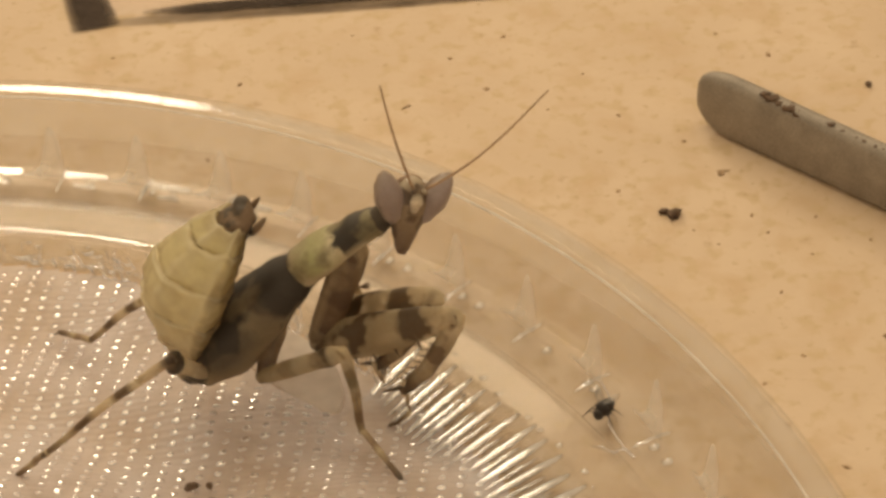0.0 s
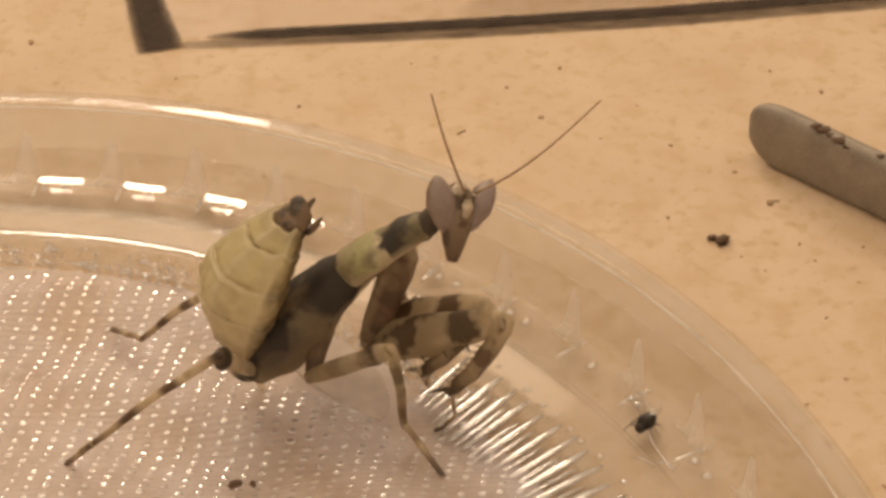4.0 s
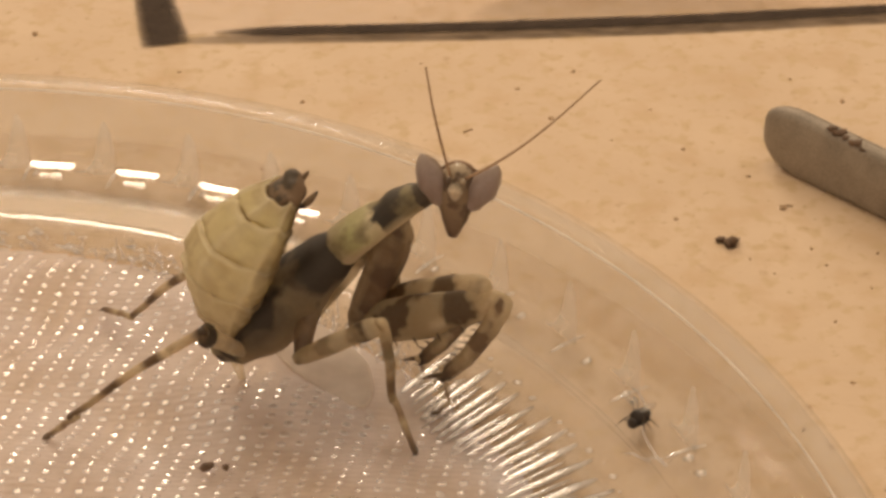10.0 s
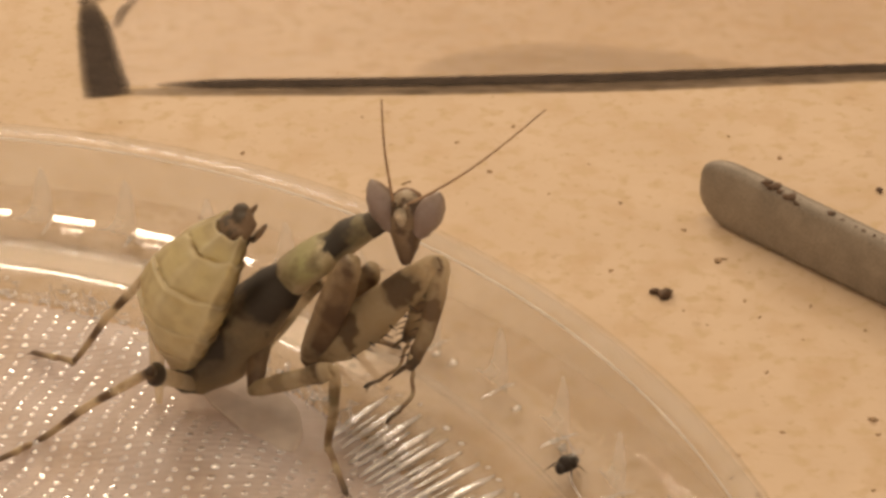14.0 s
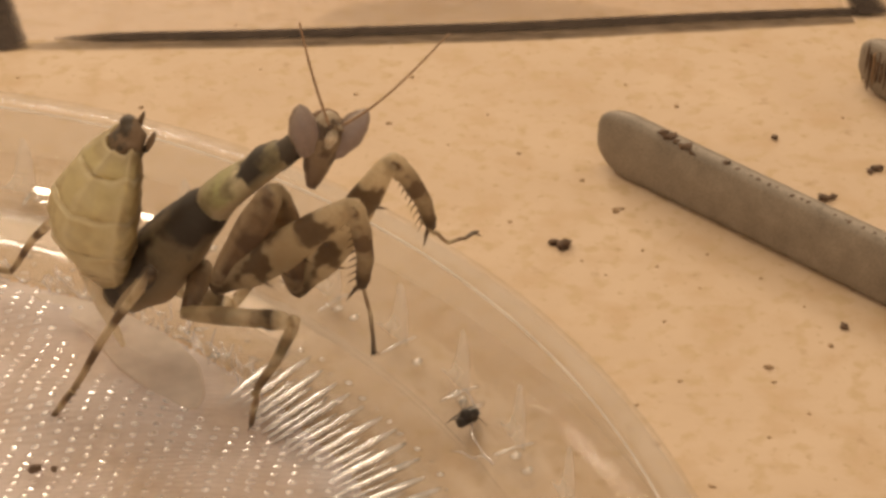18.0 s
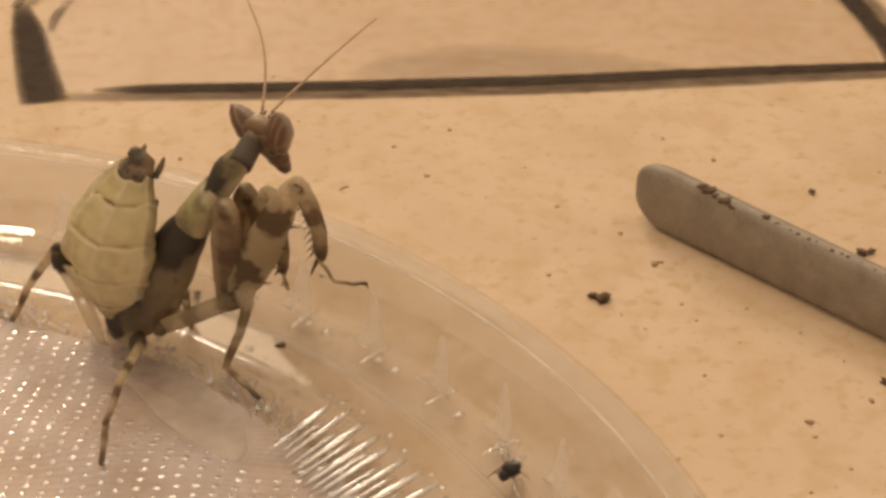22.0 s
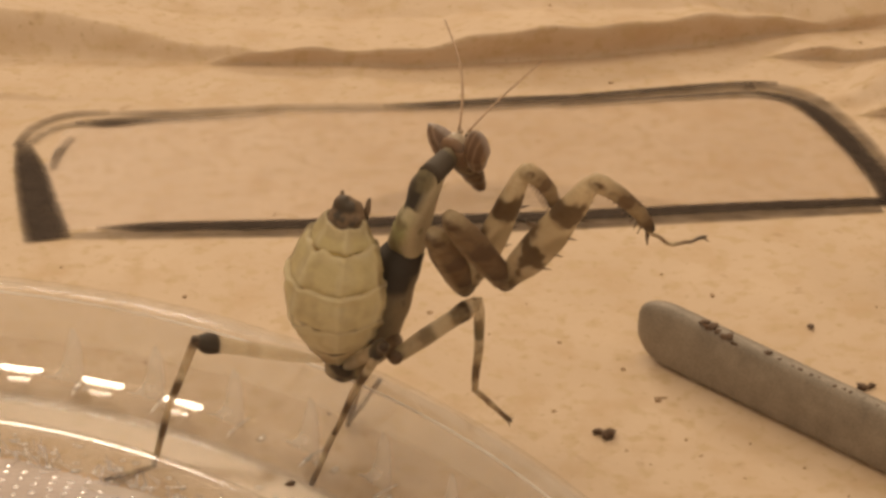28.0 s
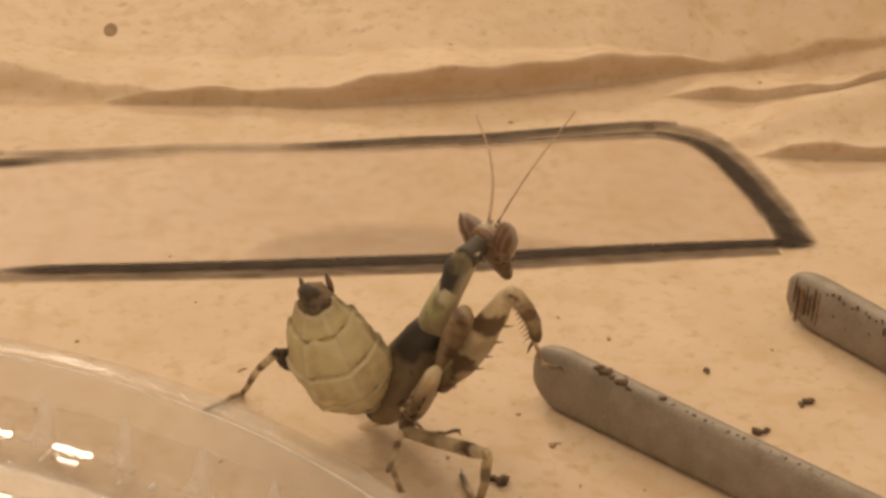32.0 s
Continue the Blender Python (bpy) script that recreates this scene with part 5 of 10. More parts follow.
def scatter():
    seed = 500
    spots = "11.2,-5.6,.55 10.4,-5.2,.34 15.2,-.8,.26 12.9,3.4,.18 7.4,-2.4,.17 28.1,9.7,.32 24.2,-19.6,.26 24.4,-21.2,.16 16.8,-5.9,.14 21.4,-6.3,.14 17.7,-7.9,.12 -4.4,15.7,.17 -1.7,11.3,.2 8.3,7.1,.17 -21.1,13.3,.2 29.9,-15,.34 28.7,-17.1,.22 18.2,-21.2,.15 17.7,-14.5,.13 30.7,1.0,.42 31.4,1.3,.32 15.2,-23.8,.13 16.2,-27.8,.16 20.9,14.4,.24 8.7,-16.5,.18 15.5,53.4,.2 35.3,5.3,.42 34.7,5.0,.3 -14.8,26.9,.16 -23.2,3.5,.2 10,63.5,.2 30.3,72.6,.2 -15.3,75.5,.18 19.3,-31.9,.2 14.6,-26.1,.15 17.1,17.7,.14 0,18.5,.18 -44.3,23.6,.28 -4.4,26.8,.16 -46.8,35.7,.32 12.4,-7.3,.1 14.0,-9.0,.1 20.5,-10.5,.11 24.9,-9.2,.12 27.5,-12.6,.11 23.4,-27.0,.13 26.3,-24.5,.12 18.8,2.5,.1 6.0,12.8,.11 33.8,13.0,.14 -12.2,19.5,.11 -31.5,17.7,.13 2.9,8.2,.1 40.2,60.5,.16 -6.5,70.3,.15 21.8,79.5,.17"
    for spot in spots.split():
        x, y, s = (float(v) for v in spot.split(","))
        seed += 1
        crumb(x, y, s * 0.88, seed)
    for x, y, s, z in ((-11.3, -13.4, 0.30, 1.0), (-22.4, -32.6, 0.36, 1.2), (-9.0, -4.3, 0.15, 0.8), (-21.3, -32.4, 0.26, 1.2)):
        seed += 1
        crumb(x, y, s, seed, CRUMB, z, "small dark crumb lying on the plastic lid")
    # a round brown stain spot and pale straw fibres
    ring = [(-23.6 + 0.68 * math.cos(radians(a)), 70.2 + 1.1 * math.sin(radians(a))) for a in range(0, 360, 20)]
    bm = slab(ring, -0.3, 0.03)
    for v in bm.verts:
        v.co.z += card_height(v.co.x / MM, v.co.y / MM) * MM
    spot = new("stain_spot", mesh_of("stain_spot", bm, material("spot_brown", (0.26, 0.17, 0.10), 0.9, scale=1.5, amount=0.3), False))
    tagged(spot, "round brown spot soaked into the card", "stain")
    for x, y, a, length in ((15.4, -0.6, -8, 0.9), (-8.0, 9.2, 25, 0.8), (33.0, -20.5, 20, 1.2)):
        rows = [[(length * (u - 0.5), 0.09 * w + 0.18 * math.sin(2 * u), 0.05 + 0.05 * k) for w, k in ((-1, 0), (0, 1), (1, 0), (0, -0.5))] for u in np.linspace(0, 1, 7)]
        fibre = new("fibre", mesh_of("fibre", grid_mesh(rows, close_v=True, caps=True), CRUMB_PALE))
        fibre.matrix_world = pose(x * MM, y * MM, 0, 0, 0, a)
        tagged(fibre, "thin brown plant fibre on the card", "fibre", "fibres on the card")
    # pale curls of lint caught on the lid beside the fly
    for line in ([(3.6, -23.96), (4.17, -24.9), (4.6, -25.89), (4.44, -27.63), (4.32, -28.77), (4.73, -30.16), (5.32, -31.03), (5.66, -31.68), (6.08, -31.4)], [(3.01, -30.62), (3.68, -30.94), (4.48, -31.26), (4.91, -30.7), (5.46, -31.4), (5.73, -32.0)]):
        rows = []
        for i, (x, y) in enumerate(line):
            d = (Vector(line[min(i + 1, len(line) - 1)]) - Vector(line[max(0, i - 1)])).normalized()
            k = 0.055 if 0 < i < len(line) - 1 else 0.02
            z = 1.55 + 0.25 * math.sin(i * 1.7)
            rows.append([(x - d.y * k * u, y + d.x * k * u, z + k * w) for u, w in ((-1, -0.6), (1, -0.6), (0.6, 0.8), (-0.6, 0.8))])
        lint = new("lint", mesh_of("lint", grid_mesh(rows, close_v=True, caps=True), FRINGE))
        tagged(lint, "pale curled thread of lint on the plastic lid", "lint", "lint on the lid")


scatter()

# ---- what moves: the mantis and its limbs ----
def limb(ax, ay, az, bx, by, bz, px, py, pz):
    """The pose of a limb (mm) from joint a towards joint b, its lower side towards p."""
    a, b, p = Vector((ax, ay, az)), Vector((bx, by, bz)), Vector((px, py, pz))
    x = (b - a).normalized()
    z = a - p
    z = (z - z.dot(x) * x).normalized()
    y = z.cross(x)
    return Matrix(((x.x, y.x, z.x, a.x * MM), (x.y, y.y, z.y, a.y * MM), (x.z, y.z, z.z, a.z * MM), (0, 0, 0, 1)))


def motions():
    walk(mantis, [(0, pose(-0.01509, -0.02362, 0)), (4, pose(-0.01515, -0.02339, 0)), (8, pose(-0.01453, -0.02261, 0)), (9, pose(-0.01466, -0.02341, 0)), (12, pose(-0.01440, -0.02296, 0)), (13, pose(-0.01399, -0.02191, 0)), (14, pose(-0.01377, -0.02043, 0)), (14.5, pose(-0.01359, -0.02093, 0)), (15, pose(-0.01352, -0.01871, 0)), (17.5, pose(-0.01322, -0.01783, 0)), (18, pose(-0.01188, -0.02248, 0)), (19, pose(-0.01234, -0.01994, 0)), (20, pose(-0.01376, -0.01804, 0)), (21, pose(-0.01579, -0.01702, 0)), (22, pose(-0.01694, -0.01363, 0)), (23, pose(-0.01802, -0.01329, 0)), (24, pose(-0.01596, -0.01454, 0)), (25, pose(-0.01432, -0.01561, 0)), (25.5, pose(-0.01240, -0.01575, 0)), (27.5, pose(-0.00381, -0.00854, 0)), (28, pose(-0.00350, -0.00663, 0)), (28.5, pose(-0.00316, -0.00463, 0)), (29, pose(-0.00234, -0.00441, 0)), (29.5, pose(-0.00078, -0.00313, 0)), (30, pose(-0.00095, -0.00429, 0)), (30.5, pose(0.00060, -0.00519, 0)), (31, pose(0.00152, -0.00624, 0)), (31.5, pose(0.00420, -0.00160, 0)), (32, pose(0.00610, -0.00210, 0))])
    walk(limbs["abdomen"], [
        (0, limb(-7.53, -1.04, 4.69, -2.74, -0.31, 16.95, -3.91, -0.16, 3.22)),
        (4, limb(-7.20, -0.68, 4.52, -2.41, -0.18, 16.80, -3.64, 0.46, 3.09)),
        (8, limb(-7.46, -0.95, 3.98, -2.40, -0.51, 16.14, -4.06, 0.55, 2.51)),
        (9, limb(-7.54, -0.93, 4.99, -2.13, -0.45, 16.99, -4.17, 0.53, 3.41)),
        (12, limb(-7.44, -0.87, 4.43, -2.22, -0.76, 16.51, -4.13, 0.84, 2.98)),
        (13, limb(-7.47, -1.85, 4.42, -2.25, -1.26, 16.49, -4.28, 0.06, 2.95)),
        (14, limb(-7.04, -0.25, 3.13, -2.26, -0.21, 15.41, -3.66, 1.43, 1.81)),
        (14.5, limb(-7.05, 0.04, 4.00, -1.48, -0.70, 15.90, -3.72, 1.71, 2.55)),
        (15, limb(-6.00, 0.84, 1.99, -1.20, -0.35, 14.22, -2.51, 2.37, 0.77)),
        (17.5, limb(-6.27, 0.89, 2.77, -2.95, 1.46, 15.58, -2.70, 2.40, 1.78)),
        (18, limb(-6.44, 1.39, 6.88, -4.40, 0.34, 19.85, -2.87, 3.15, 6.46)),
        (19, limb(-6.18, 1.66, 5.63, -3.35, 0.61, 18.46, -2.70, 3.52, 5.01)),
        (20, limb(-6.24, 0.83, 5.29, -4.08, 0.37, 18.27, -2.94, 3.05, 4.82)),
        (21, limb(-5.22, 0.82, 4.49, -4.08, 1.48, 17.66, -2.22, 3.44, 4.10)),
        (22, limb(-5.36, 1.09, 2.32, -3.13, 1.85, 15.38, -2.58, 3.89, 1.68)),
        (23, limb(-4.39, 1.64, 2.16, -2.89, 2.96, 15.34, -1.85, 4.67, 1.57)),
        (24, limb(-4.89, 0.68, 3.50, -2.06, 2.44, 16.40, -2.57, 3.80, 2.56)),
        (25, limb(-4.57, 0.91, 5.75, -2.45, 2.58, 18.76, -2.59, 4.30, 4.99)),
        (25.5, limb(-3.86, 1.43, 6.83, -3.11, 2.31, 20.03, -2.02, 4.97, 6.49)),
        (27.5, limb(-4.19, -1.21, 7.43, -5.42, -0.20, 20.53, -2.79, 2.53, 7.27)),
        (28, limb(-4.68, -0.72, 7.07, -3.81, -0.77, 20.20, -3.07, 2.94, 6.98)),
        (28.5, limb(-3.37, -1.84, 6.35, -2.53, -0.90, 19.47, -1.93, 1.88, 5.99)),
        (29, limb(-3.34, -1.23, 6.93, -3.35, 0.48, 20.06, -1.65, 2.37, 6.46)),
        (29.5, limb(-4.01, -3.82, 6.85, -2.19, 0.86, 19.40, -2.39, -0.48, 5.37)),
        (30, limb(-3.55, 0.01, 5.75, -2.60, 3.02, 18.84, -1.55, 3.35, 4.84)),
        (30.5, limb(-4.94, -2.17, 6.94, -1.55, 0.49, 19.48, -3.09, 1.16, 5.73)),
        (31, limb(-4.63, -0.34, 7.00, -2.38, 3.13, 19.96, -2.57, 2.86, 5.78)),
        (31.5, limb(-4.29, 1.98, 3.06, -8.81, 2.01, 15.53, -3.11, 5.78, 3.48)),
        (32, limb(-3.79, 3.25, 2.25, -8.78, 0.34, 14.09, -3.21, 7.03, 3.42))])
    walk(limbs["thorax"], [
        (0, limb(-7.53, -1.04, 4.69, 0.00, 0.00, 11.36, -4.92, -0.68, 1.68)),
        (4, limb(-7.20, -0.68, 4.52, 0.00, 0.00, 11.45, -4.45, -0.42, 1.63)),
        (8, limb(-7.46, -0.95, 3.98, 0.00, 0.00, 10.83, -4.79, -0.61, 1.02)),
        (9, limb(-7.54, -0.93, 4.99, 0.00, 0.00, 11.54, -4.94, -0.61, 1.96)),
        (12, limb(-7.44, -0.87, 4.43, 0.00, 0.00, 11.25, -4.76, -0.56, 1.48)),
        (13, limb(-7.47, -1.85, 4.42, 0.00, 0.00, 11.12, -4.93, -1.22, 1.41)),
        (14, limb(-7.04, -0.25, 3.13, 0.00, 0.00, 10.43, -4.17, -0.15, 0.35)),
        (14.5, limb(-7.05, 0.04, 4.00, 0.00, 0.00, 11.23, -4.19, 0.02, 1.21)),
        (15, limb(-6.00, 0.84, 1.99, 0.00, 0.00, 9.87, -2.86, 0.40, -0.45)),
        (17.5, limb(-6.27, 0.89, 2.77, 0.00, 0.00, 10.46, -3.21, 0.45, 0.22)),
        (18, limb(-6.44, 1.39, 6.88, 0.00, 0.00, 14.22, -3.53, 0.76, 4.21)),
        (19, limb(-6.18, 1.66, 5.63, 0.00, 0.00, 13.25, -3.22, 0.87, 3.06)),
        (20, limb(-6.24, 0.83, 5.29, 0.00, 0.00, 13.07, -3.16, 0.42, 2.78)),
        (21, limb(-5.22, 0.82, 4.49, 0.00, 0.00, 12.77, -1.89, 0.30, 2.34)),
        (22, limb(-5.36, 1.09, 2.32, 0.00, 0.00, 10.92, -2.05, 0.42, 0.17)),
        (23, limb(-4.39, 1.64, 2.16, 0.00, 0.00, 11.08, -1.07, 0.40, 0.30)),
        (24, limb(-4.89, 0.68, 3.50, 0.00, 0.00, 12.49, -1.41, 0.20, 1.57)),
        (25, limb(-4.57, 0.91, 5.75, 0.00, 0.00, 14.66, -1.09, 0.22, 3.90)),
        (25.5, limb(-3.86, 1.43, 6.83, 0.00, 0.00, 15.98, -0.44, 0.16, 5.19)),
        (27.5, limb(-4.19, -1.21, 7.43, 0.00, 0.00, 16.78, -0.71, -0.21, 5.74)),
        (28, limb(-4.68, -0.72, 7.07, 0.00, 0.00, 16.08, -1.18, -0.18, 5.21)),
        (28.5, limb(-3.37, -1.84, 6.35, 0.00, 0.00, 15.49, -0.13, -0.07, 4.80)),
        (29, limb(-3.34, -1.23, 6.93, 0.00, 0.00, 16.04, 0.16, 0.06, 5.48)),
        (29.5, limb(-4.01, -3.82, 6.85, 0.00, 0.00, 15.48, -1.57, -1.50, 4.69)),
        (30, limb(-3.55, 0.01, 5.75, 0.00, 0.00, 15.04, 0.19, -0.00, 4.32)),
        (30.5, limb(-4.94, -2.17, 6.94, 0.00, 0.00, 15.95, -1.80, -0.79, 4.88)),
        (31, limb(-4.63, -0.34, 7.00, 0.00, 0.00, 15.89, -1.09, -0.08, 5.15)),
        (31.5, limb(-4.29, 1.98, 3.06, 0.00, 0.00, 12.03, -1.07, 0.49, 1.20)),
        (32, limb(-3.79, 3.25, 2.25, 0.00, 0.00, 10.92, -1.16, 0.99, 0.25))])
    walk(limbs["pronotum"], [
        (0, limb(0.00, 0.00, 11.36, 5.19, -0.52, 15.52, 2.48, -0.25, 8.23)),
        (4, limb(0.00, 0.00, 11.45, 5.15, -0.79, 15.62, 2.47, -0.38, 8.32)),
        (8, limb(0.00, 0.00, 10.83, 5.15, -0.14, 15.17, 2.58, -0.07, 7.77)),
        (9, limb(0.00, 0.00, 11.54, 5.06, -0.58, 15.88, 2.58, -0.30, 8.50)),
        (12, limb(0.00, 0.00, 11.25, 5.23, -0.53, 15.56, 2.52, -0.26, 8.16)),
        (13, limb(0.00, 0.00, 11.12, 5.32, -0.58, 15.21, 2.41, -0.26, 7.94)),
        (14, limb(0.00, 0.00, 10.43, 5.30, -0.14, 14.67, 2.50, -0.06, 7.31)),
        (14.5, limb(0.00, 0.00, 11.23, 5.28, 0.09, 15.31, 2.45, 0.04, 8.06)),
        (15, limb(0.00, 0.00, 9.87, 4.77, -1.46, 14.15, 2.49, -0.76, 6.84)),
        (17.5, limb(0.00, 0.00, 10.46, 4.92, -0.52, 14.96, 2.68, -0.28, 7.50)),
        (18, limb(0.00, 0.00, 14.22, 4.60, -1.26, 18.80, 2.67, -0.73, 11.33)),
        (19, limb(0.00, 0.00, 13.25, 4.66, -0.67, 17.96, 2.80, -0.40, 10.42)),
        (20, limb(0.00, 0.00, 13.07, 4.03, -0.47, 18.47, 3.18, -0.37, 10.67)),
        (21, limb(0.00, 0.00, 12.77, 3.92, -0.73, 18.00, 3.13, -0.58, 10.35)),
        (22, limb(0.00, 0.00, 10.92, 3.64, -0.69, 16.59, 3.29, -0.63, 8.73)),
        (23, limb(0.00, 0.00, 11.08, 3.41, 0.47, 16.90, 3.41, 0.47, 9.04)),
        (24, limb(0.00, 0.00, 12.49, 3.44, -0.70, 18.29, 3.35, -0.69, 10.42)),
        (25, limb(0.00, 0.00, 14.66, 3.74, 0.31, 20.40, 3.33, 0.27, 12.47)),
        (25.5, limb(0.00, 0.00, 15.98, 3.18, 0.81, 21.98, 3.40, 0.87, 14.06)),
        (27.5, limb(0.00, 0.00, 16.78, 2.41, -0.38, 23.22, 3.69, -0.59, 15.36)),
        (28, limb(0.00, 0.00, 16.08, 1.84, -0.90, 22.62, 3.43, -1.68, 14.88)),
        (28.5, limb(0.00, 0.00, 15.49, 2.25, -0.99, 21.72, 3.41, -1.50, 14.02)),
        (29, limb(0.00, 0.00, 16.04, 2.59, -0.85, 22.15, 3.47, -1.14, 14.41)),
        (29.5, limb(0.00, 0.00, 15.48, 1.86, -1.70, 21.79, 2.74, -2.51, 14.00)),
        (30, limb(0.00, 0.00, 15.04, 2.82, -0.25, 20.96, 3.59, -0.32, 13.32)),
        (30.5, limb(0.00, 0.00, 15.95, 1.05, -2.26, 22.28, 1.57, -3.37, 14.49)),
        (31, limb(0.00, 0.00, 15.89, 1.91, -2.37, 21.98, 2.24, -2.79, 14.10)),
        (31.5, limb(0.00, 0.00, 12.03, 2.55, -1.37, 18.03, 3.17, -1.70, 10.29)),
        (32, limb(0.00, 0.00, 10.92, 2.17, -0.52, 17.13, 3.66, -0.88, 9.57))])
    walk(limbs["head"], [
        (0, limb(7.30, -1.73, 18.14, 8.87, -5.37, 18.64, 6.29, -2.68, 14.39)),
        (4, limb(7.33, -1.91, 17.96, 9.83, -4.91, 18.85, 6.50, -3.66, 14.46)),
        (8, limb(7.33, -1.35, 16.55, 9.90, -4.22, 17.63, 6.73, -3.20, 13.06)),
        (9, limb(7.41, -1.68, 17.51, 8.46, -5.55, 17.52, 6.49, -1.95, 13.63)),
        (12, limb(7.52, -1.81, 17.42, 5.89, -5.47, 17.35, 7.83, -1.88, 13.43)),
        (13, limb(7.40, -1.79, 17.13, 7.90, -5.75, 16.94, 6.67, -1.69, 13.20)),
        (14, limb(7.62, -1.47, 16.60, 6.19, -5.21, 16.56, 7.77, -1.49, 12.60)),
        (14.5, limb(7.50, -1.16, 16.92, 6.42, -5.01, 16.69, 7.55, -0.94, 12.93)),
        (15, limb(7.32, -2.72, 16.43, 6.01, -6.49, 16.47, 7.44, -2.81, 12.43)),
        (17.5, limb(7.51, -1.60, 16.96, 9.89, -4.73, 17.66, 6.71, -3.03, 13.31)),
        (18, limb(7.24, -2.15, 20.87, 8.96, -5.76, 20.65, 6.04, -2.49, 17.07)),
        (18.5, limb(7.24, -2.05, 20.61, 9.61, -4.81, 22.27, 7.09, -4.20, 17.24)),
        (19, limb(7.23, -1.95, 20.35, 9.61, -3.05, 23.38, 8.32, -5.22, 18.32)),
        (20, limb(6.22, 0.34, 19.88, 9.98, 0.93, 21.09, 7.57, -1.52, 16.60)),
        (21, limb(6.04, 0.35, 19.83, 9.78, 0.92, 21.11, 7.43, -1.51, 16.58)),
        (22, limb(4.88, 1.33, 17.49, 7.37, 4.34, 18.36, 6.17, 1.36, 13.70)),
        (23, limb(4.87, 2.58, 17.69, 7.45, 5.58, 18.34, 5.99, 2.45, 13.85)),
        (24, limb(5.20, 1.65, 19.25, 7.80, 4.59, 20.03, 6.46, 1.55, 15.45)),
        (25, limb(5.40, 2.62, 21.14, 8.17, 5.41, 21.92, 6.68, 2.40, 17.36)),
        (25.5, limb(4.59, 3.11, 22.34, 7.26, 5.96, 23.17, 5.86, 3.01, 18.55)),
        (27.5, limb(3.95, 2.01, 23.66, 6.75, 4.74, 24.50, 5.38, 1.69, 19.94)),
        (28, limb(3.58, 1.24, 23.10, 6.22, 4.08, 24.10, 4.97, 1.28, 19.35)),
        (28.5, limb(4.07, 1.03, 22.30, 6.70, 3.95, 23.08, 5.41, 0.84, 18.54)),
        (29, limb(4.13, 1.46, 22.22, 6.74, 4.38, 23.03, 5.45, 1.33, 18.45)),
        (29.5, limb(3.18, 0.26, 22.00, 5.73, 3.18, 22.98, 4.50, 0.37, 18.23)),
        (30, limb(3.87, 1.88, 21.01, 6.67, 4.62, 21.84, 5.19, 1.69, 17.24)),
        (30.5, limb(2.38, 0.10, 22.19, 5.04, 2.95, 23.10, 3.71, 0.06, 18.42)),
        (31, limb(3.14, -0.10, 21.93, 5.67, 2.77, 23.11, 4.64, 0.11, 18.22)),
        (31.5, limb(3.93, 0.62, 18.02, 6.73, 3.29, 19.06, 5.42, 0.50, 14.31)),
        (32, limb(3.74, 1.49, 17.33, 6.56, 4.17, 18.25, 5.06, 1.40, 13.55))])
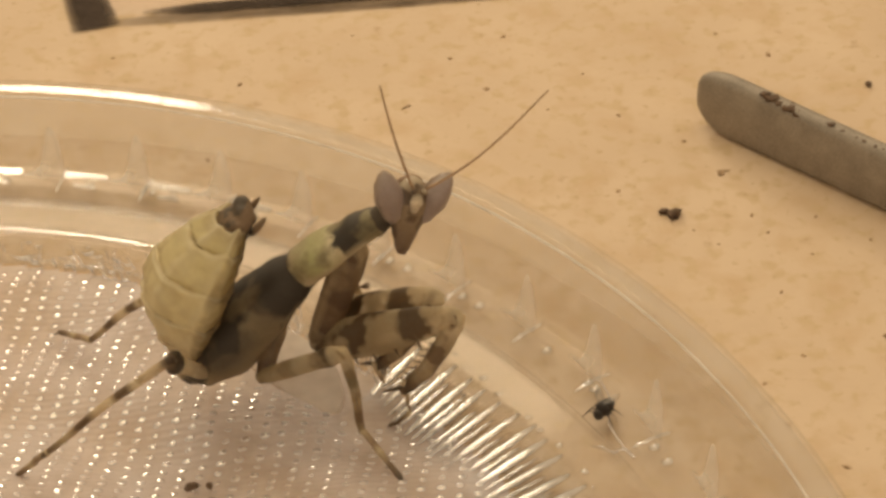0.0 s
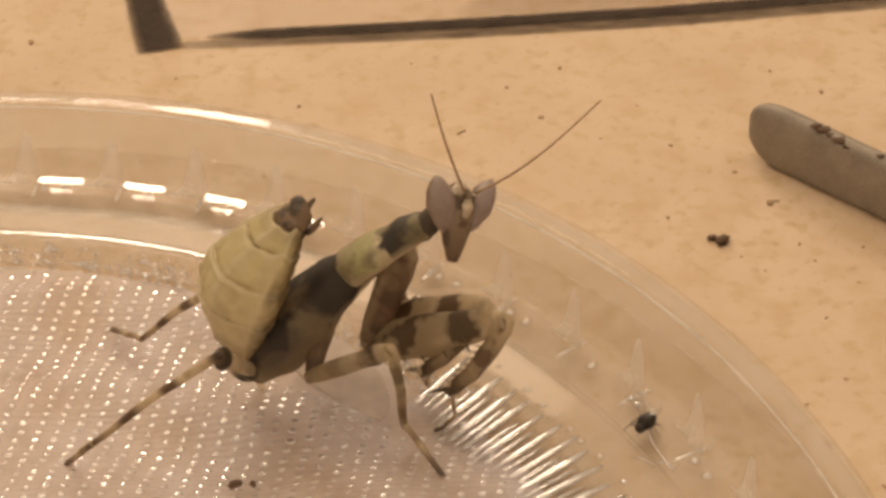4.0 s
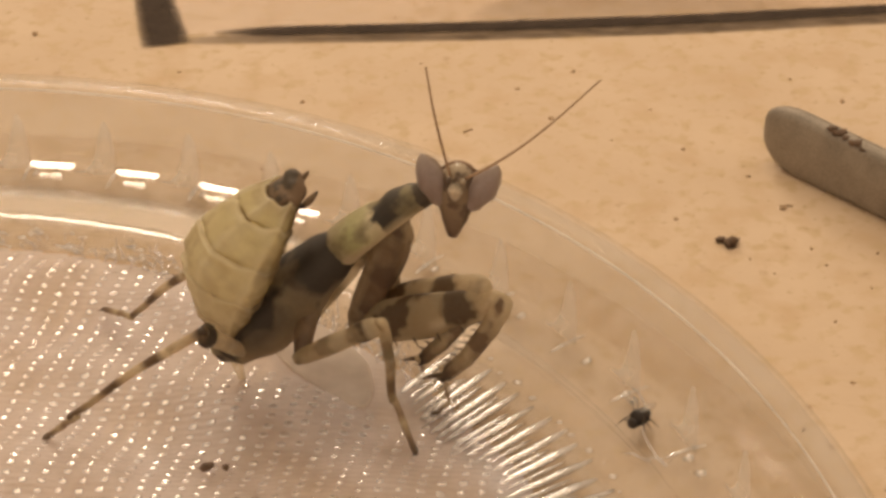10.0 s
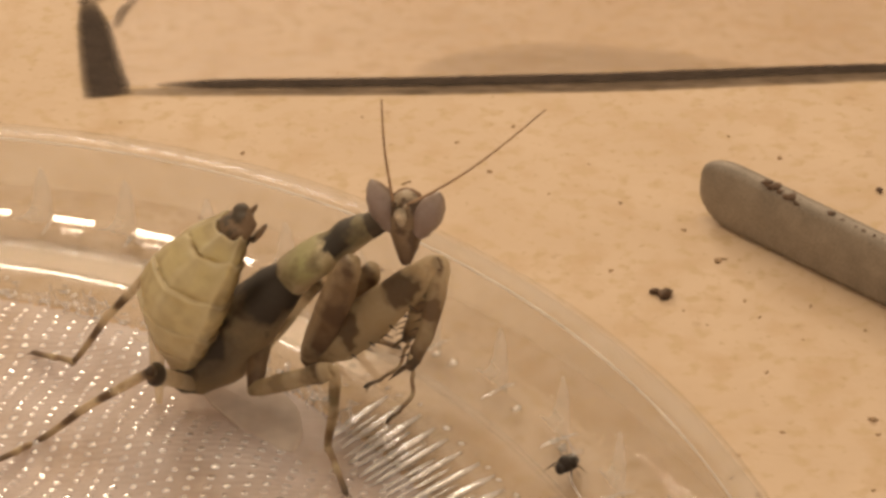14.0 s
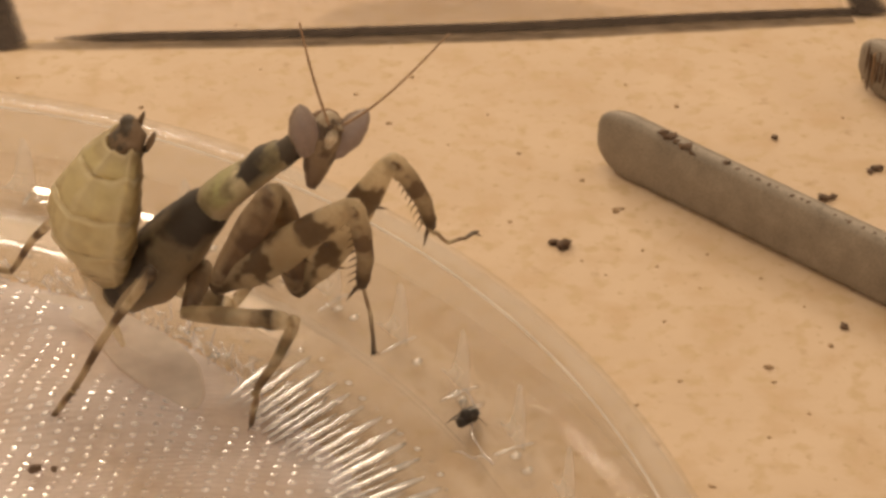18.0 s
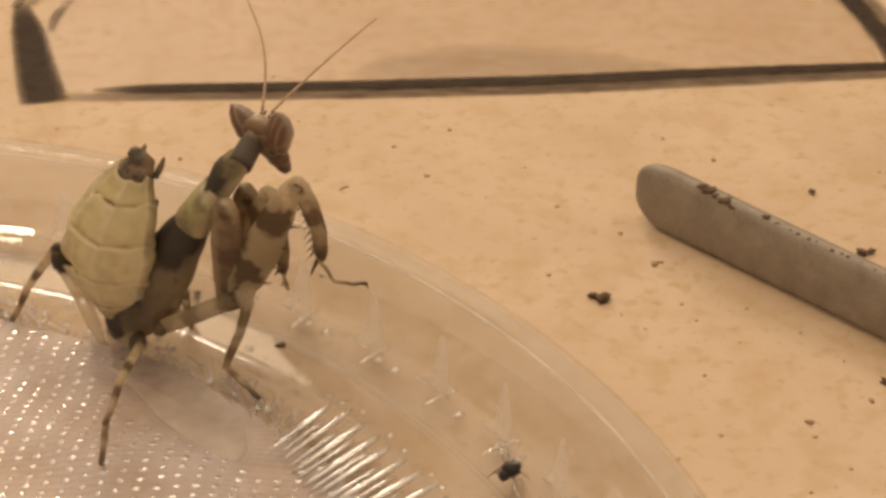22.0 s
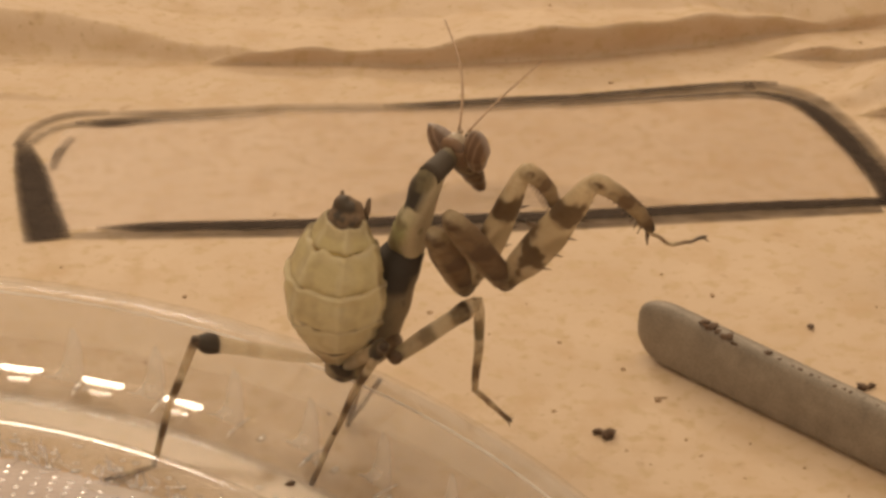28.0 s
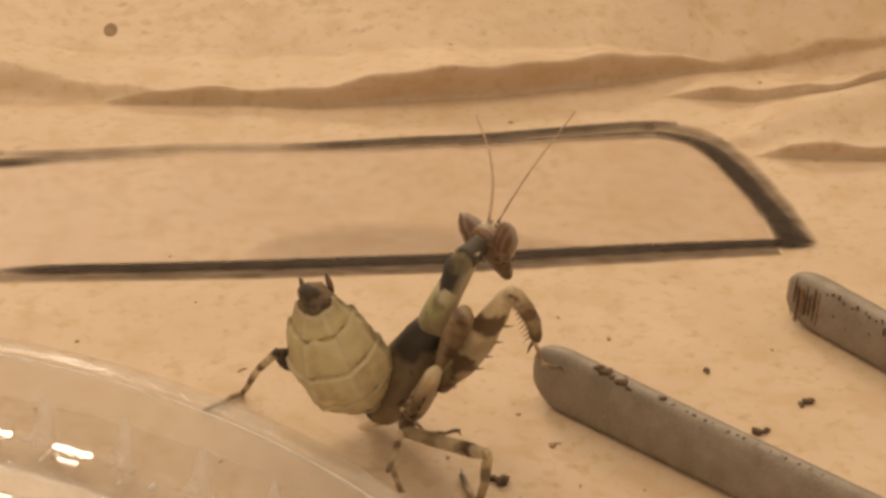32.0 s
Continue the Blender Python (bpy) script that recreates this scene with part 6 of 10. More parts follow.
    walk(limbs["neck"], [
        (0, limb(5.19, -0.52, 15.52, 7.11, -1.13, 18.25, 8.26, -1.50, 13.14)),
        (4, limb(5.15, -0.79, 15.62, 7.00, -1.38, 18.00, 8.11, -1.72, 13.09)),
        (8, limb(5.15, -0.14, 15.17, 6.98, -0.82, 16.56, 7.36, -0.81, 11.91)),
        (9, limb(5.06, -0.58, 15.88, 7.30, -1.09, 17.70, 7.43, -1.30, 12.75)),
        (12, limb(5.23, -0.53, 15.56, 7.75, -1.26, 17.63, 7.60, -1.25, 12.42)),
        (13, limb(5.32, -0.58, 15.21, 7.36, -1.20, 17.36, 8.04, -1.40, 12.40)),
        (14, limb(5.30, -0.14, 14.67, 7.83, -0.91, 16.81, 7.70, -0.86, 11.56)),
        (14.5, limb(5.28, 0.09, 15.31, 7.66, -0.60, 17.15, 7.57, -0.60, 12.10)),
        (15, limb(4.77, -1.46, 14.15, 7.51, -2.15, 16.62, 7.30, -2.22, 11.14)),
        (17.5, limb(4.92, -0.52, 14.96, 7.19, -1.06, 17.03, 7.46, -1.28, 11.97)),
        (18, limb(4.60, -1.26, 18.80, 7.04, -1.60, 21.10, 7.23, -2.04, 15.89)),
        (19, limb(4.66, -0.67, 17.96, 6.82, -1.62, 20.00, 7.17, -1.41, 14.94)),
        (20, limb(4.03, -0.47, 18.47, 5.59, 0.35, 19.86, 6.84, -1.20, 15.73)),
        (21, limb(3.92, -0.73, 18.00, 5.40, 0.35, 19.80, 7.12, -1.22, 15.66)),
        (22, limb(3.64, -0.69, 16.59, 4.44, 0.87, 17.54, 6.95, -1.05, 14.38)),
        (23, limb(3.41, 0.47, 16.90, 4.43, 2.14, 17.79, 6.55, -0.19, 14.51)),
        (24, limb(3.44, -0.70, 18.29, 4.75, 1.22, 19.32, 6.50, -1.49, 15.84)),
        (25, limb(3.74, 0.31, 20.40, 4.92, 2.22, 21.22, 6.78, -0.51, 17.93)),
        (25.5, limb(3.18, 0.81, 21.98, 4.12, 2.68, 22.41, 6.17, -0.11, 19.48)),
        (27.5, limb(2.41, -0.38, 23.22, 3.46, 1.61, 23.72, 5.38, -1.32, 20.71)),
        (28, limb(1.84, -0.90, 22.62, 3.12, 0.81, 23.13, 4.60, -2.18, 20.02)),
        (28.5, limb(2.25, -0.99, 21.72, 3.61, 0.61, 22.38, 5.00, -2.28, 19.12)),
        (29, limb(2.59, -0.85, 22.15, 3.68, 1.03, 22.29, 5.28, -2.22, 19.54)),
        (29.5, limb(1.86, -1.70, 21.79, 2.73, -0.19, 22.05, 4.67, -2.87, 19.19)),
        (30, limb(2.82, -0.25, 20.96, 3.39, 1.48, 21.08, 5.79, -1.06, 18.41)),
        (30.5, limb(1.05, -2.26, 22.28, 1.92, -0.32, 22.25, 3.83, -3.55, 19.72)),
        (31, limb(1.91, -2.37, 21.98, 2.69, -0.54, 21.94, 4.71, -3.63, 19.41)),
        (31.5, limb(2.55, -1.37, 18.03, 3.43, 0.23, 18.05, 5.26, -2.82, 15.46)),
        (32, limb(2.17, -0.52, 17.13, 3.25, 1.10, 17.38, 4.89, -1.95, 14.57))])
    walk(limbs["right_antenna"], [
        (0, limb(7.45, -2.32, 19.32, 5.86, -5.94, 29.59, 5.36, 0.98, 20.16)),
        (4, limb(7.67, -2.26, 19.19, 5.92, -6.49, 29.20, 5.56, 0.98, 20.19)),
        (8, limb(7.63, -1.66, 17.81, 5.95, -6.31, 27.63, 5.49, 1.53, 18.95)),
        (9, limb(7.42, -2.46, 18.59, 6.01, -6.75, 28.62, 5.29, 0.75, 19.67)),
        (12, limb(6.72, -2.30, 18.37, 6.42, -7.30, 28.16, 4.56, 0.73, 19.84)),
        (13, limb(7.23, -2.62, 18.16, 6.25, -7.40, 28.02, 5.08, 0.49, 19.45)),
        (14, limb(6.89, -2.01, 17.57, 6.62, -6.99, 27.38, 4.73, 1.02, 19.05)),
        (14.5, limb(6.85, -1.82, 17.88, 6.43, -6.74, 27.70, 4.69, 1.23, 19.31)),
        (15, limb(6.62, -3.25, 17.42, 6.31, -8.29, 27.19, 4.46, -0.24, 18.90)),
        (17.5, limb(7.80, -2.06, 18.17, 7.00, -8.17, 27.28, 5.63, 0.81, 19.90)),
        (18, limb(7.48, -2.94, 21.92, 6.25, -8.11, 31.55, 5.34, 0.15, 23.31)),
        (19, limb(7.07, -1.57, 21.61, 7.42, -7.59, 30.81, 4.90, 1.21, 23.51)),
        (19.5, limb(6.82, -0.52, 21.38, 9.26, 3.53, 31.31, 4.29, 2.51, 20.76)),
        (20, limb(6.58, 0.52, 21.14, 8.96, 11.09, 23.09, 3.41, 1.64, 18.96)),
        (21, limb(6.38, 0.53, 21.10, 8.56, 11.15, 22.91, 3.19, 1.55, 18.91)),
        (22, limb(5.34, 1.59, 18.70, 11.84, 10.08, 21.29, 2.83, 4.08, 16.85)),
        (23, limb(5.40, 2.88, 18.88, 10.72, 12.31, 20.83, 2.56, 4.89, 16.90)),
        (24, limb(5.69, 1.93, 20.45, 10.02, 12.03, 20.75, 2.55, 3.33, 18.40)),
        (25, limb(5.89, 2.88, 22.35, 10.32, 12.95, 22.52, 2.76, 4.29, 20.30)),
        (25.5, limb(5.07, 3.35, 23.56, 9.16, 13.57, 23.56, 1.88, 4.63, 21.51)),
        (27.5, limb(4.39, 2.27, 24.88, 9.25, 12.14, 24.99, 1.34, 3.88, 22.85)),
        (28, limb(4.03, 1.44, 24.33, 9.33, 11.05, 25.05, 1.04, 3.17, 22.31)),
        (28.5, limb(4.53, 1.32, 23.52, 9.71, 11.02, 23.89, 1.46, 2.88, 21.49)),
        (29, limb(4.60, 1.73, 23.44, 9.40, 11.60, 24.23, 1.47, 3.17, 21.40)),
        (29.5, limb(3.64, 0.47, 23.23, 8.53, 10.32, 23.54, 0.52, 1.93, 21.20)),
        (30, limb(4.35, 2.12, 22.23, 9.82, 11.58, 23.47, 1.36, 3.85, 20.21)),
        (30.5, limb(2.85, 0.33, 23.42, 8.58, 9.57, 25.08, 0.03, 2.36, 21.43)),
        (31, limb(3.55, 0.07, 23.18, 10.30, 8.41, 25.62, 1.32, 2.88, 21.40)),
        (31.5, limb(4.36, 0.81, 19.26, 11.89, 7.90, 23.00, 2.26, 3.76, 17.55)),
        (32, limb(4.21, 1.68, 18.55, 10.08, 9.60, 23.43, 1.57, 3.97, 16.60))])
    walk(limbs["right_fore_coxa"], [
        (0, limb(3.53, -0.66, 13.27, 0.97, -1.02, 6.14, -0.24, -0.57, 14.62)),
        (4, limb(3.72, -0.42, 13.32, 1.28, -0.76, 6.16, -0.07, -0.33, 14.60)),
        (8, limb(3.88, -0.96, 13.11, 1.39, -0.93, 5.96, 0.11, -0.87, 14.43)),
        (9, limb(3.83, -0.21, 13.48, 1.15, -0.82, 6.43, 0.09, -0.12, 14.89)),
        (12, limb(3.88, -0.66, 13.37, 0.99, -1.07, 6.41, 0.19, -0.56, 14.90)),
        (13, limb(3.83, -2.42, 13.66, 0.78, -2.27, 6.69, 0.16, -2.32, 15.26)),
        (14, limb(4.24, -2.82, 13.45, 1.60, -2.85, 6.36, 0.50, -2.71, 14.85)),
        (14.5, limb(4.32, -1.97, 13.85, 3.38, -3.51, 6.42, 0.35, -1.96, 14.35)),
        (15, limb(4.37, -3.93, 13.75, 3.99, -5.81, 6.27, 0.38, -3.98, 13.97)),
        (17.5, limb(4.44, -2.63, 13.50, 1.60, -3.81, 6.49, 0.73, -2.42, 14.97)),
        (18, limb(3.97, -3.41, 17.28, 0.62, -3.17, 10.46, 0.39, -3.18, 19.05)),
        (19, limb(3.95, -1.97, 15.82, 1.82, -2.25, 8.54, 0.11, -1.75, 16.93)),
        (20, limb(3.43, -0.96, 15.82, 1.77, -1.59, 8.46, -0.48, -0.74, 16.68)),
        (21, limb(3.67, -3.10, 16.87, 2.38, -1.63, 9.50, -0.26, -2.88, 17.60)),
        (22, limb(2.69, -3.34, 14.40, 2.55, -2.95, 6.88, -1.29, -3.04, 14.49)),
        (23, limb(4.13, -2.32, 15.60, 4.01, -2.45, 8.04, 0.14, -2.02, 15.66)),
        (24, limb(4.06, -3.00, 16.15, 8.00, -1.77, 9.81, 0.64, -2.53, 14.12)),
        (25, limb(3.34, -2.45, 18.33, 4.43, -2.11, 10.89, -0.61, -2.15, 17.76)),
        (25.5, limb(2.72, -1.51, 19.44, 2.99, -1.87, 11.89, -1.26, -1.21, 19.29)),
        (27.5, limb(2.79, -3.54, 21.25, 3.48, -2.71, 13.85, -1.18, -3.24, 20.91)),
        (28, limb(2.96, -3.71, 20.43, 6.79, -1.48, 14.36, -0.48, -3.04, 18.51)),
        (28.5, limb(1.92, -1.94, 17.94, 3.83, -1.67, 10.48, -1.93, -1.45, 16.96)),
        (29, limb(2.27, -2.55, 18.80, 5.53, -2.22, 11.95, -1.32, -2.03, 17.12)),
        (29.5, limb(1.54, -2.89, 18.51, 3.65, -1.94, 11.24, -2.30, -2.43, 17.46)),
        (29.75, limb(1.81, -2.25, 18.35, 2.79, -5.20, 11.41, -2.09, -1.75, 17.59)),
        (30, limb(2.08, -1.61, 18.20, 1.65, -7.60, 13.56, -1.83, -0.92, 17.67)),
        (30.25, limb(1.58, -2.63, 18.81, 3.98, -5.14, 12.06, -2.18, -2.57, 17.45)),
        (30.5, limb(1.08, -3.65, 19.42, 5.28, -1.61, 13.45, -2.19, -3.63, 17.13)),
        (31, limb(1.17, -4.90, 20.02, 0.52, -6.78, 12.85, -2.81, -4.90, 20.38)),
        (31.5, limb(2.07, -1.41, 14.15, 0.47, -3.33, 6.61, -1.85, -1.29, 14.95)),
        (32, limb(1.75, -3.82, 14.25, 0.71, -1.59, 7.20, -2.20, -3.70, 14.87))])
    walk(limbs["right_fore_femur"], [
        (0, limb(0.97, -1.02, 6.14, 9.82, -4.24, 10.55, 2.16, -2.55, 2.64)),
        (4, limb(1.28, -0.76, 6.16, 10.15, -4.14, 10.44, 2.39, -2.30, 2.64)),
        (8, limb(1.39, -0.93, 5.96, 10.15, -4.44, 10.34, 2.66, -2.21, 2.39)),
        (9, limb(1.15, -0.82, 6.43, 10.30, -3.95, 10.29, 2.20, -2.20, 2.82)),
        (12, limb(0.99, -1.07, 6.41, 10.25, -3.86, 10.33, 2.13, -2.36, 2.80)),
        (13, limb(0.78, -2.27, 6.69, 9.96, -4.28, 11.10, 2.28, -3.23, 3.11)),
        (14, limb(1.60, -2.85, 6.36, 9.73, -1.23, 12.77, 4.08, -4.25, 3.56)),
        (14.5, limb(3.38, -3.51, 6.42, 9.12, -3.91, 15.05, 6.60, -2.37, 4.34)),
        (15, limb(3.99, -5.81, 6.27, 10.45, -5.94, 14.34, 6.89, -4.31, 3.96)),
        (17.5, limb(1.60, -3.81, 6.49, 10.98, -4.73, 10.75, 3.27, -3.46, 2.88)),
        (18, limb(0.62, -3.17, 10.46, 8.89, -3.73, 16.75, 3.03, -2.30, 7.38)),
        (19, limb(1.82, -2.25, 8.54, 8.03, -3.13, 16.84, 4.98, -1.28, 6.28)),
        (20, limb(1.77, -1.59, 8.46, 7.62, -2.47, 17.02, 5.03, -1.99, 6.18)),
        (21, limb(2.38, -1.63, 9.50, 6.94, -3.85, 18.55, 5.81, -2.42, 7.59)),
        (22, limb(2.55, -2.95, 6.88, 7.23, -3.17, 16.25, 5.94, -1.61, 5.22)),
        (23, limb(4.01, -2.45, 8.04, 7.63, -3.89, 17.71, 7.33, -0.43, 7.10)),
        (24, limb(8.00, -1.77, 9.81, 15.46, -3.93, 16.76, 10.74, -0.21, 7.35)),
        (25, limb(4.43, -2.11, 10.89, 10.13, -2.30, 19.70, 7.39, -0.18, 9.02)),
        (25.5, limb(2.99, -1.87, 11.89, 8.60, -2.16, 20.69, 6.17, -0.47, 9.91)),
        (27.5, limb(3.48, -2.71, 13.85, 6.12, -3.47, 24.01, 6.68, -0.41, 13.19)),
        (28, limb(6.79, -1.48, 14.36, 12.38, -3.01, 23.10, 10.06, -0.13, 12.50)),
        (28.5, limb(3.83, -1.67, 10.48, 11.82, -6.59, 14.69, 5.88, -1.27, 7.06)),
        (29, limb(5.53, -2.22, 11.95, 12.59, -5.74, 18.73, 8.42, -0.32, 9.93)),
        (29.5, limb(3.65, -1.94, 11.24, 10.62, -8.25, 15.59, 6.47, -0.48, 8.82)),
        (29.75, limb(2.65, -4.77, 12.40, 12.95, -4.95, 13.34, 3.01, -3.48, 8.63)),
        (30, limb(1.65, -7.60, 13.56, 9.61, -3.01, 8.85, -0.16, -8.08, 10.02)),
        (30.25, limb(3.47, -4.61, 13.50, 13.63, -4.67, 15.42, 4.19, -3.60, 9.70)),
        (30.5, limb(5.28, -1.61, 13.45, 11.15, -7.49, 19.65, 8.50, -0.75, 11.22)),
        (30.75, limb(2.90, -4.20, 13.15, 13.11, -4.37, 14.63, 3.47, -2.97, 9.38)),
        (31, limb(0.52, -6.78, 12.85, 8.14, -2.16, 7.75, -1.65, -6.91, 9.49)),
        (31.25, limb(0.49, -5.05, 9.73, 10.58, -6.91, 9.22, 0.32, -4.92, 5.73)),
        (31.5, limb(0.47, -3.33, 6.61, 6.42, -10.38, 11.09, 2.07, -4.23, 3.06)),
        (31.75, limb(0.59, -2.46, 6.90, 6.62, -7.21, 13.92, 3.67, -2.30, 4.36)),
        (32, limb(0.71, -1.59, 7.20, 4.88, -4.44, 16.44, 4.21, 0.00, 6.11))])
    walk(limbs["right_fore_tibia"], [
        (0, limb(9.82, -4.24, 10.55, 6.32, -4.12, 4.50, 6.83, -2.27, 12.32)),
        (4, limb(10.15, -4.14, 10.44, 6.46, -3.88, 4.53, 7.26, -2.13, 12.34)),
        (8, limb(10.15, -4.44, 10.34, 6.75, -3.89, 4.26, 7.12, -2.61, 12.20)),
        (9, limb(10.30, -3.95, 10.29, 6.43, -3.68, 4.48, 7.37, -2.13, 12.32)),
        (12, limb(10.25, -3.86, 10.33, 6.53, -3.73, 4.47, 7.20, -2.18, 12.31)),
        (13, limb(9.96, -4.28, 11.10, 6.22, -4.07, 5.16, 6.76, -3.05, 13.16)),
        (14, limb(9.73, -1.23, 12.77, 7.89, -3.56, 6.41, 5.89, -0.46, 13.59)),
        (14.5, limb(9.12, -3.91, 15.05, 10.33, -2.31, 8.35, 5.28, -4.62, 14.19)),
        (15, limb(10.45, -5.94, 14.34, 12.14, -3.72, 7.91, 6.74, -6.76, 13.08)),
        (17.5, limb(10.98, -4.73, 10.75, 10.99, -3.92, 3.78, 6.98, -4.55, 10.77)),
        (18, limb(8.89, -3.73, 16.75, 9.30, -2.25, 9.93, 4.91, -4.03, 16.45)),
        (19, limb(8.03, -3.13, 16.84, 8.99, -1.51, 10.11, 4.11, -3.57, 16.18)),
        (20, limb(7.62, -2.47, 17.02, 6.77, -2.27, 10.09, 3.68, -1.96, 17.52)),
        (21, limb(6.94, -3.85, 18.55, 7.47, -3.30, 11.58, 3.10, -2.73, 18.35)),
        (22, limb(7.23, -3.17, 16.25, 8.59, -1.58, 9.65, 3.49, -4.15, 15.24)),
        (23, limb(7.63, -3.89, 17.71, 9.85, -0.78, 11.91, 4.26, -4.98, 15.84)),
        (24, limb(15.46, -3.93, 16.76, 18.70, -0.91, 11.37, 11.96, -3.56, 14.86)),
        (25, limb(10.13, -2.30, 19.70, 11.83, 0.41, 13.55, 6.59, -3.44, 18.22)),
        (25.5, limb(8.60, -2.16, 20.69, 9.99, -0.28, 14.13, 4.84, -3.05, 19.64)),
        (27.5, limb(6.12, -3.47, 24.01, 9.50, 0.01, 19.11, 3.40, -4.62, 21.31)),
        (28, limb(12.38, -3.01, 23.10, 16.45, -0.46, 18.11, 9.26, -2.92, 20.60)),
        (28.5, limb(11.82, -6.59, 14.69, 13.18, -4.69, 8.01, 8.18, -4.95, 14.42)),
        (29, limb(12.59, -5.74, 18.73, 16.45, -1.99, 14.29, 9.31, -4.84, 16.63)),
        (29.5, limb(10.62, -8.25, 15.59, 13.63, -4.38, 10.59, 7.12, -6.46, 14.85)),
        (30, limb(9.61, -3.01, 8.85, 10.70, -1.63, 2.15, 6.09, -4.67, 7.94)),
        (30.5, limb(11.15, -7.49, 19.65, 14.33, -4.35, 14.29, 7.67, -5.86, 18.54)),
        (31, limb(8.14, -2.16, 7.75, 8.91, -0.21, 1.20, 4.49, -3.56, 6.90)),
        (31.25, limb(7.28, -6.27, 9.42, 7.77, -4.68, 2.65, 3.36, -5.46, 9.32)),
        (31.5, limb(6.42, -10.38, 11.09, 6.44, -8.95, 4.17, 3.60, -7.60, 11.66)),
        (31.75, limb(5.65, -7.41, 13.77, 7.09, -5.30, 7.28, 1.88, -6.15, 13.34)),
        (32, limb(4.88, -4.44, 16.44, 7.09, -1.21, 10.80, 1.26, -4.83, 14.80))])
    walk(limbs["right_fore_tarsus"], [
        (0, limb(6.32, -4.12, 4.50, 5.26, -3.16, 0.38, 9.83, -5.60, 3.25)),
        (4, limb(6.46, -3.88, 4.53, 5.44, -3.20, 0.37, 10.14, -4.99, 3.44)),
        (8, limb(6.75, -3.89, 4.26, 5.01, -3.15, 0.36, 10.27, -4.71, 2.53)),
        (9, limb(6.43, -3.68, 4.48, 5.45, -2.40, 0.42, 9.69, -5.54, 3.10)),
        (12, limb(6.53, -3.73, 4.47, 5.71, -3.03, 0.34, 10.20, -5.02, 3.52)),
        (13, limb(6.22, -4.07, 5.16, 5.41, -4.85, 0.83, 9.85, -2.68, 4.23)),
        (14, limb(7.89, -3.56, 6.41, 6.44, -3.87, 2.25, 11.64, -3.13, 5.07)),
        (14.25, limb(9.11, -2.93, 7.38, 8.21, -4.40, 3.20, 12.18, -0.80, 5.97)),
        (14.5, limb(10.33, -2.31, 8.35, 10.52, -4.49, 4.28, 11.96, 0.94, 6.68)),
        (15, limb(12.14, -3.72, 7.91, 13.91, -4.76, 3.25, 10.50, -0.34, 6.53)),
        (17.5, limb(10.99, -3.92, 3.78, 12.50, -6.39, 0.34, 10.75, -0.73, 1.39)),
        (18, limb(9.30, -2.25, 9.93, 10.13, -4.09, 5.98, 9.97, 1.37, 8.38)),
        (19, limb(8.99, -1.51, 10.11, 8.37, -3.06, 6.01, 11.88, 0.90, 8.76)),
        (20, limb(6.77, -2.27, 10.09, 6.93, -2.06, 5.73, 10.67, -3.14, 10.19)),
        (21, limb(7.47, -3.30, 11.58, 8.14, -2.35, 7.34, 9.08, -6.92, 11.02)),
        (21.5, limb(8.03, -2.44, 10.61, 9.75, -0.85, 6.98, 7.43, -5.95, 8.80)),
        (22, limb(8.59, -1.58, 9.65, 11.40, -0.29, 6.74, 6.44, -3.36, 6.79)),
        (23, limb(9.85, -0.78, 11.91, 12.88, 0.24, 9.08, 7.53, -2.13, 8.94)),
        (24, limb(18.70, -0.91, 11.37, 22.42, -2.12, 9.26, 17.03, 0.06, 7.87)),
        (25, limb(11.83, 0.41, 13.55, 14.21, 0.55, 10.08, 8.56, 0.04, 11.29)),
        (25.5, limb(9.99, -0.28, 14.13, 12.40, -0.09, 10.54, 6.71, -0.76, 11.89)),
        (27.5, limb(9.50, 0.01, 19.11, 13.15, 0.70, 17.46, 7.95, -0.52, 15.46)),
        (28, limb(16.45, -0.46, 18.11, 20.25, 0.77, 16.80, 15.38, -1.18, 14.33)),
        (28.25, limb(14.82, -2.58, 13.06, 18.31, -2.88, 10.30, 12.50, -1.47, 10.00)),
        (28.5, limb(13.18, -4.69, 8.01, 15.09, -5.70, 3.81, 11.08, -1.72, 6.34)),
        (28.75, limb(14.82, -3.34, 11.15, 18.20, -5.61, 9.13, 13.91, -1.60, 7.67)),
        (29, limb(16.45, -1.99, 14.29, 20.07, -4.33, 15.07, 17.33, -1.93, 10.39)),
        (29.5, limb(13.63, -4.38, 10.59, 17.55, -4.39, 12.98, 15.72, -4.38, 7.18)),
        (29.75, limb(12.17, -3.01, 6.37, 15.87, -5.69, 6.84, 13.13, -2.34, 2.55)),
        (30, limb(10.70, -1.63, 2.15, 12.36, -5.51, 0.29, 11.02, 0.20, -1.39)),
        (30.25, limb(12.51, -2.99, 8.22, 16.49, -4.43, 6.87, 11.48, -2.30, 4.42)),
        (30.5, limb(14.33, -4.35, 14.29, 17.90, -2.55, 12.79, 13.32, -5.45, 10.57)),
        (30.67, limb(12.52, -2.97, 9.92, 16.70, -3.86, 8.97, 11.63, -3.00, 6.03)),
        (30.83, limb(10.72, -1.59, 5.56, 13.53, -5.02, 4.86, 10.61, -0.87, 1.63)),
        (31, limb(8.91, -0.21, 1.20, 8.98, -4.71, 0.28, 9.89, 0.58, -2.60)),
        (31.17, limb(8.09, -3.12, 2.19, 10.91, -6.36, 0.95, 6.53, -3.06, -1.50)),
        (31.33, limb(7.26, -6.03, 3.18, 10.59, -6.75, 0.46, 4.84, -8.12, 0.78)),
        (31.5, limb(6.44, -8.95, 4.17, 7.69, -8.08, 0.22, 5.59, -12.70, 3.08)),
        (32, limb(7.09, -1.21, 10.80, 9.10, 0.34, 7.49, 5.50, -4.06, 8.49))])
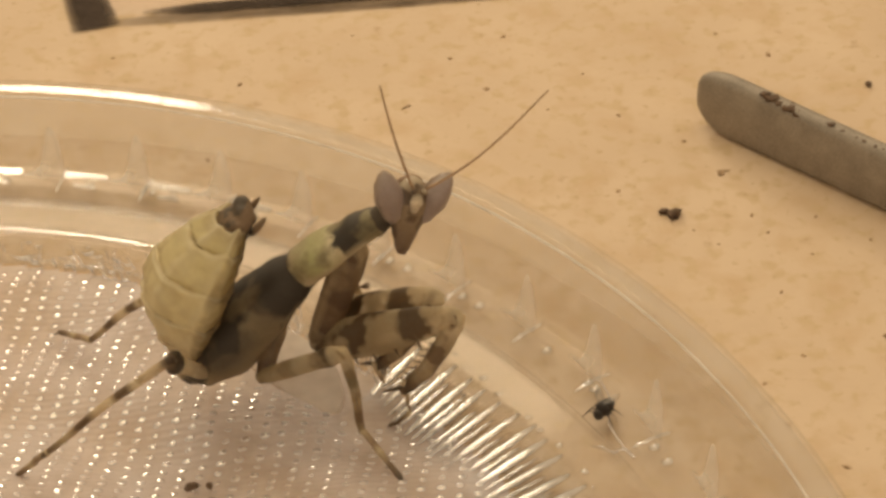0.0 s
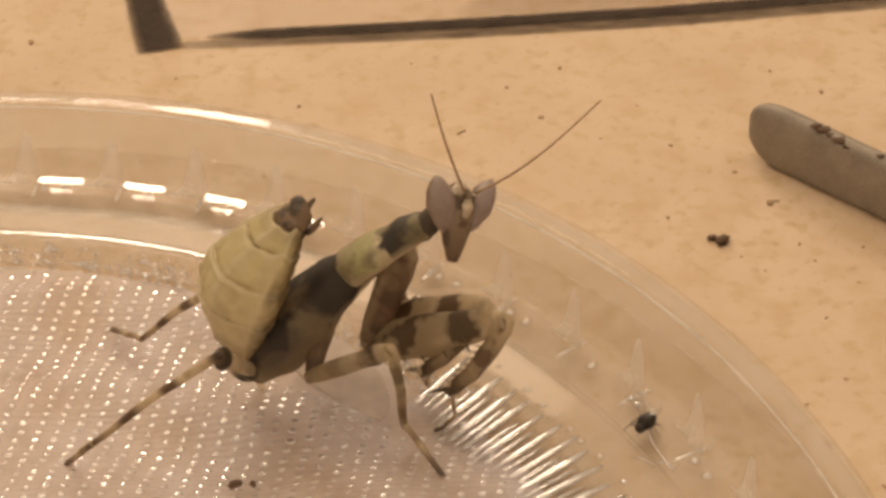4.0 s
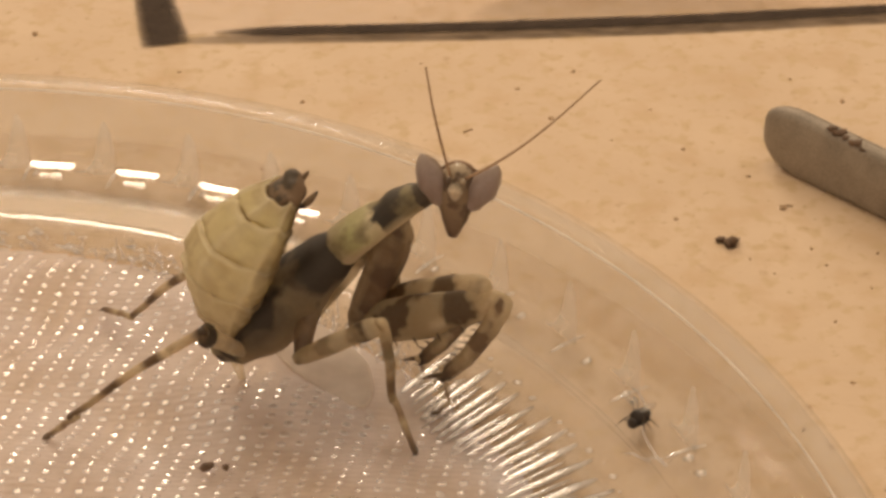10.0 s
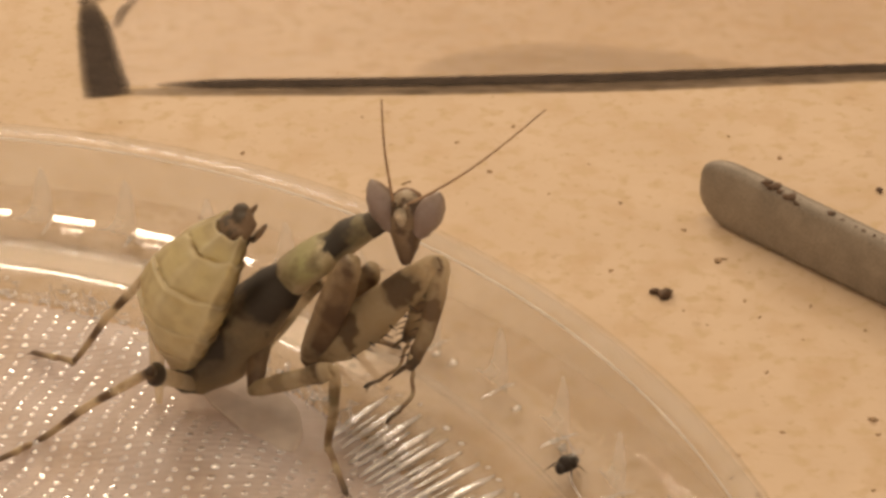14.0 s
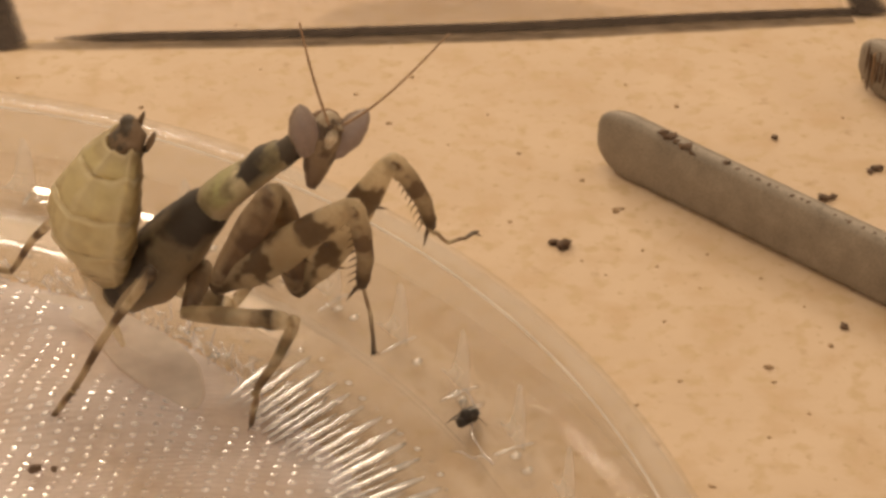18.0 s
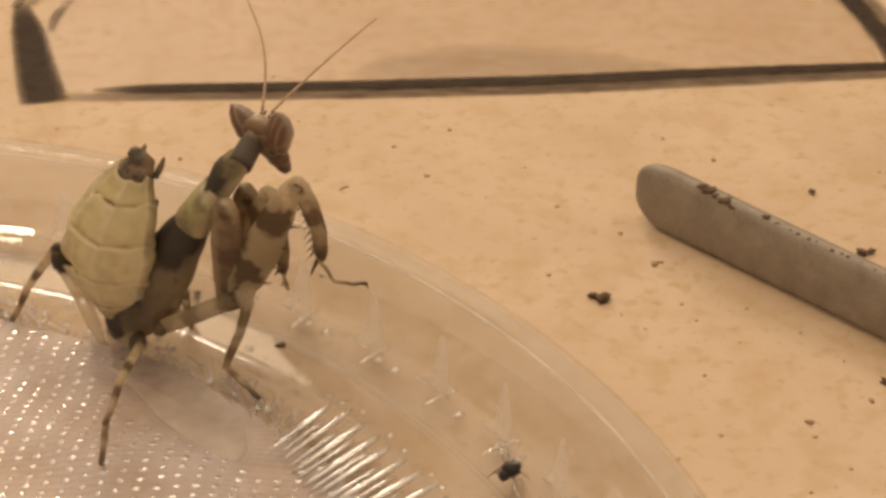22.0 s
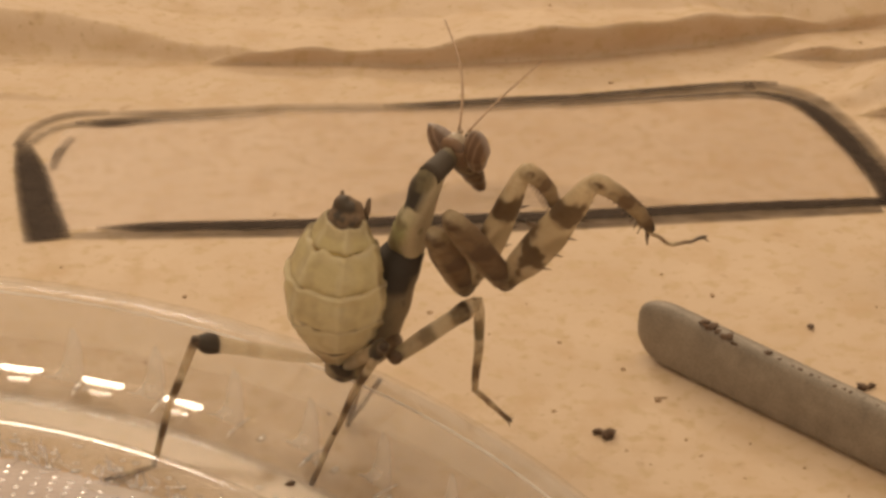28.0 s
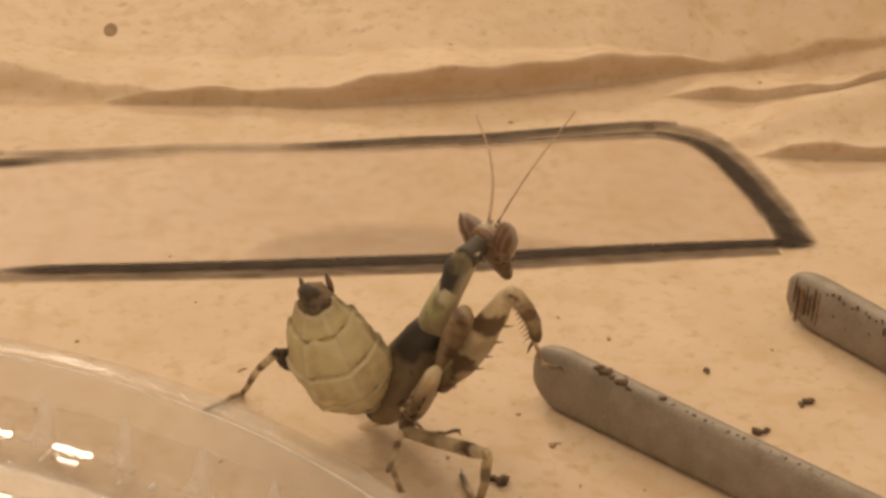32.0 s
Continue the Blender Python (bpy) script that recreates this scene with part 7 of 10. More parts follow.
    walk(limbs["right_mid_coxa"], [
        (0, limb(-1.75, -0.04, 7.10, -2.67, -3.22, 5.28, -5.25, 1.59, 6.05)),
        (4, limb(-1.69, -0.21, 7.39, -2.48, -3.61, 5.61, -5.23, 1.23, 6.24)),
        (8, limb(-2.13, -0.18, 6.66, -2.32, -3.09, 4.16, -5.70, 1.12, 5.42)),
        (9, limb(-1.86, -0.83, 8.13, -2.28, -4.56, 6.39, -5.45, 0.23, 6.73)),
        (12, limb(-1.99, -0.60, 7.87, -2.37, -3.42, 5.56, -5.54, 0.84, 6.70)),
        (13, limb(-2.24, -0.76, 7.28, -2.51, -3.87, 5.36, -5.82, 0.39, 5.90)),
        (14, limb(-1.97, -0.28, 5.96, -1.97, -3.74, 4.48, -5.56, 0.42, 4.35)),
        (14.5, limb(-2.21, 0.23, 6.24, -2.13, -2.75, 4.39, -5.81, 1.08, 4.72)),
        (15, limb(-2.29, -0.70, 5.45, -2.31, -4.22, 3.98, -5.89, -0.01, 3.84)),
        (17.5, limb(-1.08, 0.85, 5.17, -1.34, -2.58, 4.22, -4.68, 1.56, 3.57)),
        (18, limb(-0.79, -0.01, 9.29, -1.45, -3.94, 8.85, -4.38, 0.77, 7.70)),
        (19, limb(-1.00, 0.70, 7.98, -1.75, -2.90, 7.41, -4.54, 1.69, 6.42)),
        (20, limb(-1.44, 0.61, 7.35, -1.31, -2.81, 6.69, -5.05, 0.81, 5.65)),
        (21, limb(-0.44, 1.68, 7.22, -2.62, -0.04, 5.18, -2.85, 4.87, 7.11)),
        (21.5, limb(-1.15, 1.00, 5.77, -2.50, -1.86, 4.82, -4.54, 2.91, 4.83)),
        (22, limb(-1.86, 0.33, 4.33, -2.08, -2.81, 4.63, -5.69, 0.49, 3.20)),
        (23, limb(-1.12, 0.31, 5.45, -1.19, -3.12, 5.27, -4.95, 0.45, 4.32)),
        (24, limb(-1.33, -0.87, 6.41, -1.29, -4.16, 7.54, -5.17, -1.28, 5.36)),
        (25, limb(-2.19, -1.03, 7.82, -0.84, -3.21, 9.32, -5.54, -3.22, 7.65)),
        (25.5, limb(-2.08, 0.08, 9.38, -1.50, -2.46, 10.39, -5.85, -1.08, 8.67)),
        (27.5, limb(-0.72, -0.35, 11.00, -0.65, -3.70, 10.85, -4.62, -0.40, 10.10)),
        (28, limb(-1.10, -1.08, 9.46, -0.67, -4.30, 10.04, -4.95, -1.74, 8.61)),
        (28.17, limb(-0.89, -1.28, 9.55, -0.13, -4.06, 7.88, -4.76, -1.84, 8.71)),
        (28.33, limb(-0.69, -1.49, 9.64, 0.04, -2.44, 6.50, -4.59, -1.98, 8.89)),
        (28.5, limb(-0.49, -1.69, 9.73, -0.15, -0.32, 6.65, -4.40, -2.19, 9.09)),
        (28.67, limb(-0.30, -0.33, 8.88, 0.90, -1.24, 5.98, -4.02, -0.78, 7.47)),
        (28.83, limb(-0.12, 1.04, 8.02, 1.26, -1.52, 6.82, -3.50, 0.13, 6.08)),
        (29, limb(0.06, 2.40, 7.16, 0.88, -0.33, 8.15, -3.02, 0.77, 5.20)),
        (29.5, limb(-1.39, 0.37, 5.76, -1.45, -1.98, 7.93, -4.46, -1.33, 3.84)),
        (30, limb(-0.46, 3.22, 5.18, 0.32, 0.82, 7.17, -3.45, 1.02, 3.70)),
        (30.5, limb(-1.57, 1.13, 5.09, -2.62, -0.45, 7.62, -4.52, -0.43, 2.89)),
        (31, limb(-1.04, 2.97, 6.75, -0.67, 0.62, 8.69, -4.05, 1.03, 4.97)),
        (31.5, limb(-0.09, 0.90, 3.49, -1.47, -2.08, 4.76, -2.77, 0.88, 0.52)),
        (32, limb(-1.82, -0.63, 4.63, -1.89, -4.23, 4.86, -4.53, -0.76, 1.69))])
    walk(limbs["right_mid_femur"], [
        (0, limb(-2.67, -3.22, 5.28, 2.62, -5.90, 9.47, -0.62, -4.26, 2.01)),
        (4, limb(-2.48, -3.61, 5.61, 2.85, -6.19, 9.92, -0.38, -4.68, 2.37)),
        (8, limb(-2.32, -3.09, 4.16, 2.99, -5.57, 8.43, -0.21, -4.15, 0.93)),
        (9, limb(-2.28, -4.56, 6.39, 3.03, -7.02, 10.99, -0.07, -5.67, 3.25)),
        (12, limb(-2.37, -3.42, 5.56, 3.04, -5.92, 9.64, -0.36, -4.45, 2.26)),
        (13, limb(-2.51, -3.87, 5.36, 2.98, -6.49, 9.32, -0.56, -4.87, 2.01)),
        (14, limb(-1.97, -3.74, 4.48, 3.40, -6.83, 8.38, -0.07, -4.71, 1.09)),
        (14.5, limb(-2.13, -2.75, 4.39, 3.11, -6.09, 8.03, -0.31, -3.66, 0.94)),
        (15, limb(-2.31, -4.22, 3.98, 3.11, -7.45, 7.75, -0.47, -5.14, 0.55)),
        (17.5, limb(-1.34, -2.58, 4.22, 4.30, -6.12, 7.08, 0.10, -3.27, 0.55)),
        (18, limb(-1.45, -3.94, 8.85, 5.35, -6.94, 10.49, -0.66, -4.28, 4.94)),
        (19, limb(-1.75, -2.90, 7.41, 3.72, -5.57, 11.52, 0.29, -3.82, 4.10)),
        (20, limb(-1.31, -2.81, 6.69, 4.36, -3.82, 11.09, 0.95, -3.80, 3.54)),
        (21, limb(-2.62, -0.04, 5.18, 3.73, -0.51, 8.22, -0.99, -0.95, 1.64)),
        (22, limb(-2.08, -2.81, 4.63, 3.97, -3.77, 8.13, -0.24, -3.75, 1.20)),
        (23, limb(-1.19, -3.12, 5.27, 5.27, -1.88, 8.44, 0.67, -4.06, 1.86)),
        (24, limb(-1.29, -4.16, 7.54, 5.34, -3.23, 10.73, 0.50, -5.11, 4.09)),
        (25, limb(-0.84, -3.21, 9.32, 5.20, -5.74, 11.50, 0.17, -4.05, 5.54)),
        (25.5, limb(-1.50, -2.46, 10.39, 4.59, -4.72, 11.81, -0.85, -3.16, 6.50)),
        (27.5, limb(-0.65, -3.70, 10.85, 5.05, 0.38, 12.77, 0.98, -4.27, 7.24)),
        (28, limb(-0.67, -4.30, 10.04, 4.93, -0.07, 11.88, 0.95, -4.88, 6.43)),
        (28.5, limb(-0.15, -0.32, 6.65, 4.75, -1.70, 11.50, 2.61, -0.60, 3.78)),
        (29, limb(0.88, -0.33, 8.15, 4.91, -3.76, 12.63, 3.72, -0.64, 5.35)),
        (29.5, limb(-1.45, -1.98, 7.93, 3.60, -5.05, 11.74, 0.96, -1.98, 4.74)),
        (30, limb(0.32, 0.82, 7.17, 2.77, -3.81, 11.86, 3.46, 0.07, 4.80)),
        (30.5, limb(-2.62, -0.45, 7.62, 1.43, -1.78, 13.13, 0.47, -1.16, 5.18)),
        (31, limb(-0.67, 0.62, 8.69, 1.07, -5.31, 11.94, 2.30, 0.06, 6.07)),
        (31.25, limb(-1.07, -0.73, 6.73, 4.33, -5.11, 5.85, 0.08, 1.34, 3.50)),
        (31.5, limb(-1.47, -2.08, 4.76, 3.99, -1.95, 0.32, -3.08, 1.07, 2.88)),
        (31.75, limb(-1.68, -3.15, 4.81, 4.70, -5.97, 3.01, -1.32, -0.45, 1.89)),
        (32, limb(-1.89, -4.23, 4.86, 3.34, -9.20, 6.42, 0.36, -2.79, 1.89))])
    walk(limbs["right_mid_tibia"], [
        (0, limb(2.62, -5.90, 9.47, 3.52, -5.84, 2.79, -1.35, -5.90, 8.93)),
        (4, limb(2.85, -6.19, 9.92, 3.54, -5.70, 3.31, -1.13, -6.20, 9.50)),
        (8, limb(2.99, -5.57, 8.43, 3.41, -6.24, 1.72, -1.01, -5.58, 8.18)),
        (9, limb(3.03, -7.02, 10.99, 3.52, -5.82, 4.58, -0.96, -7.03, 10.68)),
        (12, limb(3.04, -5.92, 9.64, 3.22, -5.00, 2.92, -0.95, -5.96, 9.53)),
        (13, limb(2.98, -6.49, 9.32, 3.12, -6.19, 2.60, -1.02, -6.54, 9.24)),
        (14, limb(3.40, -6.83, 8.38, 2.82, -5.99, 1.83, -0.58, -6.91, 8.73)),
        (14.5, limb(3.11, -6.09, 8.03, 2.70, -5.56, 1.28, -0.88, -6.16, 8.27)),
        (15, limb(3.11, -7.45, 7.75, 2.53, -6.98, 1.21, -0.88, -7.53, 8.10)),
        (17.5, limb(4.30, -6.12, 7.08, 4.42, -5.58, 0.36, 0.30, -6.17, 7.01)),
        (18, limb(5.35, -6.94, 10.49, 2.89, -6.08, 4.60, 1.65, -7.17, 12.00)),
        (19, limb(3.72, -5.57, 11.52, 2.41, -4.50, 5.08, -0.20, -5.67, 12.30)),
        (20, limb(4.36, -3.82, 11.09, 4.98, -1.83, 4.62, 0.38, -3.66, 10.76)),
        (21, limb(3.73, -0.51, 8.22, 1.19, -0.14, 1.65, -0.00, -0.68, 9.65)),
        (22, limb(3.97, -3.77, 8.13, 2.14, -2.87, 1.53, 0.11, -3.90, 9.18)),
        (22.5, limb(4.62, -2.83, 8.29, 2.65, -5.53, 2.37, 0.84, -2.92, 9.59)),
        (23, limb(5.27, -1.88, 8.44, 3.73, -7.30, 4.86, 1.57, -1.81, 9.94)),
        (24, limb(5.34, -3.23, 10.73, 1.81, -5.15, 5.33, 1.93, -2.72, 12.77)),
        (25, limb(5.20, -5.74, 11.50, 1.02, -4.76, 5.97, 2.09, -5.19, 13.95)),
        (25.5, limb(4.59, -4.72, 11.81, -0.45, -5.22, 6.34, 1.65, -4.18, 14.47)),
        (27.5, limb(5.05, 0.38, 12.77, 5.15, 0.26, 5.61, 1.07, 0.79, 12.70)),
        (28, limb(4.93, -0.07, 11.88, 4.92, -0.40, 4.87, 0.95, 0.34, 11.87)),
        (28.5, limb(4.75, -1.70, 11.50, 4.77, -3.62, 4.41, 0.77, -1.31, 11.38)),
        (29, limb(4.91, -3.76, 12.63, 4.15, -2.59, 5.64, 0.97, -3.33, 13.13)),
        (29.5, limb(3.60, -5.05, 11.74, 2.61, -4.39, 4.83, -0.33, -4.64, 12.35)),
        (30, limb(2.77, -3.81, 11.86, 3.12, -5.43, 4.69, -1.20, -3.46, 11.59)),
        (30.5, limb(1.43, -1.78, 13.13, 1.55, -5.18, 5.28, -2.55, -1.41, 12.91)),
        (31, limb(1.07, -5.31, 11.94, 0.74, -4.31, 4.92, -2.90, -4.88, 12.19)),
        (31.25, limb(2.53, -3.63, 6.13, 1.81, -8.38, 1.18, -1.44, -3.22, 6.31)),
        (31.5, limb(3.99, -1.95, 0.32, 3.44, -8.59, 1.01, 0.01, -1.60, 0.47)),
        (31.75, limb(3.66, -5.57, 3.37, 2.96, -9.61, -1.81, -0.31, -5.14, 3.57)),
        (32, limb(3.34, -9.20, 6.42, 3.13, -7.00, 0.30, -0.63, -8.75, 6.72))])
    walk(limbs["right_mid_tarsus"], [
        (0, limb(3.52, -5.84, 2.79, 6.00, -8.92, 1.18, 1.82, -5.32, -0.79)),
        (4, limb(3.54, -5.70, 3.31, 6.23, -8.65, 1.13, 1.62, -4.92, -0.11)),
        (8, limb(3.41, -6.24, 1.72, 6.43, -8.82, 0.42, 2.02, -5.98, -2.02)),
        (9, limb(3.52, -5.82, 4.58, 4.74, -6.47, 1.01, 0.21, -4.10, 3.13)),
        (12, limb(3.22, -5.00, 2.92, 5.07, -8.28, 1.24, 0.96, -4.60, -0.35)),
        (13, limb(3.12, -6.19, 2.60, 5.09, -9.65, 1.17, 0.98, -6.01, -0.78)),
        (14, limb(2.82, -5.99, 1.83, 4.36, -9.97, 1.02, 0.80, -6.07, -1.63)),
        (14.5, limb(2.70, -5.56, 1.28, 4.26, -9.42, 1.23, 0.92, -6.23, -2.24)),
        (15, limb(2.53, -6.98, 1.21, 4.09, -11.07, 0.93, 0.67, -7.45, -2.30)),
        (17.5, limb(4.42, -5.58, 0.36, 6.82, -8.86, 1.26, 3.27, -7.36, -3.03)),
        (17.67, limb(3.91, -5.75, 1.78, 6.20, -8.52, -0.15, 1.36, -5.72, -1.30)),
        (17.83, limb(3.40, -5.91, 3.19, 4.50, -6.87, -0.53, -0.18, -4.76, 1.83)),
        (18, limb(2.89, -6.08, 4.60, 2.32, -4.84, 0.93, -0.86, -5.02, 5.53)),
        (19, limb(2.41, -4.50, 5.08, 3.69, -4.40, 1.18, -1.15, -3.06, 3.95)),
        (20, limb(4.98, -1.83, 4.62, 8.03, -0.92, 1.59, 2.17, -0.22, 2.27)),
        (20.5, limb(3.09, -0.98, 3.14, 6.42, -2.61, 1.36, 1.89, 0.42, -0.41)),
        (21, limb(1.19, -0.14, 1.65, 3.37, -3.29, 1.73, 1.46, -0.04, -2.33)),
        (22, limb(2.14, -2.87, 1.53, 4.57, -6.08, 1.42, 2.29, -2.61, -2.45)),
        (22.5, limb(2.93, -5.09, 3.20, 5.83, -6.58, 0.70, 1.24, -3.19, 0.11)),
        (23, limb(3.73, -7.30, 4.86, 5.53, -6.20, 1.24, 0.44, -5.27, 3.84)),
        (24, limb(1.81, -5.15, 5.33, 3.35, -5.63, 1.35, -1.29, -3.08, 3.87)),
        (25, limb(1.02, -4.76, 5.97, 1.35, -4.78, 1.53, -2.35, -2.62, 5.71)),
        (25.5, limb(-0.45, -5.22, 6.34, -0.15, -4.50, 1.78, -3.84, -3.11, 6.46)),
        (27.5, limb(5.15, 0.26, 5.61, 7.88, 1.49, 1.89, 2.27, 2.70, 4.30)),
        (28, limb(4.92, -0.40, 4.87, 7.81, 0.43, 1.42, 2.27, 2.14, 3.26)),
        (28.5, limb(4.77, -3.62, 4.41, 7.50, -1.70, 1.39, 1.78, -1.26, 3.21)),
        (29, limb(4.15, -2.59, 5.64, 6.43, -2.12, 1.52, 1.24, -0.19, 4.31)),
        (29.5, limb(2.61, -4.39, 4.83, 4.78, -2.75, 1.32, -0.56, -2.11, 3.94)),
        (30, limb(3.12, -5.43, 4.69, 5.59, -3.85, 1.28, 0.09, -3.05, 3.60)),
        (30.5, limb(1.55, -5.18, 5.28, 4.17, -3.70, 1.63, -1.43, -2.77, 4.12)),
        (31, limb(0.74, -4.31, 4.92, 2.98, -2.42, 1.45, -2.46, -2.05, 4.07)),
        (31.25, limb(2.09, -6.45, 2.97, 3.12, -2.89, 0.62, -1.70, -5.20, 3.19)),
        (31.5, limb(3.44, -8.59, 1.01, 3.06, -4.43, 0.34, -0.47, -8.82, 1.81)),
        (32, limb(3.13, -7.00, 0.30, 2.17, -3.08, 0.38, -0.66, -7.95, 1.15))])
    walk(limbs["right_hind_femur"], [
        (0, limb(-6.55, -2.68, 5.40, -7.80, -7.61, 10.91, -7.27, -5.52, 2.68)),
        (4, limb(-6.51, -2.47, 5.32, -7.78, -7.57, 10.67, -7.21, -5.23, 2.52)),
        (8, limb(-6.38, -2.34, 4.40, -7.59, -7.50, 9.73, -7.08, -5.09, 1.58)),
        (9, limb(-6.32, -2.64, 5.50, -7.57, -7.83, 10.77, -7.02, -5.36, 2.66)),
        (12, limb(-6.26, -2.43, 5.19, -7.70, -7.75, 10.28, -6.93, -5.05, 2.25)),
        (13, limb(-6.37, -3.24, 5.01, -7.88, -8.52, 10.28, -7.06, -5.93, 2.12)),
        (14, limb(-6.22, -1.45, 3.07, -7.94, -6.95, 7.87, -6.85, -3.93, -0.00)),
        (14.5, limb(-6.81, -1.99, 3.75, -7.28, -7.05, 9.27, -7.52, -4.87, 1.06)),
        (15, limb(-6.45, -0.99, 2.43, -4.65, -5.03, 8.62, -7.08, -4.38, 0.40)),
        (17.5, limb(-5.73, -1.04, 3.35, -2.43, -4.51, 9.12, -6.27, -4.56, 1.54)),
        (18, limb(-5.78, -1.10, 7.57, -3.20, -5.62, 12.97, -6.57, -4.29, 5.28)),
        (19, limb(-5.97, -0.58, 6.42, -3.58, -5.74, 11.31, -6.91, -3.47, 3.82)),
        (20, limb(-4.63, -1.23, 5.53, -2.70, -6.51, 10.50, -5.58, -4.07, 2.88)),
        (21, limb(-4.78, -2.20, 5.73, -2.52, -8.17, 9.67, -5.90, -4.60, 2.73)),
        (22, limb(-6.22, 2.62, 0.36, -3.35, -3.45, 3.70, -7.40, 0.37, -2.72)),
        (23, limb(-4.80, 3.20, 0.24, -2.43, -3.24, 3.27, -6.09, 1.21, -2.98)),
        (24, limb(-5.66, 3.18, 1.23, -3.79, -3.33, 4.45, -6.96, 1.20, -1.99)),
        (25, limb(-3.30, -1.31, 7.34, 0.81, -5.14, 12.31, -3.81, -4.64, 5.19)),
        (25.5, limb(-2.69, -1.24, 7.95, 2.35, -4.17, 12.67, -2.96, -4.75, 6.06)),
        (27.5, limb(-4.32, -2.59, 7.82, -4.15, -9.16, 11.43, -5.50, -4.45, 4.49)),
        (28, limb(-4.01, -2.18, 8.04, -1.40, -7.49, 12.82, -4.96, -5.03, 5.39)),
        (28.5, limb(-2.50, -3.75, 8.37, 1.57, -4.93, 14.56, -2.35, -7.66, 7.52)),
        (29, limb(-2.09, -3.35, 8.72, 2.52, -4.40, 14.54, -1.93, -7.25, 7.89)),
        (29.5, limb(-3.30, -5.24, 8.65, 1.39, -5.20, 14.50, -2.79, -9.19, 8.27)),
        (29.75, limb(-1.92, -2.75, 7.62, 5.06, -1.47, 10.05, -1.14, -6.66, 7.42)),
        (30, limb(-0.76, -0.13, 5.70, 6.21, 1.97, 3.90, 0.35, -3.97, 5.52)),
        (30.5, limb(-3.23, -3.24, 7.06, 3.33, -2.94, 3.43, -2.97, -7.22, 7.22)),
        (31, limb(-3.17, -1.13, 6.70, 2.22, 0.46, 1.73, -2.29, -5.02, 6.42)),
        (31.25, limb(-4.30, 1.00, 4.38, 2.97, -0.76, 4.01, -5.21, -2.86, 4.85)),
        (31.5, limb(-5.30, 4.14, 0.34, -0.77, 0.16, 4.81, -7.88, 1.10, 0.23)),
        (32, limb(-5.35, 4.21, -0.73, -1.13, 0.47, 4.21, -7.93, 1.16, -0.83))])
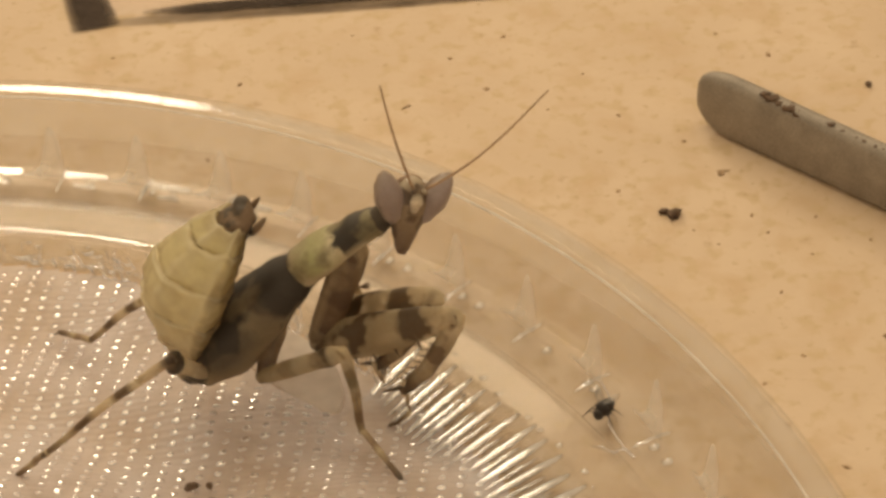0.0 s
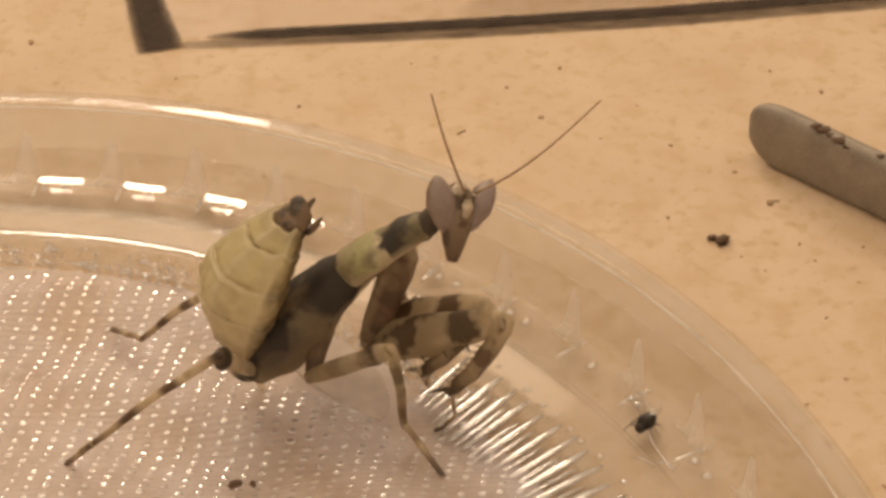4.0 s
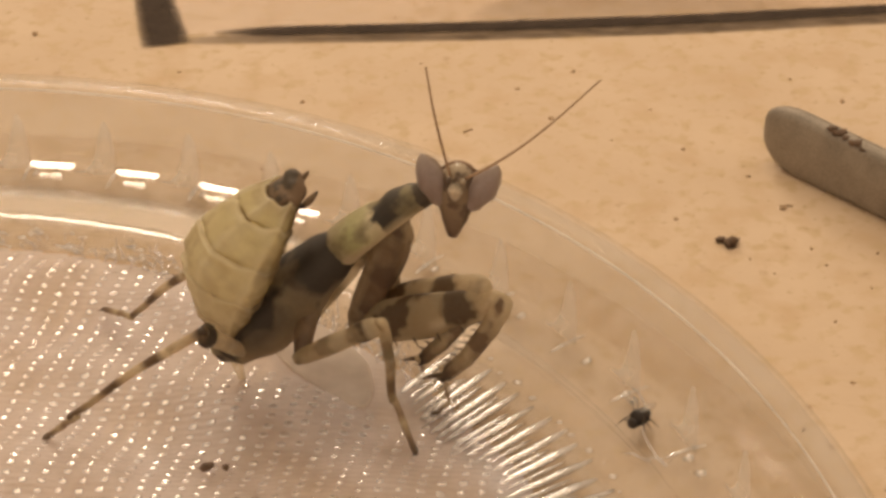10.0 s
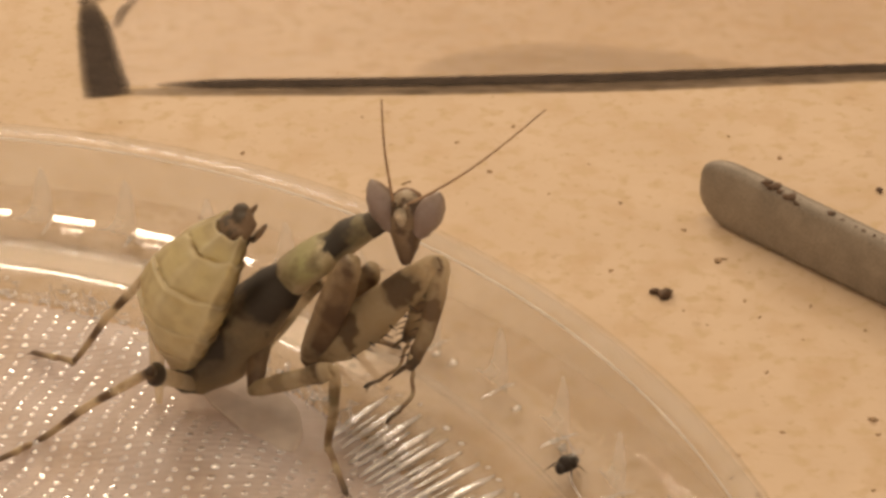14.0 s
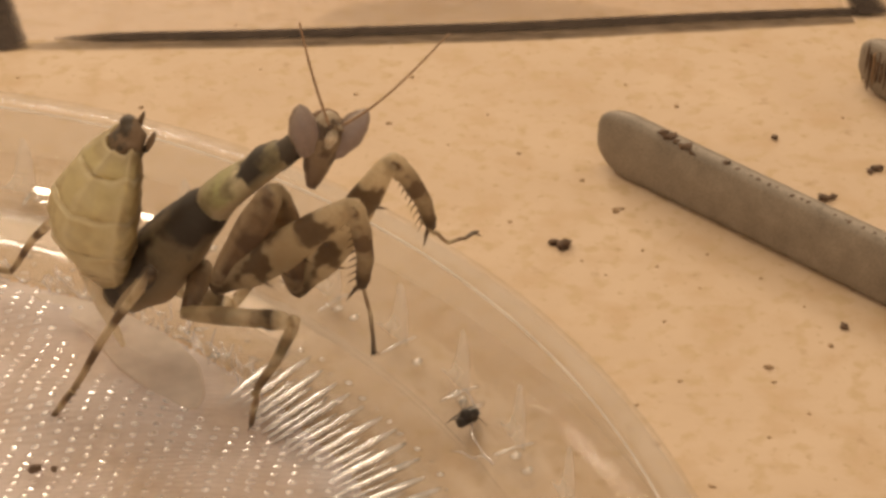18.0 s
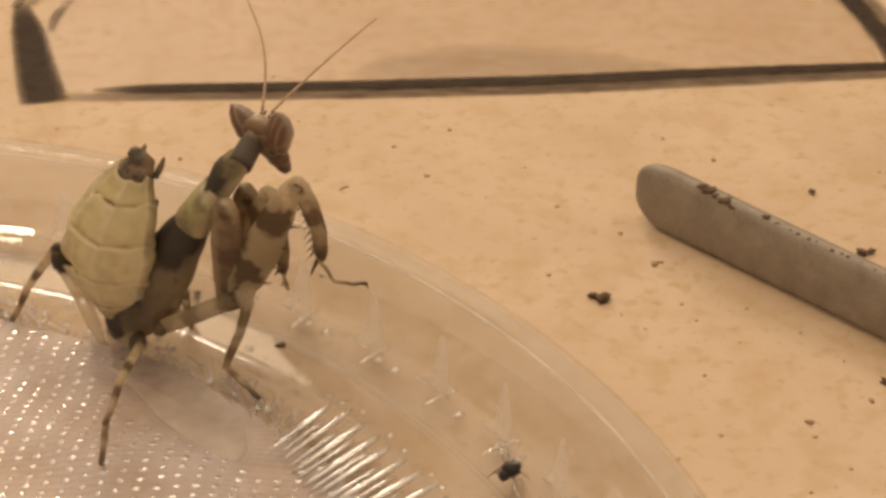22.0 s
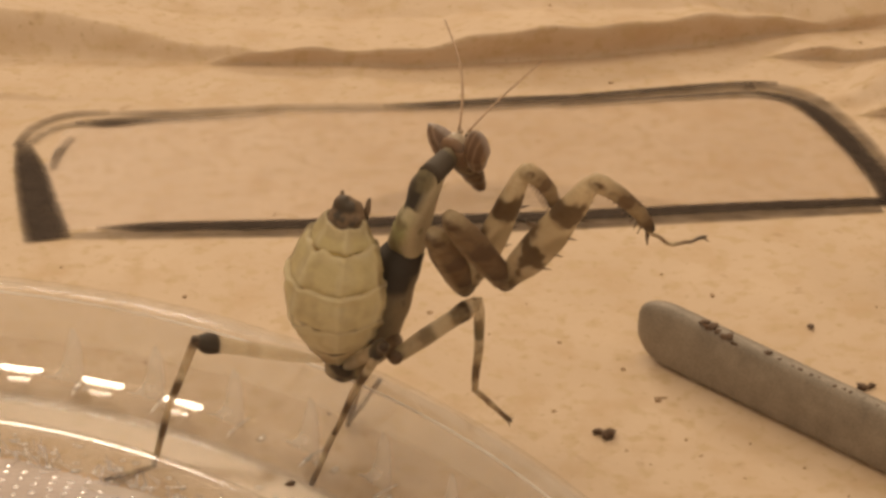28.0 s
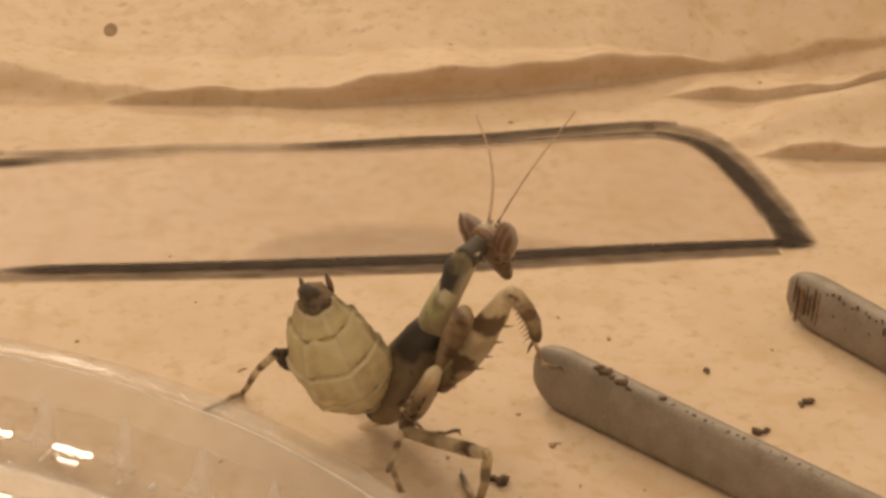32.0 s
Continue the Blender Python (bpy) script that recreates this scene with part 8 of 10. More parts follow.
    walk(limbs["right_hind_tibia"], [
        (0, limb(-7.80, -7.61, 10.91, -16.14, -7.86, 3.93, -5.23, -7.59, 7.84)),
        (4, limb(-7.78, -7.57, 10.67, -16.26, -7.99, 3.95, -5.30, -7.55, 7.54)),
        (8, limb(-7.59, -7.50, 9.73, -15.40, -6.59, 1.89, -4.75, -7.50, 6.91)),
        (9, limb(-7.57, -7.83, 10.77, -15.69, -7.16, 3.70, -4.95, -7.80, 7.76)),
        (12, limb(-7.70, -7.75, 10.28, -16.29, -7.60, 3.72, -5.27, -7.72, 7.10)),
        (13, limb(-7.88, -8.52, 10.28, -16.62, -8.71, 3.75, -5.49, -8.48, 7.08)),
        (14, limb(-7.94, -6.95, 7.87, -16.27, -4.62, 0.38, -5.26, -6.94, 4.90)),
        (14.5, limb(-7.28, -7.05, 9.27, -14.62, -3.90, 1.73, -4.42, -7.10, 6.47)),
        (15, limb(-4.65, -5.03, 8.62, -12.16, -3.08, 0.61, -1.74, -5.11, 5.87)),
        (17.5, limb(-2.43, -4.51, 9.12, -8.76, -5.68, 0.26, 0.83, -4.61, 6.81)),
        (18, limb(-3.20, -5.62, 12.97, -8.62, -5.53, 4.01, 0.22, -5.70, 10.90)),
        (19, limb(-3.58, -5.74, 11.31, -8.57, -3.18, 2.07, -0.07, -5.84, 9.39)),
        (20, limb(-2.70, -6.51, 10.50, -7.56, -4.38, 1.24, 0.83, -6.62, 8.62)),
        (21, limb(-2.52, -8.17, 9.67, -6.28, -4.58, 0.75, 1.14, -8.37, 8.05)),
        (21.5, limb(-2.93, -5.81, 6.68, -7.32, -12.22, -0.35, 0.55, -6.06, 4.74)),
        (22, limb(-3.35, -3.45, 3.70, -4.11, -13.92, 5.47, 0.03, -4.05, 1.64)),
        (23, limb(-2.43, -3.24, 3.27, -3.10, -13.77, 5.50, 0.95, -3.89, 1.23)),
        (24, limb(-3.79, -3.33, 4.45, -4.81, -13.43, 6.34, -0.42, -4.05, 2.42)),
        (24.5, limb(-1.49, -4.23, 8.38, -6.11, -10.55, 1.47, 1.99, -4.66, 6.44)),
        (25, limb(0.81, -5.14, 12.31, -2.95, -1.39, 3.20, 4.44, -5.52, 10.66)),
        (25.5, limb(2.35, -4.17, 12.67, -2.17, -2.03, 3.47, 5.89, -4.49, 10.85)),
        (27.5, limb(-4.15, -9.16, 11.43, -10.03, -8.87, 1.86, -0.76, -9.45, 9.34)),
        (28, limb(-1.40, -7.49, 12.82, -4.97, -3.59, 3.08, 2.28, -7.90, 11.30)),
        (28.5, limb(1.57, -4.93, 14.56, 0.93, -2.13, 4.18, 5.47, -5.70, 14.11)),
        (29, limb(2.52, -4.40, 14.54, 0.56, -1.72, 4.42, 6.36, -5.04, 13.63)),
        (29.5, limb(1.39, -5.20, 14.50, 2.47, -2.43, 3.94, 5.28, -6.13, 14.65)),
        (29.75, limb(3.80, -1.62, 9.20, 5.83, -8.78, 1.61, 7.45, -2.20, 10.73)),
        (30, limb(6.21, 1.97, 3.90, 7.30, -8.05, 5.93, 9.62, 2.74, 5.85)),
        (30.5, limb(3.33, -2.94, 3.43, 10.44, -10.09, 7.48, 5.69, 0.07, 4.60)),
        (31, limb(2.22, 0.46, 1.73, 1.41, -9.27, 5.51, 5.45, 1.08, 4.01)),
        (31.5, limb(-0.77, 0.16, 4.81, -1.42, -10.07, 5.28, 2.41, 0.06, 7.23)),
        (32, limb(-1.13, 0.47, 4.21, -3.13, -9.48, 5.77, 2.03, 0.21, 6.65))])
    walk(limbs["right_hind_tarsus"], [
        (0, limb(-16.14, -7.86, 3.93, -18.61, -6.97, 1.09, -13.38, -8.86, 1.22)),
        (4, limb(-16.26, -7.99, 3.95, -18.52, -6.77, 1.07, -13.44, -9.01, 1.31)),
        (8, limb(-15.40, -6.59, 1.89, -18.97, -7.53, 0.40, -13.69, -7.56, -1.60)),
        (9, limb(-15.69, -7.16, 3.70, -18.25, -6.23, 1.05, -13.07, -8.13, 0.84)),
        (12, limb(-16.29, -7.60, 3.72, -18.78, -6.42, 1.05, -13.67, -8.57, 0.86)),
        (13, limb(-16.62, -8.71, 3.75, -19.18, -7.55, 1.08, -14.03, -9.67, 0.85)),
        (13.5, limb(-16.44, -6.67, 2.07, -19.63, -8.41, 0.93, -14.65, -7.70, -1.36)),
        (14, limb(-16.27, -4.62, 0.38, -17.69, -7.87, 1.56, -15.13, -6.36, -3.03)),
        (14.5, limb(-14.62, -3.90, 1.73, -16.77, -7.33, 2.17, -13.25, -5.21, -1.79)),
        (15, limb(-12.16, -3.08, 0.61, -13.66, -6.60, 1.39, -10.81, -4.43, -2.90)),
        (17.5, limb(-8.76, -5.68, 0.26, -9.04, -9.45, 1.27, -7.34, -6.75, -3.33)),
        (17.75, limb(-8.69, -5.61, 2.13, -10.67, -8.08, 0.05, -6.52, -4.64, -1.08)),
        (18, limb(-8.62, -5.53, 4.01, -10.37, -4.50, 0.94, -5.19, -4.09, 2.54)),
        (18.5, limb(-8.60, -4.36, 3.04, -10.61, -6.09, 0.13, -5.91, -3.04, 0.39)),
        (19, limb(-8.57, -3.18, 2.07, -9.73, -7.08, 1.02, -6.47, -2.89, -1.32)),
        (20, limb(-7.56, -4.38, 1.24, -8.28, -8.62, 0.82, -5.53, -4.39, -2.20)),
        (21, limb(-6.28, -4.58, 0.75, -6.29, -9.14, 0.49, -4.23, -4.39, -2.69)),
        (21.5, limb(-5.19, -9.25, 3.11, -5.75, -12.16, -0.15, -2.98, -6.96, 0.68)),
        (22, limb(-4.11, -13.92, 5.47, -4.85, -13.61, 1.31, -1.51, -10.88, 5.23)),
        (23, limb(-3.10, -13.77, 5.50, -3.88, -14.11, 1.32, -0.59, -10.74, 4.78)),
        (24, limb(-4.81, -13.43, 6.34, -5.84, -13.26, 1.82, -2.25, -10.39, 5.87)),
        (24.5, limb(-3.88, -7.41, 4.77, -5.31, -9.48, 0.97, -1.84, -4.78, 2.56)),
        (25, limb(-2.95, -1.39, 3.20, -4.39, -5.07, 1.11, -1.52, 0.01, -0.26)),
        (25.5, limb(-2.17, -2.03, 3.47, -2.29, -6.00, 0.83, -0.61, -0.02, 0.38)),
        (27.5, limb(-10.03, -8.87, 1.86, -11.29, -12.52, 0.62, -8.71, -8.07, -1.83)),
        (28, limb(-4.97, -3.59, 3.08, -6.36, -6.52, 1.03, -3.34, -2.05, -0.23)),
        (28.5, limb(0.93, -2.13, 4.18, 2.92, -4.93, 0.85, 2.49, 1.10, 2.40)),
        (29, limb(0.56, -1.72, 4.42, 1.03, -5.04, 0.69, 2.29, 1.08, 2.15)),
        (29.5, limb(2.47, -2.43, 3.94, 5.64, -4.49, 0.99, 3.65, 1.18, 2.68)),
        (30, limb(7.30, -8.05, 5.93, 9.20, -7.34, 1.65, 7.17, -4.10, 6.53)),
        (30.5, limb(10.44, -10.09, 7.48, 9.53, -8.47, 3.88, 10.20, -6.47, 9.17)),
        (31, limb(1.41, -9.27, 5.51, 2.29, -7.12, 1.65, 1.18, -5.76, 7.41)),
        (31.5, limb(-1.42, -10.07, 5.28, -0.12, -7.68, 1.65, -1.71, -6.69, 7.39)),
        (32, limb(-3.13, -9.48, 5.77, -2.22, -7.53, 1.71, -3.30, -5.86, 7.47))])
    walk(limbs["left_antenna"], [
        (0, limb(8.24, -2.02, 19.03, 15.54, -3.57, 27.11, 8.27, 1.91, 19.75)),
        (4, limb(8.35, -1.81, 18.81, 15.85, -3.53, 26.67, 8.43, 2.11, 19.59)),
        (8, limb(8.31, -1.19, 17.44, 16.04, -3.02, 25.04, 8.43, 2.73, 18.26)),
        (9, limb(8.26, -2.23, 18.37, 15.78, -3.86, 26.24, 8.32, 1.70, 19.13)),
        (12, limb(7.54, -2.66, 18.44, 16.01, -3.13, 25.45, 7.34, 1.30, 18.95)),
        (13, limb(8.11, -2.50, 18.00, 15.90, -3.82, 25.65, 8.10, 1.44, 18.69)),
        (14, limb(7.73, -2.33, 17.61, 15.95, -3.20, 24.87, 7.62, 1.62, 18.21)),
        (14.5, limb(7.72, -2.06, 17.87, 15.90, -2.88, 25.18, 7.59, 1.89, 18.46)),
        (15, limb(7.47, -3.55, 17.45, 16.08, -3.55, 24.29, 7.14, 0.42, 17.86)),
        (17.5, limb(8.50, -1.60, 17.83, 14.94, -5.19, 26.00, 9.02, 2.16, 19.08)),
        (18, limb(8.24, -2.55, 21.65, 14.46, -6.24, 29.94, 8.77, 1.20, 22.92)),
        (19, limb(7.75, -1.11, 21.24, 14.71, -3.82, 29.32, 8.07, 2.75, 22.26)),
        (19.5, limb(7.17, 0.10, 20.97, 14.52, 4.96, 27.57, 5.62, 3.67, 20.07)),
        (20, limb(6.60, 1.31, 20.70, 10.70, 11.34, 22.56, 3.55, 2.93, 18.69)),
        (21, limb(6.40, 1.31, 20.67, 10.62, 11.32, 22.44, 3.36, 2.95, 18.66)),
        (22, limb(4.70, 2.18, 18.49, 2.98, 12.69, 21.23, 1.47, 2.27, 16.14)),
        (23, limb(4.76, 3.48, 18.67, 2.87, 14.12, 20.70, 1.56, 3.36, 16.27)),
        (24, limb(5.06, 2.53, 20.23, 3.57, 13.42, 20.85, 1.89, 2.24, 17.81)),
        (25, limb(5.31, 3.52, 22.12, 4.06, 14.45, 22.09, 2.15, 3.16, 19.70)),
        (25.5, limb(4.47, 3.98, 23.34, 3.38, 14.91, 24.03, 1.28, 3.82, 20.92)),
        (27.5, limb(3.84, 2.93, 24.61, 3.22, 13.91, 24.78, 0.65, 2.78, 22.19)),
        (28, limb(3.43, 2.08, 24.11, 2.47, 12.48, 27.57, 0.20, 2.51, 21.79)),
        (28.5, limb(3.92, 1.94, 23.27, 3.15, 12.32, 26.81, 0.70, 2.29, 20.92)),
        (29, limb(3.99, 2.35, 23.20, 3.08, 12.64, 26.99, 0.79, 2.14, 20.81)),
        (29.5, limb(3.01, 1.08, 23.03, 2.03, 11.35, 26.86, -0.23, 1.59, 20.74)),
        (30, limb(3.78, 2.77, 21.99, 2.88, 13.20, 25.36, 0.57, 2.86, 19.61)),
        (30.5, limb(2.25, 0.96, 23.20, 1.63, 11.88, 24.34, -0.96, 0.96, 20.81)),
        (31, limb(2.94, 0.70, 22.97, 2.65, 11.48, 25.15, -0.28, 0.96, 20.61)),
        (31.5, limb(3.81, 1.49, 19.02, 3.29, 12.06, 22.01, 0.58, 1.96, 16.71)),
        (32, limb(3.65, 2.35, 18.34, 3.16, 12.94, 21.29, 0.42, 2.83, 16.02))])
    walk(limbs["left_fore_coxa"], [
        (0, limb(3.79, 0.54, 12.43, 1.44, 1.96, 5.22, 0.20, -1.00, 13.30)),
        (4, limb(3.92, 0.23, 12.55, 1.53, 1.90, 5.46, 0.33, -1.31, 13.40)),
        (8, limb(4.01, 0.37, 12.02, 1.54, 1.96, 4.94, 0.43, -1.17, 12.92)),
        (9, limb(4.19, 0.22, 12.60, 1.51, 1.61, 5.52, 0.66, -1.35, 13.63)),
        (12, limb(3.36, 0.21, 12.63, 1.12, 1.88, 5.35, -0.26, -1.30, 13.40)),
        (13, limb(4.28, -0.04, 11.91, 1.16, 0.89, 4.91, 0.87, -1.66, 13.22)),
        (14, limb(5.20, 0.20, 11.00, 2.25, 1.15, 3.79, 1.74, -1.40, 12.21)),
        (14.5, limb(4.53, 0.56, 12.06, 3.76, 2.69, 4.71, 0.77, -0.79, 12.06)),
        (15, limb(4.40, -0.34, 11.06, 4.43, 1.99, 3.78, 0.62, -1.57, 10.66)),
        (17.5, limb(4.80, -0.56, 11.97, 6.10, 2.81, 5.30, 1.09, -1.47, 10.79)),
        (18, limb(4.13, -1.08, 15.79, 5.30, -0.34, 8.34, 0.33, -2.12, 15.09)),
        (19, limb(4.36, -0.36, 14.82, 5.47, -0.34, 7.28, 0.54, -1.41, 14.25)),
        (20, limb(3.98, 0.07, 15.17, 2.98, 1.51, 7.72, 0.15, -1.06, 15.46)),
        (21, limb(3.79, 0.29, 14.94, 2.91, 2.48, 7.67, -0.05, -0.81, 15.07)),
        (22, limb(3.61, 0.32, 13.36, 3.17, 2.68, 6.08, -0.26, -0.71, 13.26)),
        (23, limb(3.08, 0.69, 13.30, 1.85, 1.38, 5.71, -0.72, -0.46, 13.80)),
        (24, limb(2.92, -2.78, 14.77, 4.84, 0.57, 8.26, -0.78, -3.37, 13.37)),
        (25, limb(3.25, -0.93, 17.57, 4.27, 3.66, 11.58, -0.49, -1.66, 16.37)),
        (25.5, limb(3.25, 0.01, 19.03, 3.33, 4.11, 12.63, -0.54, -1.05, 18.31)),
        (27.5, limb(2.73, -0.20, 19.74, 2.74, 0.25, 12.06, -1.06, -1.47, 19.66)),
        (28, limb(1.89, -2.84, 18.67, 4.15, 0.89, 12.47, -1.63, -3.60, 16.92)),
        (28.5, limb(2.49, -1.64, 17.79, 5.17, 1.65, 11.40, -1.00, -2.36, 15.97)),
        (29, limb(1.91, -1.87, 18.00, 4.99, 2.38, 12.43, -1.39, -2.35, 15.80)),
        (29.25, limb(1.75, -1.26, 18.46, 5.33, -3.46, 12.11, -1.78, -1.81, 16.66)),
        (29.5, limb(1.58, -0.64, 18.91, 3.06, -7.63, 16.41, -2.11, -0.88, 17.41)),
        (29.75, limb(1.96, -0.40, 17.72, 3.25, -3.32, 10.76, -1.92, 0.00, 16.83)),
        (30, limb(2.33, -0.16, 16.54, 2.61, 2.95, 9.45, -1.65, 0.23, 16.55)),
        (30.5, limb(1.04, -5.14, 20.27, 3.91, -0.88, 14.80, -2.65, -4.08, 19.16)),
        (31, limb(1.36, -4.82, 19.55, 0.82, -4.80, 12.08, -2.58, -4.23, 19.84)),
        (31.5, limb(1.46, -3.19, 15.87, 0.26, -3.11, 8.36, -2.44, -2.59, 16.50)),
        (32, limb(1.17, -0.66, 11.81, -1.17, -0.52, 4.16, -2.61, -0.07, 12.98))])
    walk(limbs["left_fore_femur"], [
        (0, limb(1.44, 1.96, 5.22, 8.61, -2.79, 10.85, 1.79, -0.85, 2.40)),
        (4, limb(1.53, 1.90, 5.46, 8.92, -3.03, 10.71, 1.63, -0.94, 2.65)),
        (8, limb(1.54, 1.96, 4.94, 9.06, -2.66, 10.30, 1.50, -1.10, 2.36)),
        (9, limb(1.51, 1.61, 5.52, 9.07, -2.98, 10.83, 1.69, -1.29, 2.77)),
        (12, limb(1.12, 1.88, 5.35, 9.15, -2.14, 10.50, 1.72, -0.73, 2.38)),
        (13, limb(1.16, 0.89, 4.91, 9.18, -2.07, 10.71, 2.45, -1.44, 1.93)),
        (13.5, limb(1.70, 1.02, 4.35, 8.87, -1.32, 11.43, 4.34, 0.28, 1.44)),
        (14, limb(2.25, 1.15, 3.79, 8.16, -1.30, 11.95, 5.52, 2.19, 1.73)),
        (14.25, limb(3.00, 1.92, 4.25, 8.75, -0.06, 12.62, 6.01, 0.72, 1.90)),
        (14.5, limb(3.76, 2.69, 4.71, 9.58, 1.23, 13.11, 5.58, -0.38, 2.91)),
        (15, limb(4.43, 1.99, 3.78, 10.85, 0.47, 11.74, 6.88, -0.10, 1.41)),
        (17.5, limb(6.10, 2.81, 5.30, 12.52, 1.02, 13.30, 9.22, 3.89, 3.04)),
        (18, limb(5.30, -0.34, 8.34, 11.14, 1.16, 16.92, 8.15, 1.37, 6.10)),
        (19, limb(5.47, -0.34, 7.28, 11.24, 1.25, 15.81, 8.36, 1.28, 5.03)),
        (20, limb(2.98, 1.51, 7.72, 9.16, -1.54, 15.43, 6.17, 2.80, 5.68)),
        (21, limb(2.91, 2.48, 7.67, 6.24, -1.94, 16.43, 6.69, 3.36, 6.69)),
        (22, limb(3.17, 2.68, 6.08, 5.52, -2.29, 14.84, 5.86, 0.47, 4.11)),
        (23, limb(1.85, 1.38, 5.71, 5.27, -3.80, 13.97, 5.14, 0.33, 3.69)),
        (23.5, limb(3.35, 0.97, 6.98, 7.63, -1.91, 16.00, 6.95, 2.02, 5.61)),
        (24, limb(4.84, 0.57, 8.26, 8.43, 0.04, 18.06, 7.44, 3.50, 7.47)),
        (25, limb(4.27, 3.66, 11.58, 7.88, -0.33, 20.44, 7.47, 6.05, 11.36)),
        (25.5, limb(3.33, 4.11, 12.63, 6.46, -1.07, 21.06, 7.09, 5.34, 11.99)),
        (26.5, limb(3.04, 2.18, 12.35, 5.58, -2.51, 21.24, 5.96, 4.85, 12.92)),
        (27.5, limb(2.74, 0.25, 12.06, 4.44, -4.28, 21.22, 4.01, 3.74, 13.55)),
        (28, limb(4.15, 0.89, 12.47, 7.90, 0.08, 22.16, 6.90, 3.67, 11.64)),
        (28.5, limb(5.17, 1.65, 11.40, 10.64, -4.68, 17.43, 8.36, 2.18, 9.05)),
        (29, limb(4.99, 2.38, 12.43, 8.49, -3.24, 20.37, 8.67, 3.82, 11.83)),
        (29.17, limb(4.35, -0.95, 13.76, 12.53, -0.75, 20.07, 6.48, 0.92, 10.94)),
        (29.33, limb(3.70, -4.29, 15.09, 12.43, 1.18, 15.87, 3.60, -3.57, 11.15)),
        (29.5, limb(3.06, -7.63, 16.41, 7.89, -0.39, 10.85, 1.30, -9.01, 13.09)),
        (29.67, limb(2.91, -4.10, 14.09, 12.46, -0.36, 13.22, 2.54, -4.08, 10.11)),
        (29.83, limb(2.76, -0.58, 11.77, 12.03, -2.62, 15.65, 4.38, -0.09, 8.15)),
        (30, limb(2.61, 2.95, 9.45, 6.78, -4.06, 15.60, 5.77, 2.70, 7.01)),
        (30.17, limb(3.04, 1.68, 11.23, 10.70, 1.67, 18.03, 5.66, 1.02, 8.28)),
        (30.33, limb(3.48, 0.40, 13.02, 10.92, 7.00, 15.54, 5.76, -1.04, 10.06)),
        (30.5, limb(3.91, -0.88, 14.80, 7.56, 7.84, 10.74, 6.27, -3.00, 12.36)),
        (30.75, limb(2.37, -2.84, 13.44, 8.47, 4.37, 9.41, 2.37, -4.79, 9.95)),
        (31, limb(0.82, -4.80, 12.08, 8.11, 0.10, 6.79, -1.30, -5.28, 8.72)),
        (31.5, limb(0.26, -3.11, 8.36, 9.96, -0.14, 6.12, -1.03, -1.47, 4.95)),
        (31.67, limb(-0.22, -2.24, 6.96, 9.16, -6.28, 5.46, -0.88, -2.32, 3.02)),
        (31.83, limb(-0.69, -1.38, 5.56, 4.88, -9.58, 8.19, -1.79, -3.21, 2.18)),
        (32, limb(-1.17, -0.52, 4.16, -0.43, -7.42, 11.62, -3.48, -3.02, 2.07))])
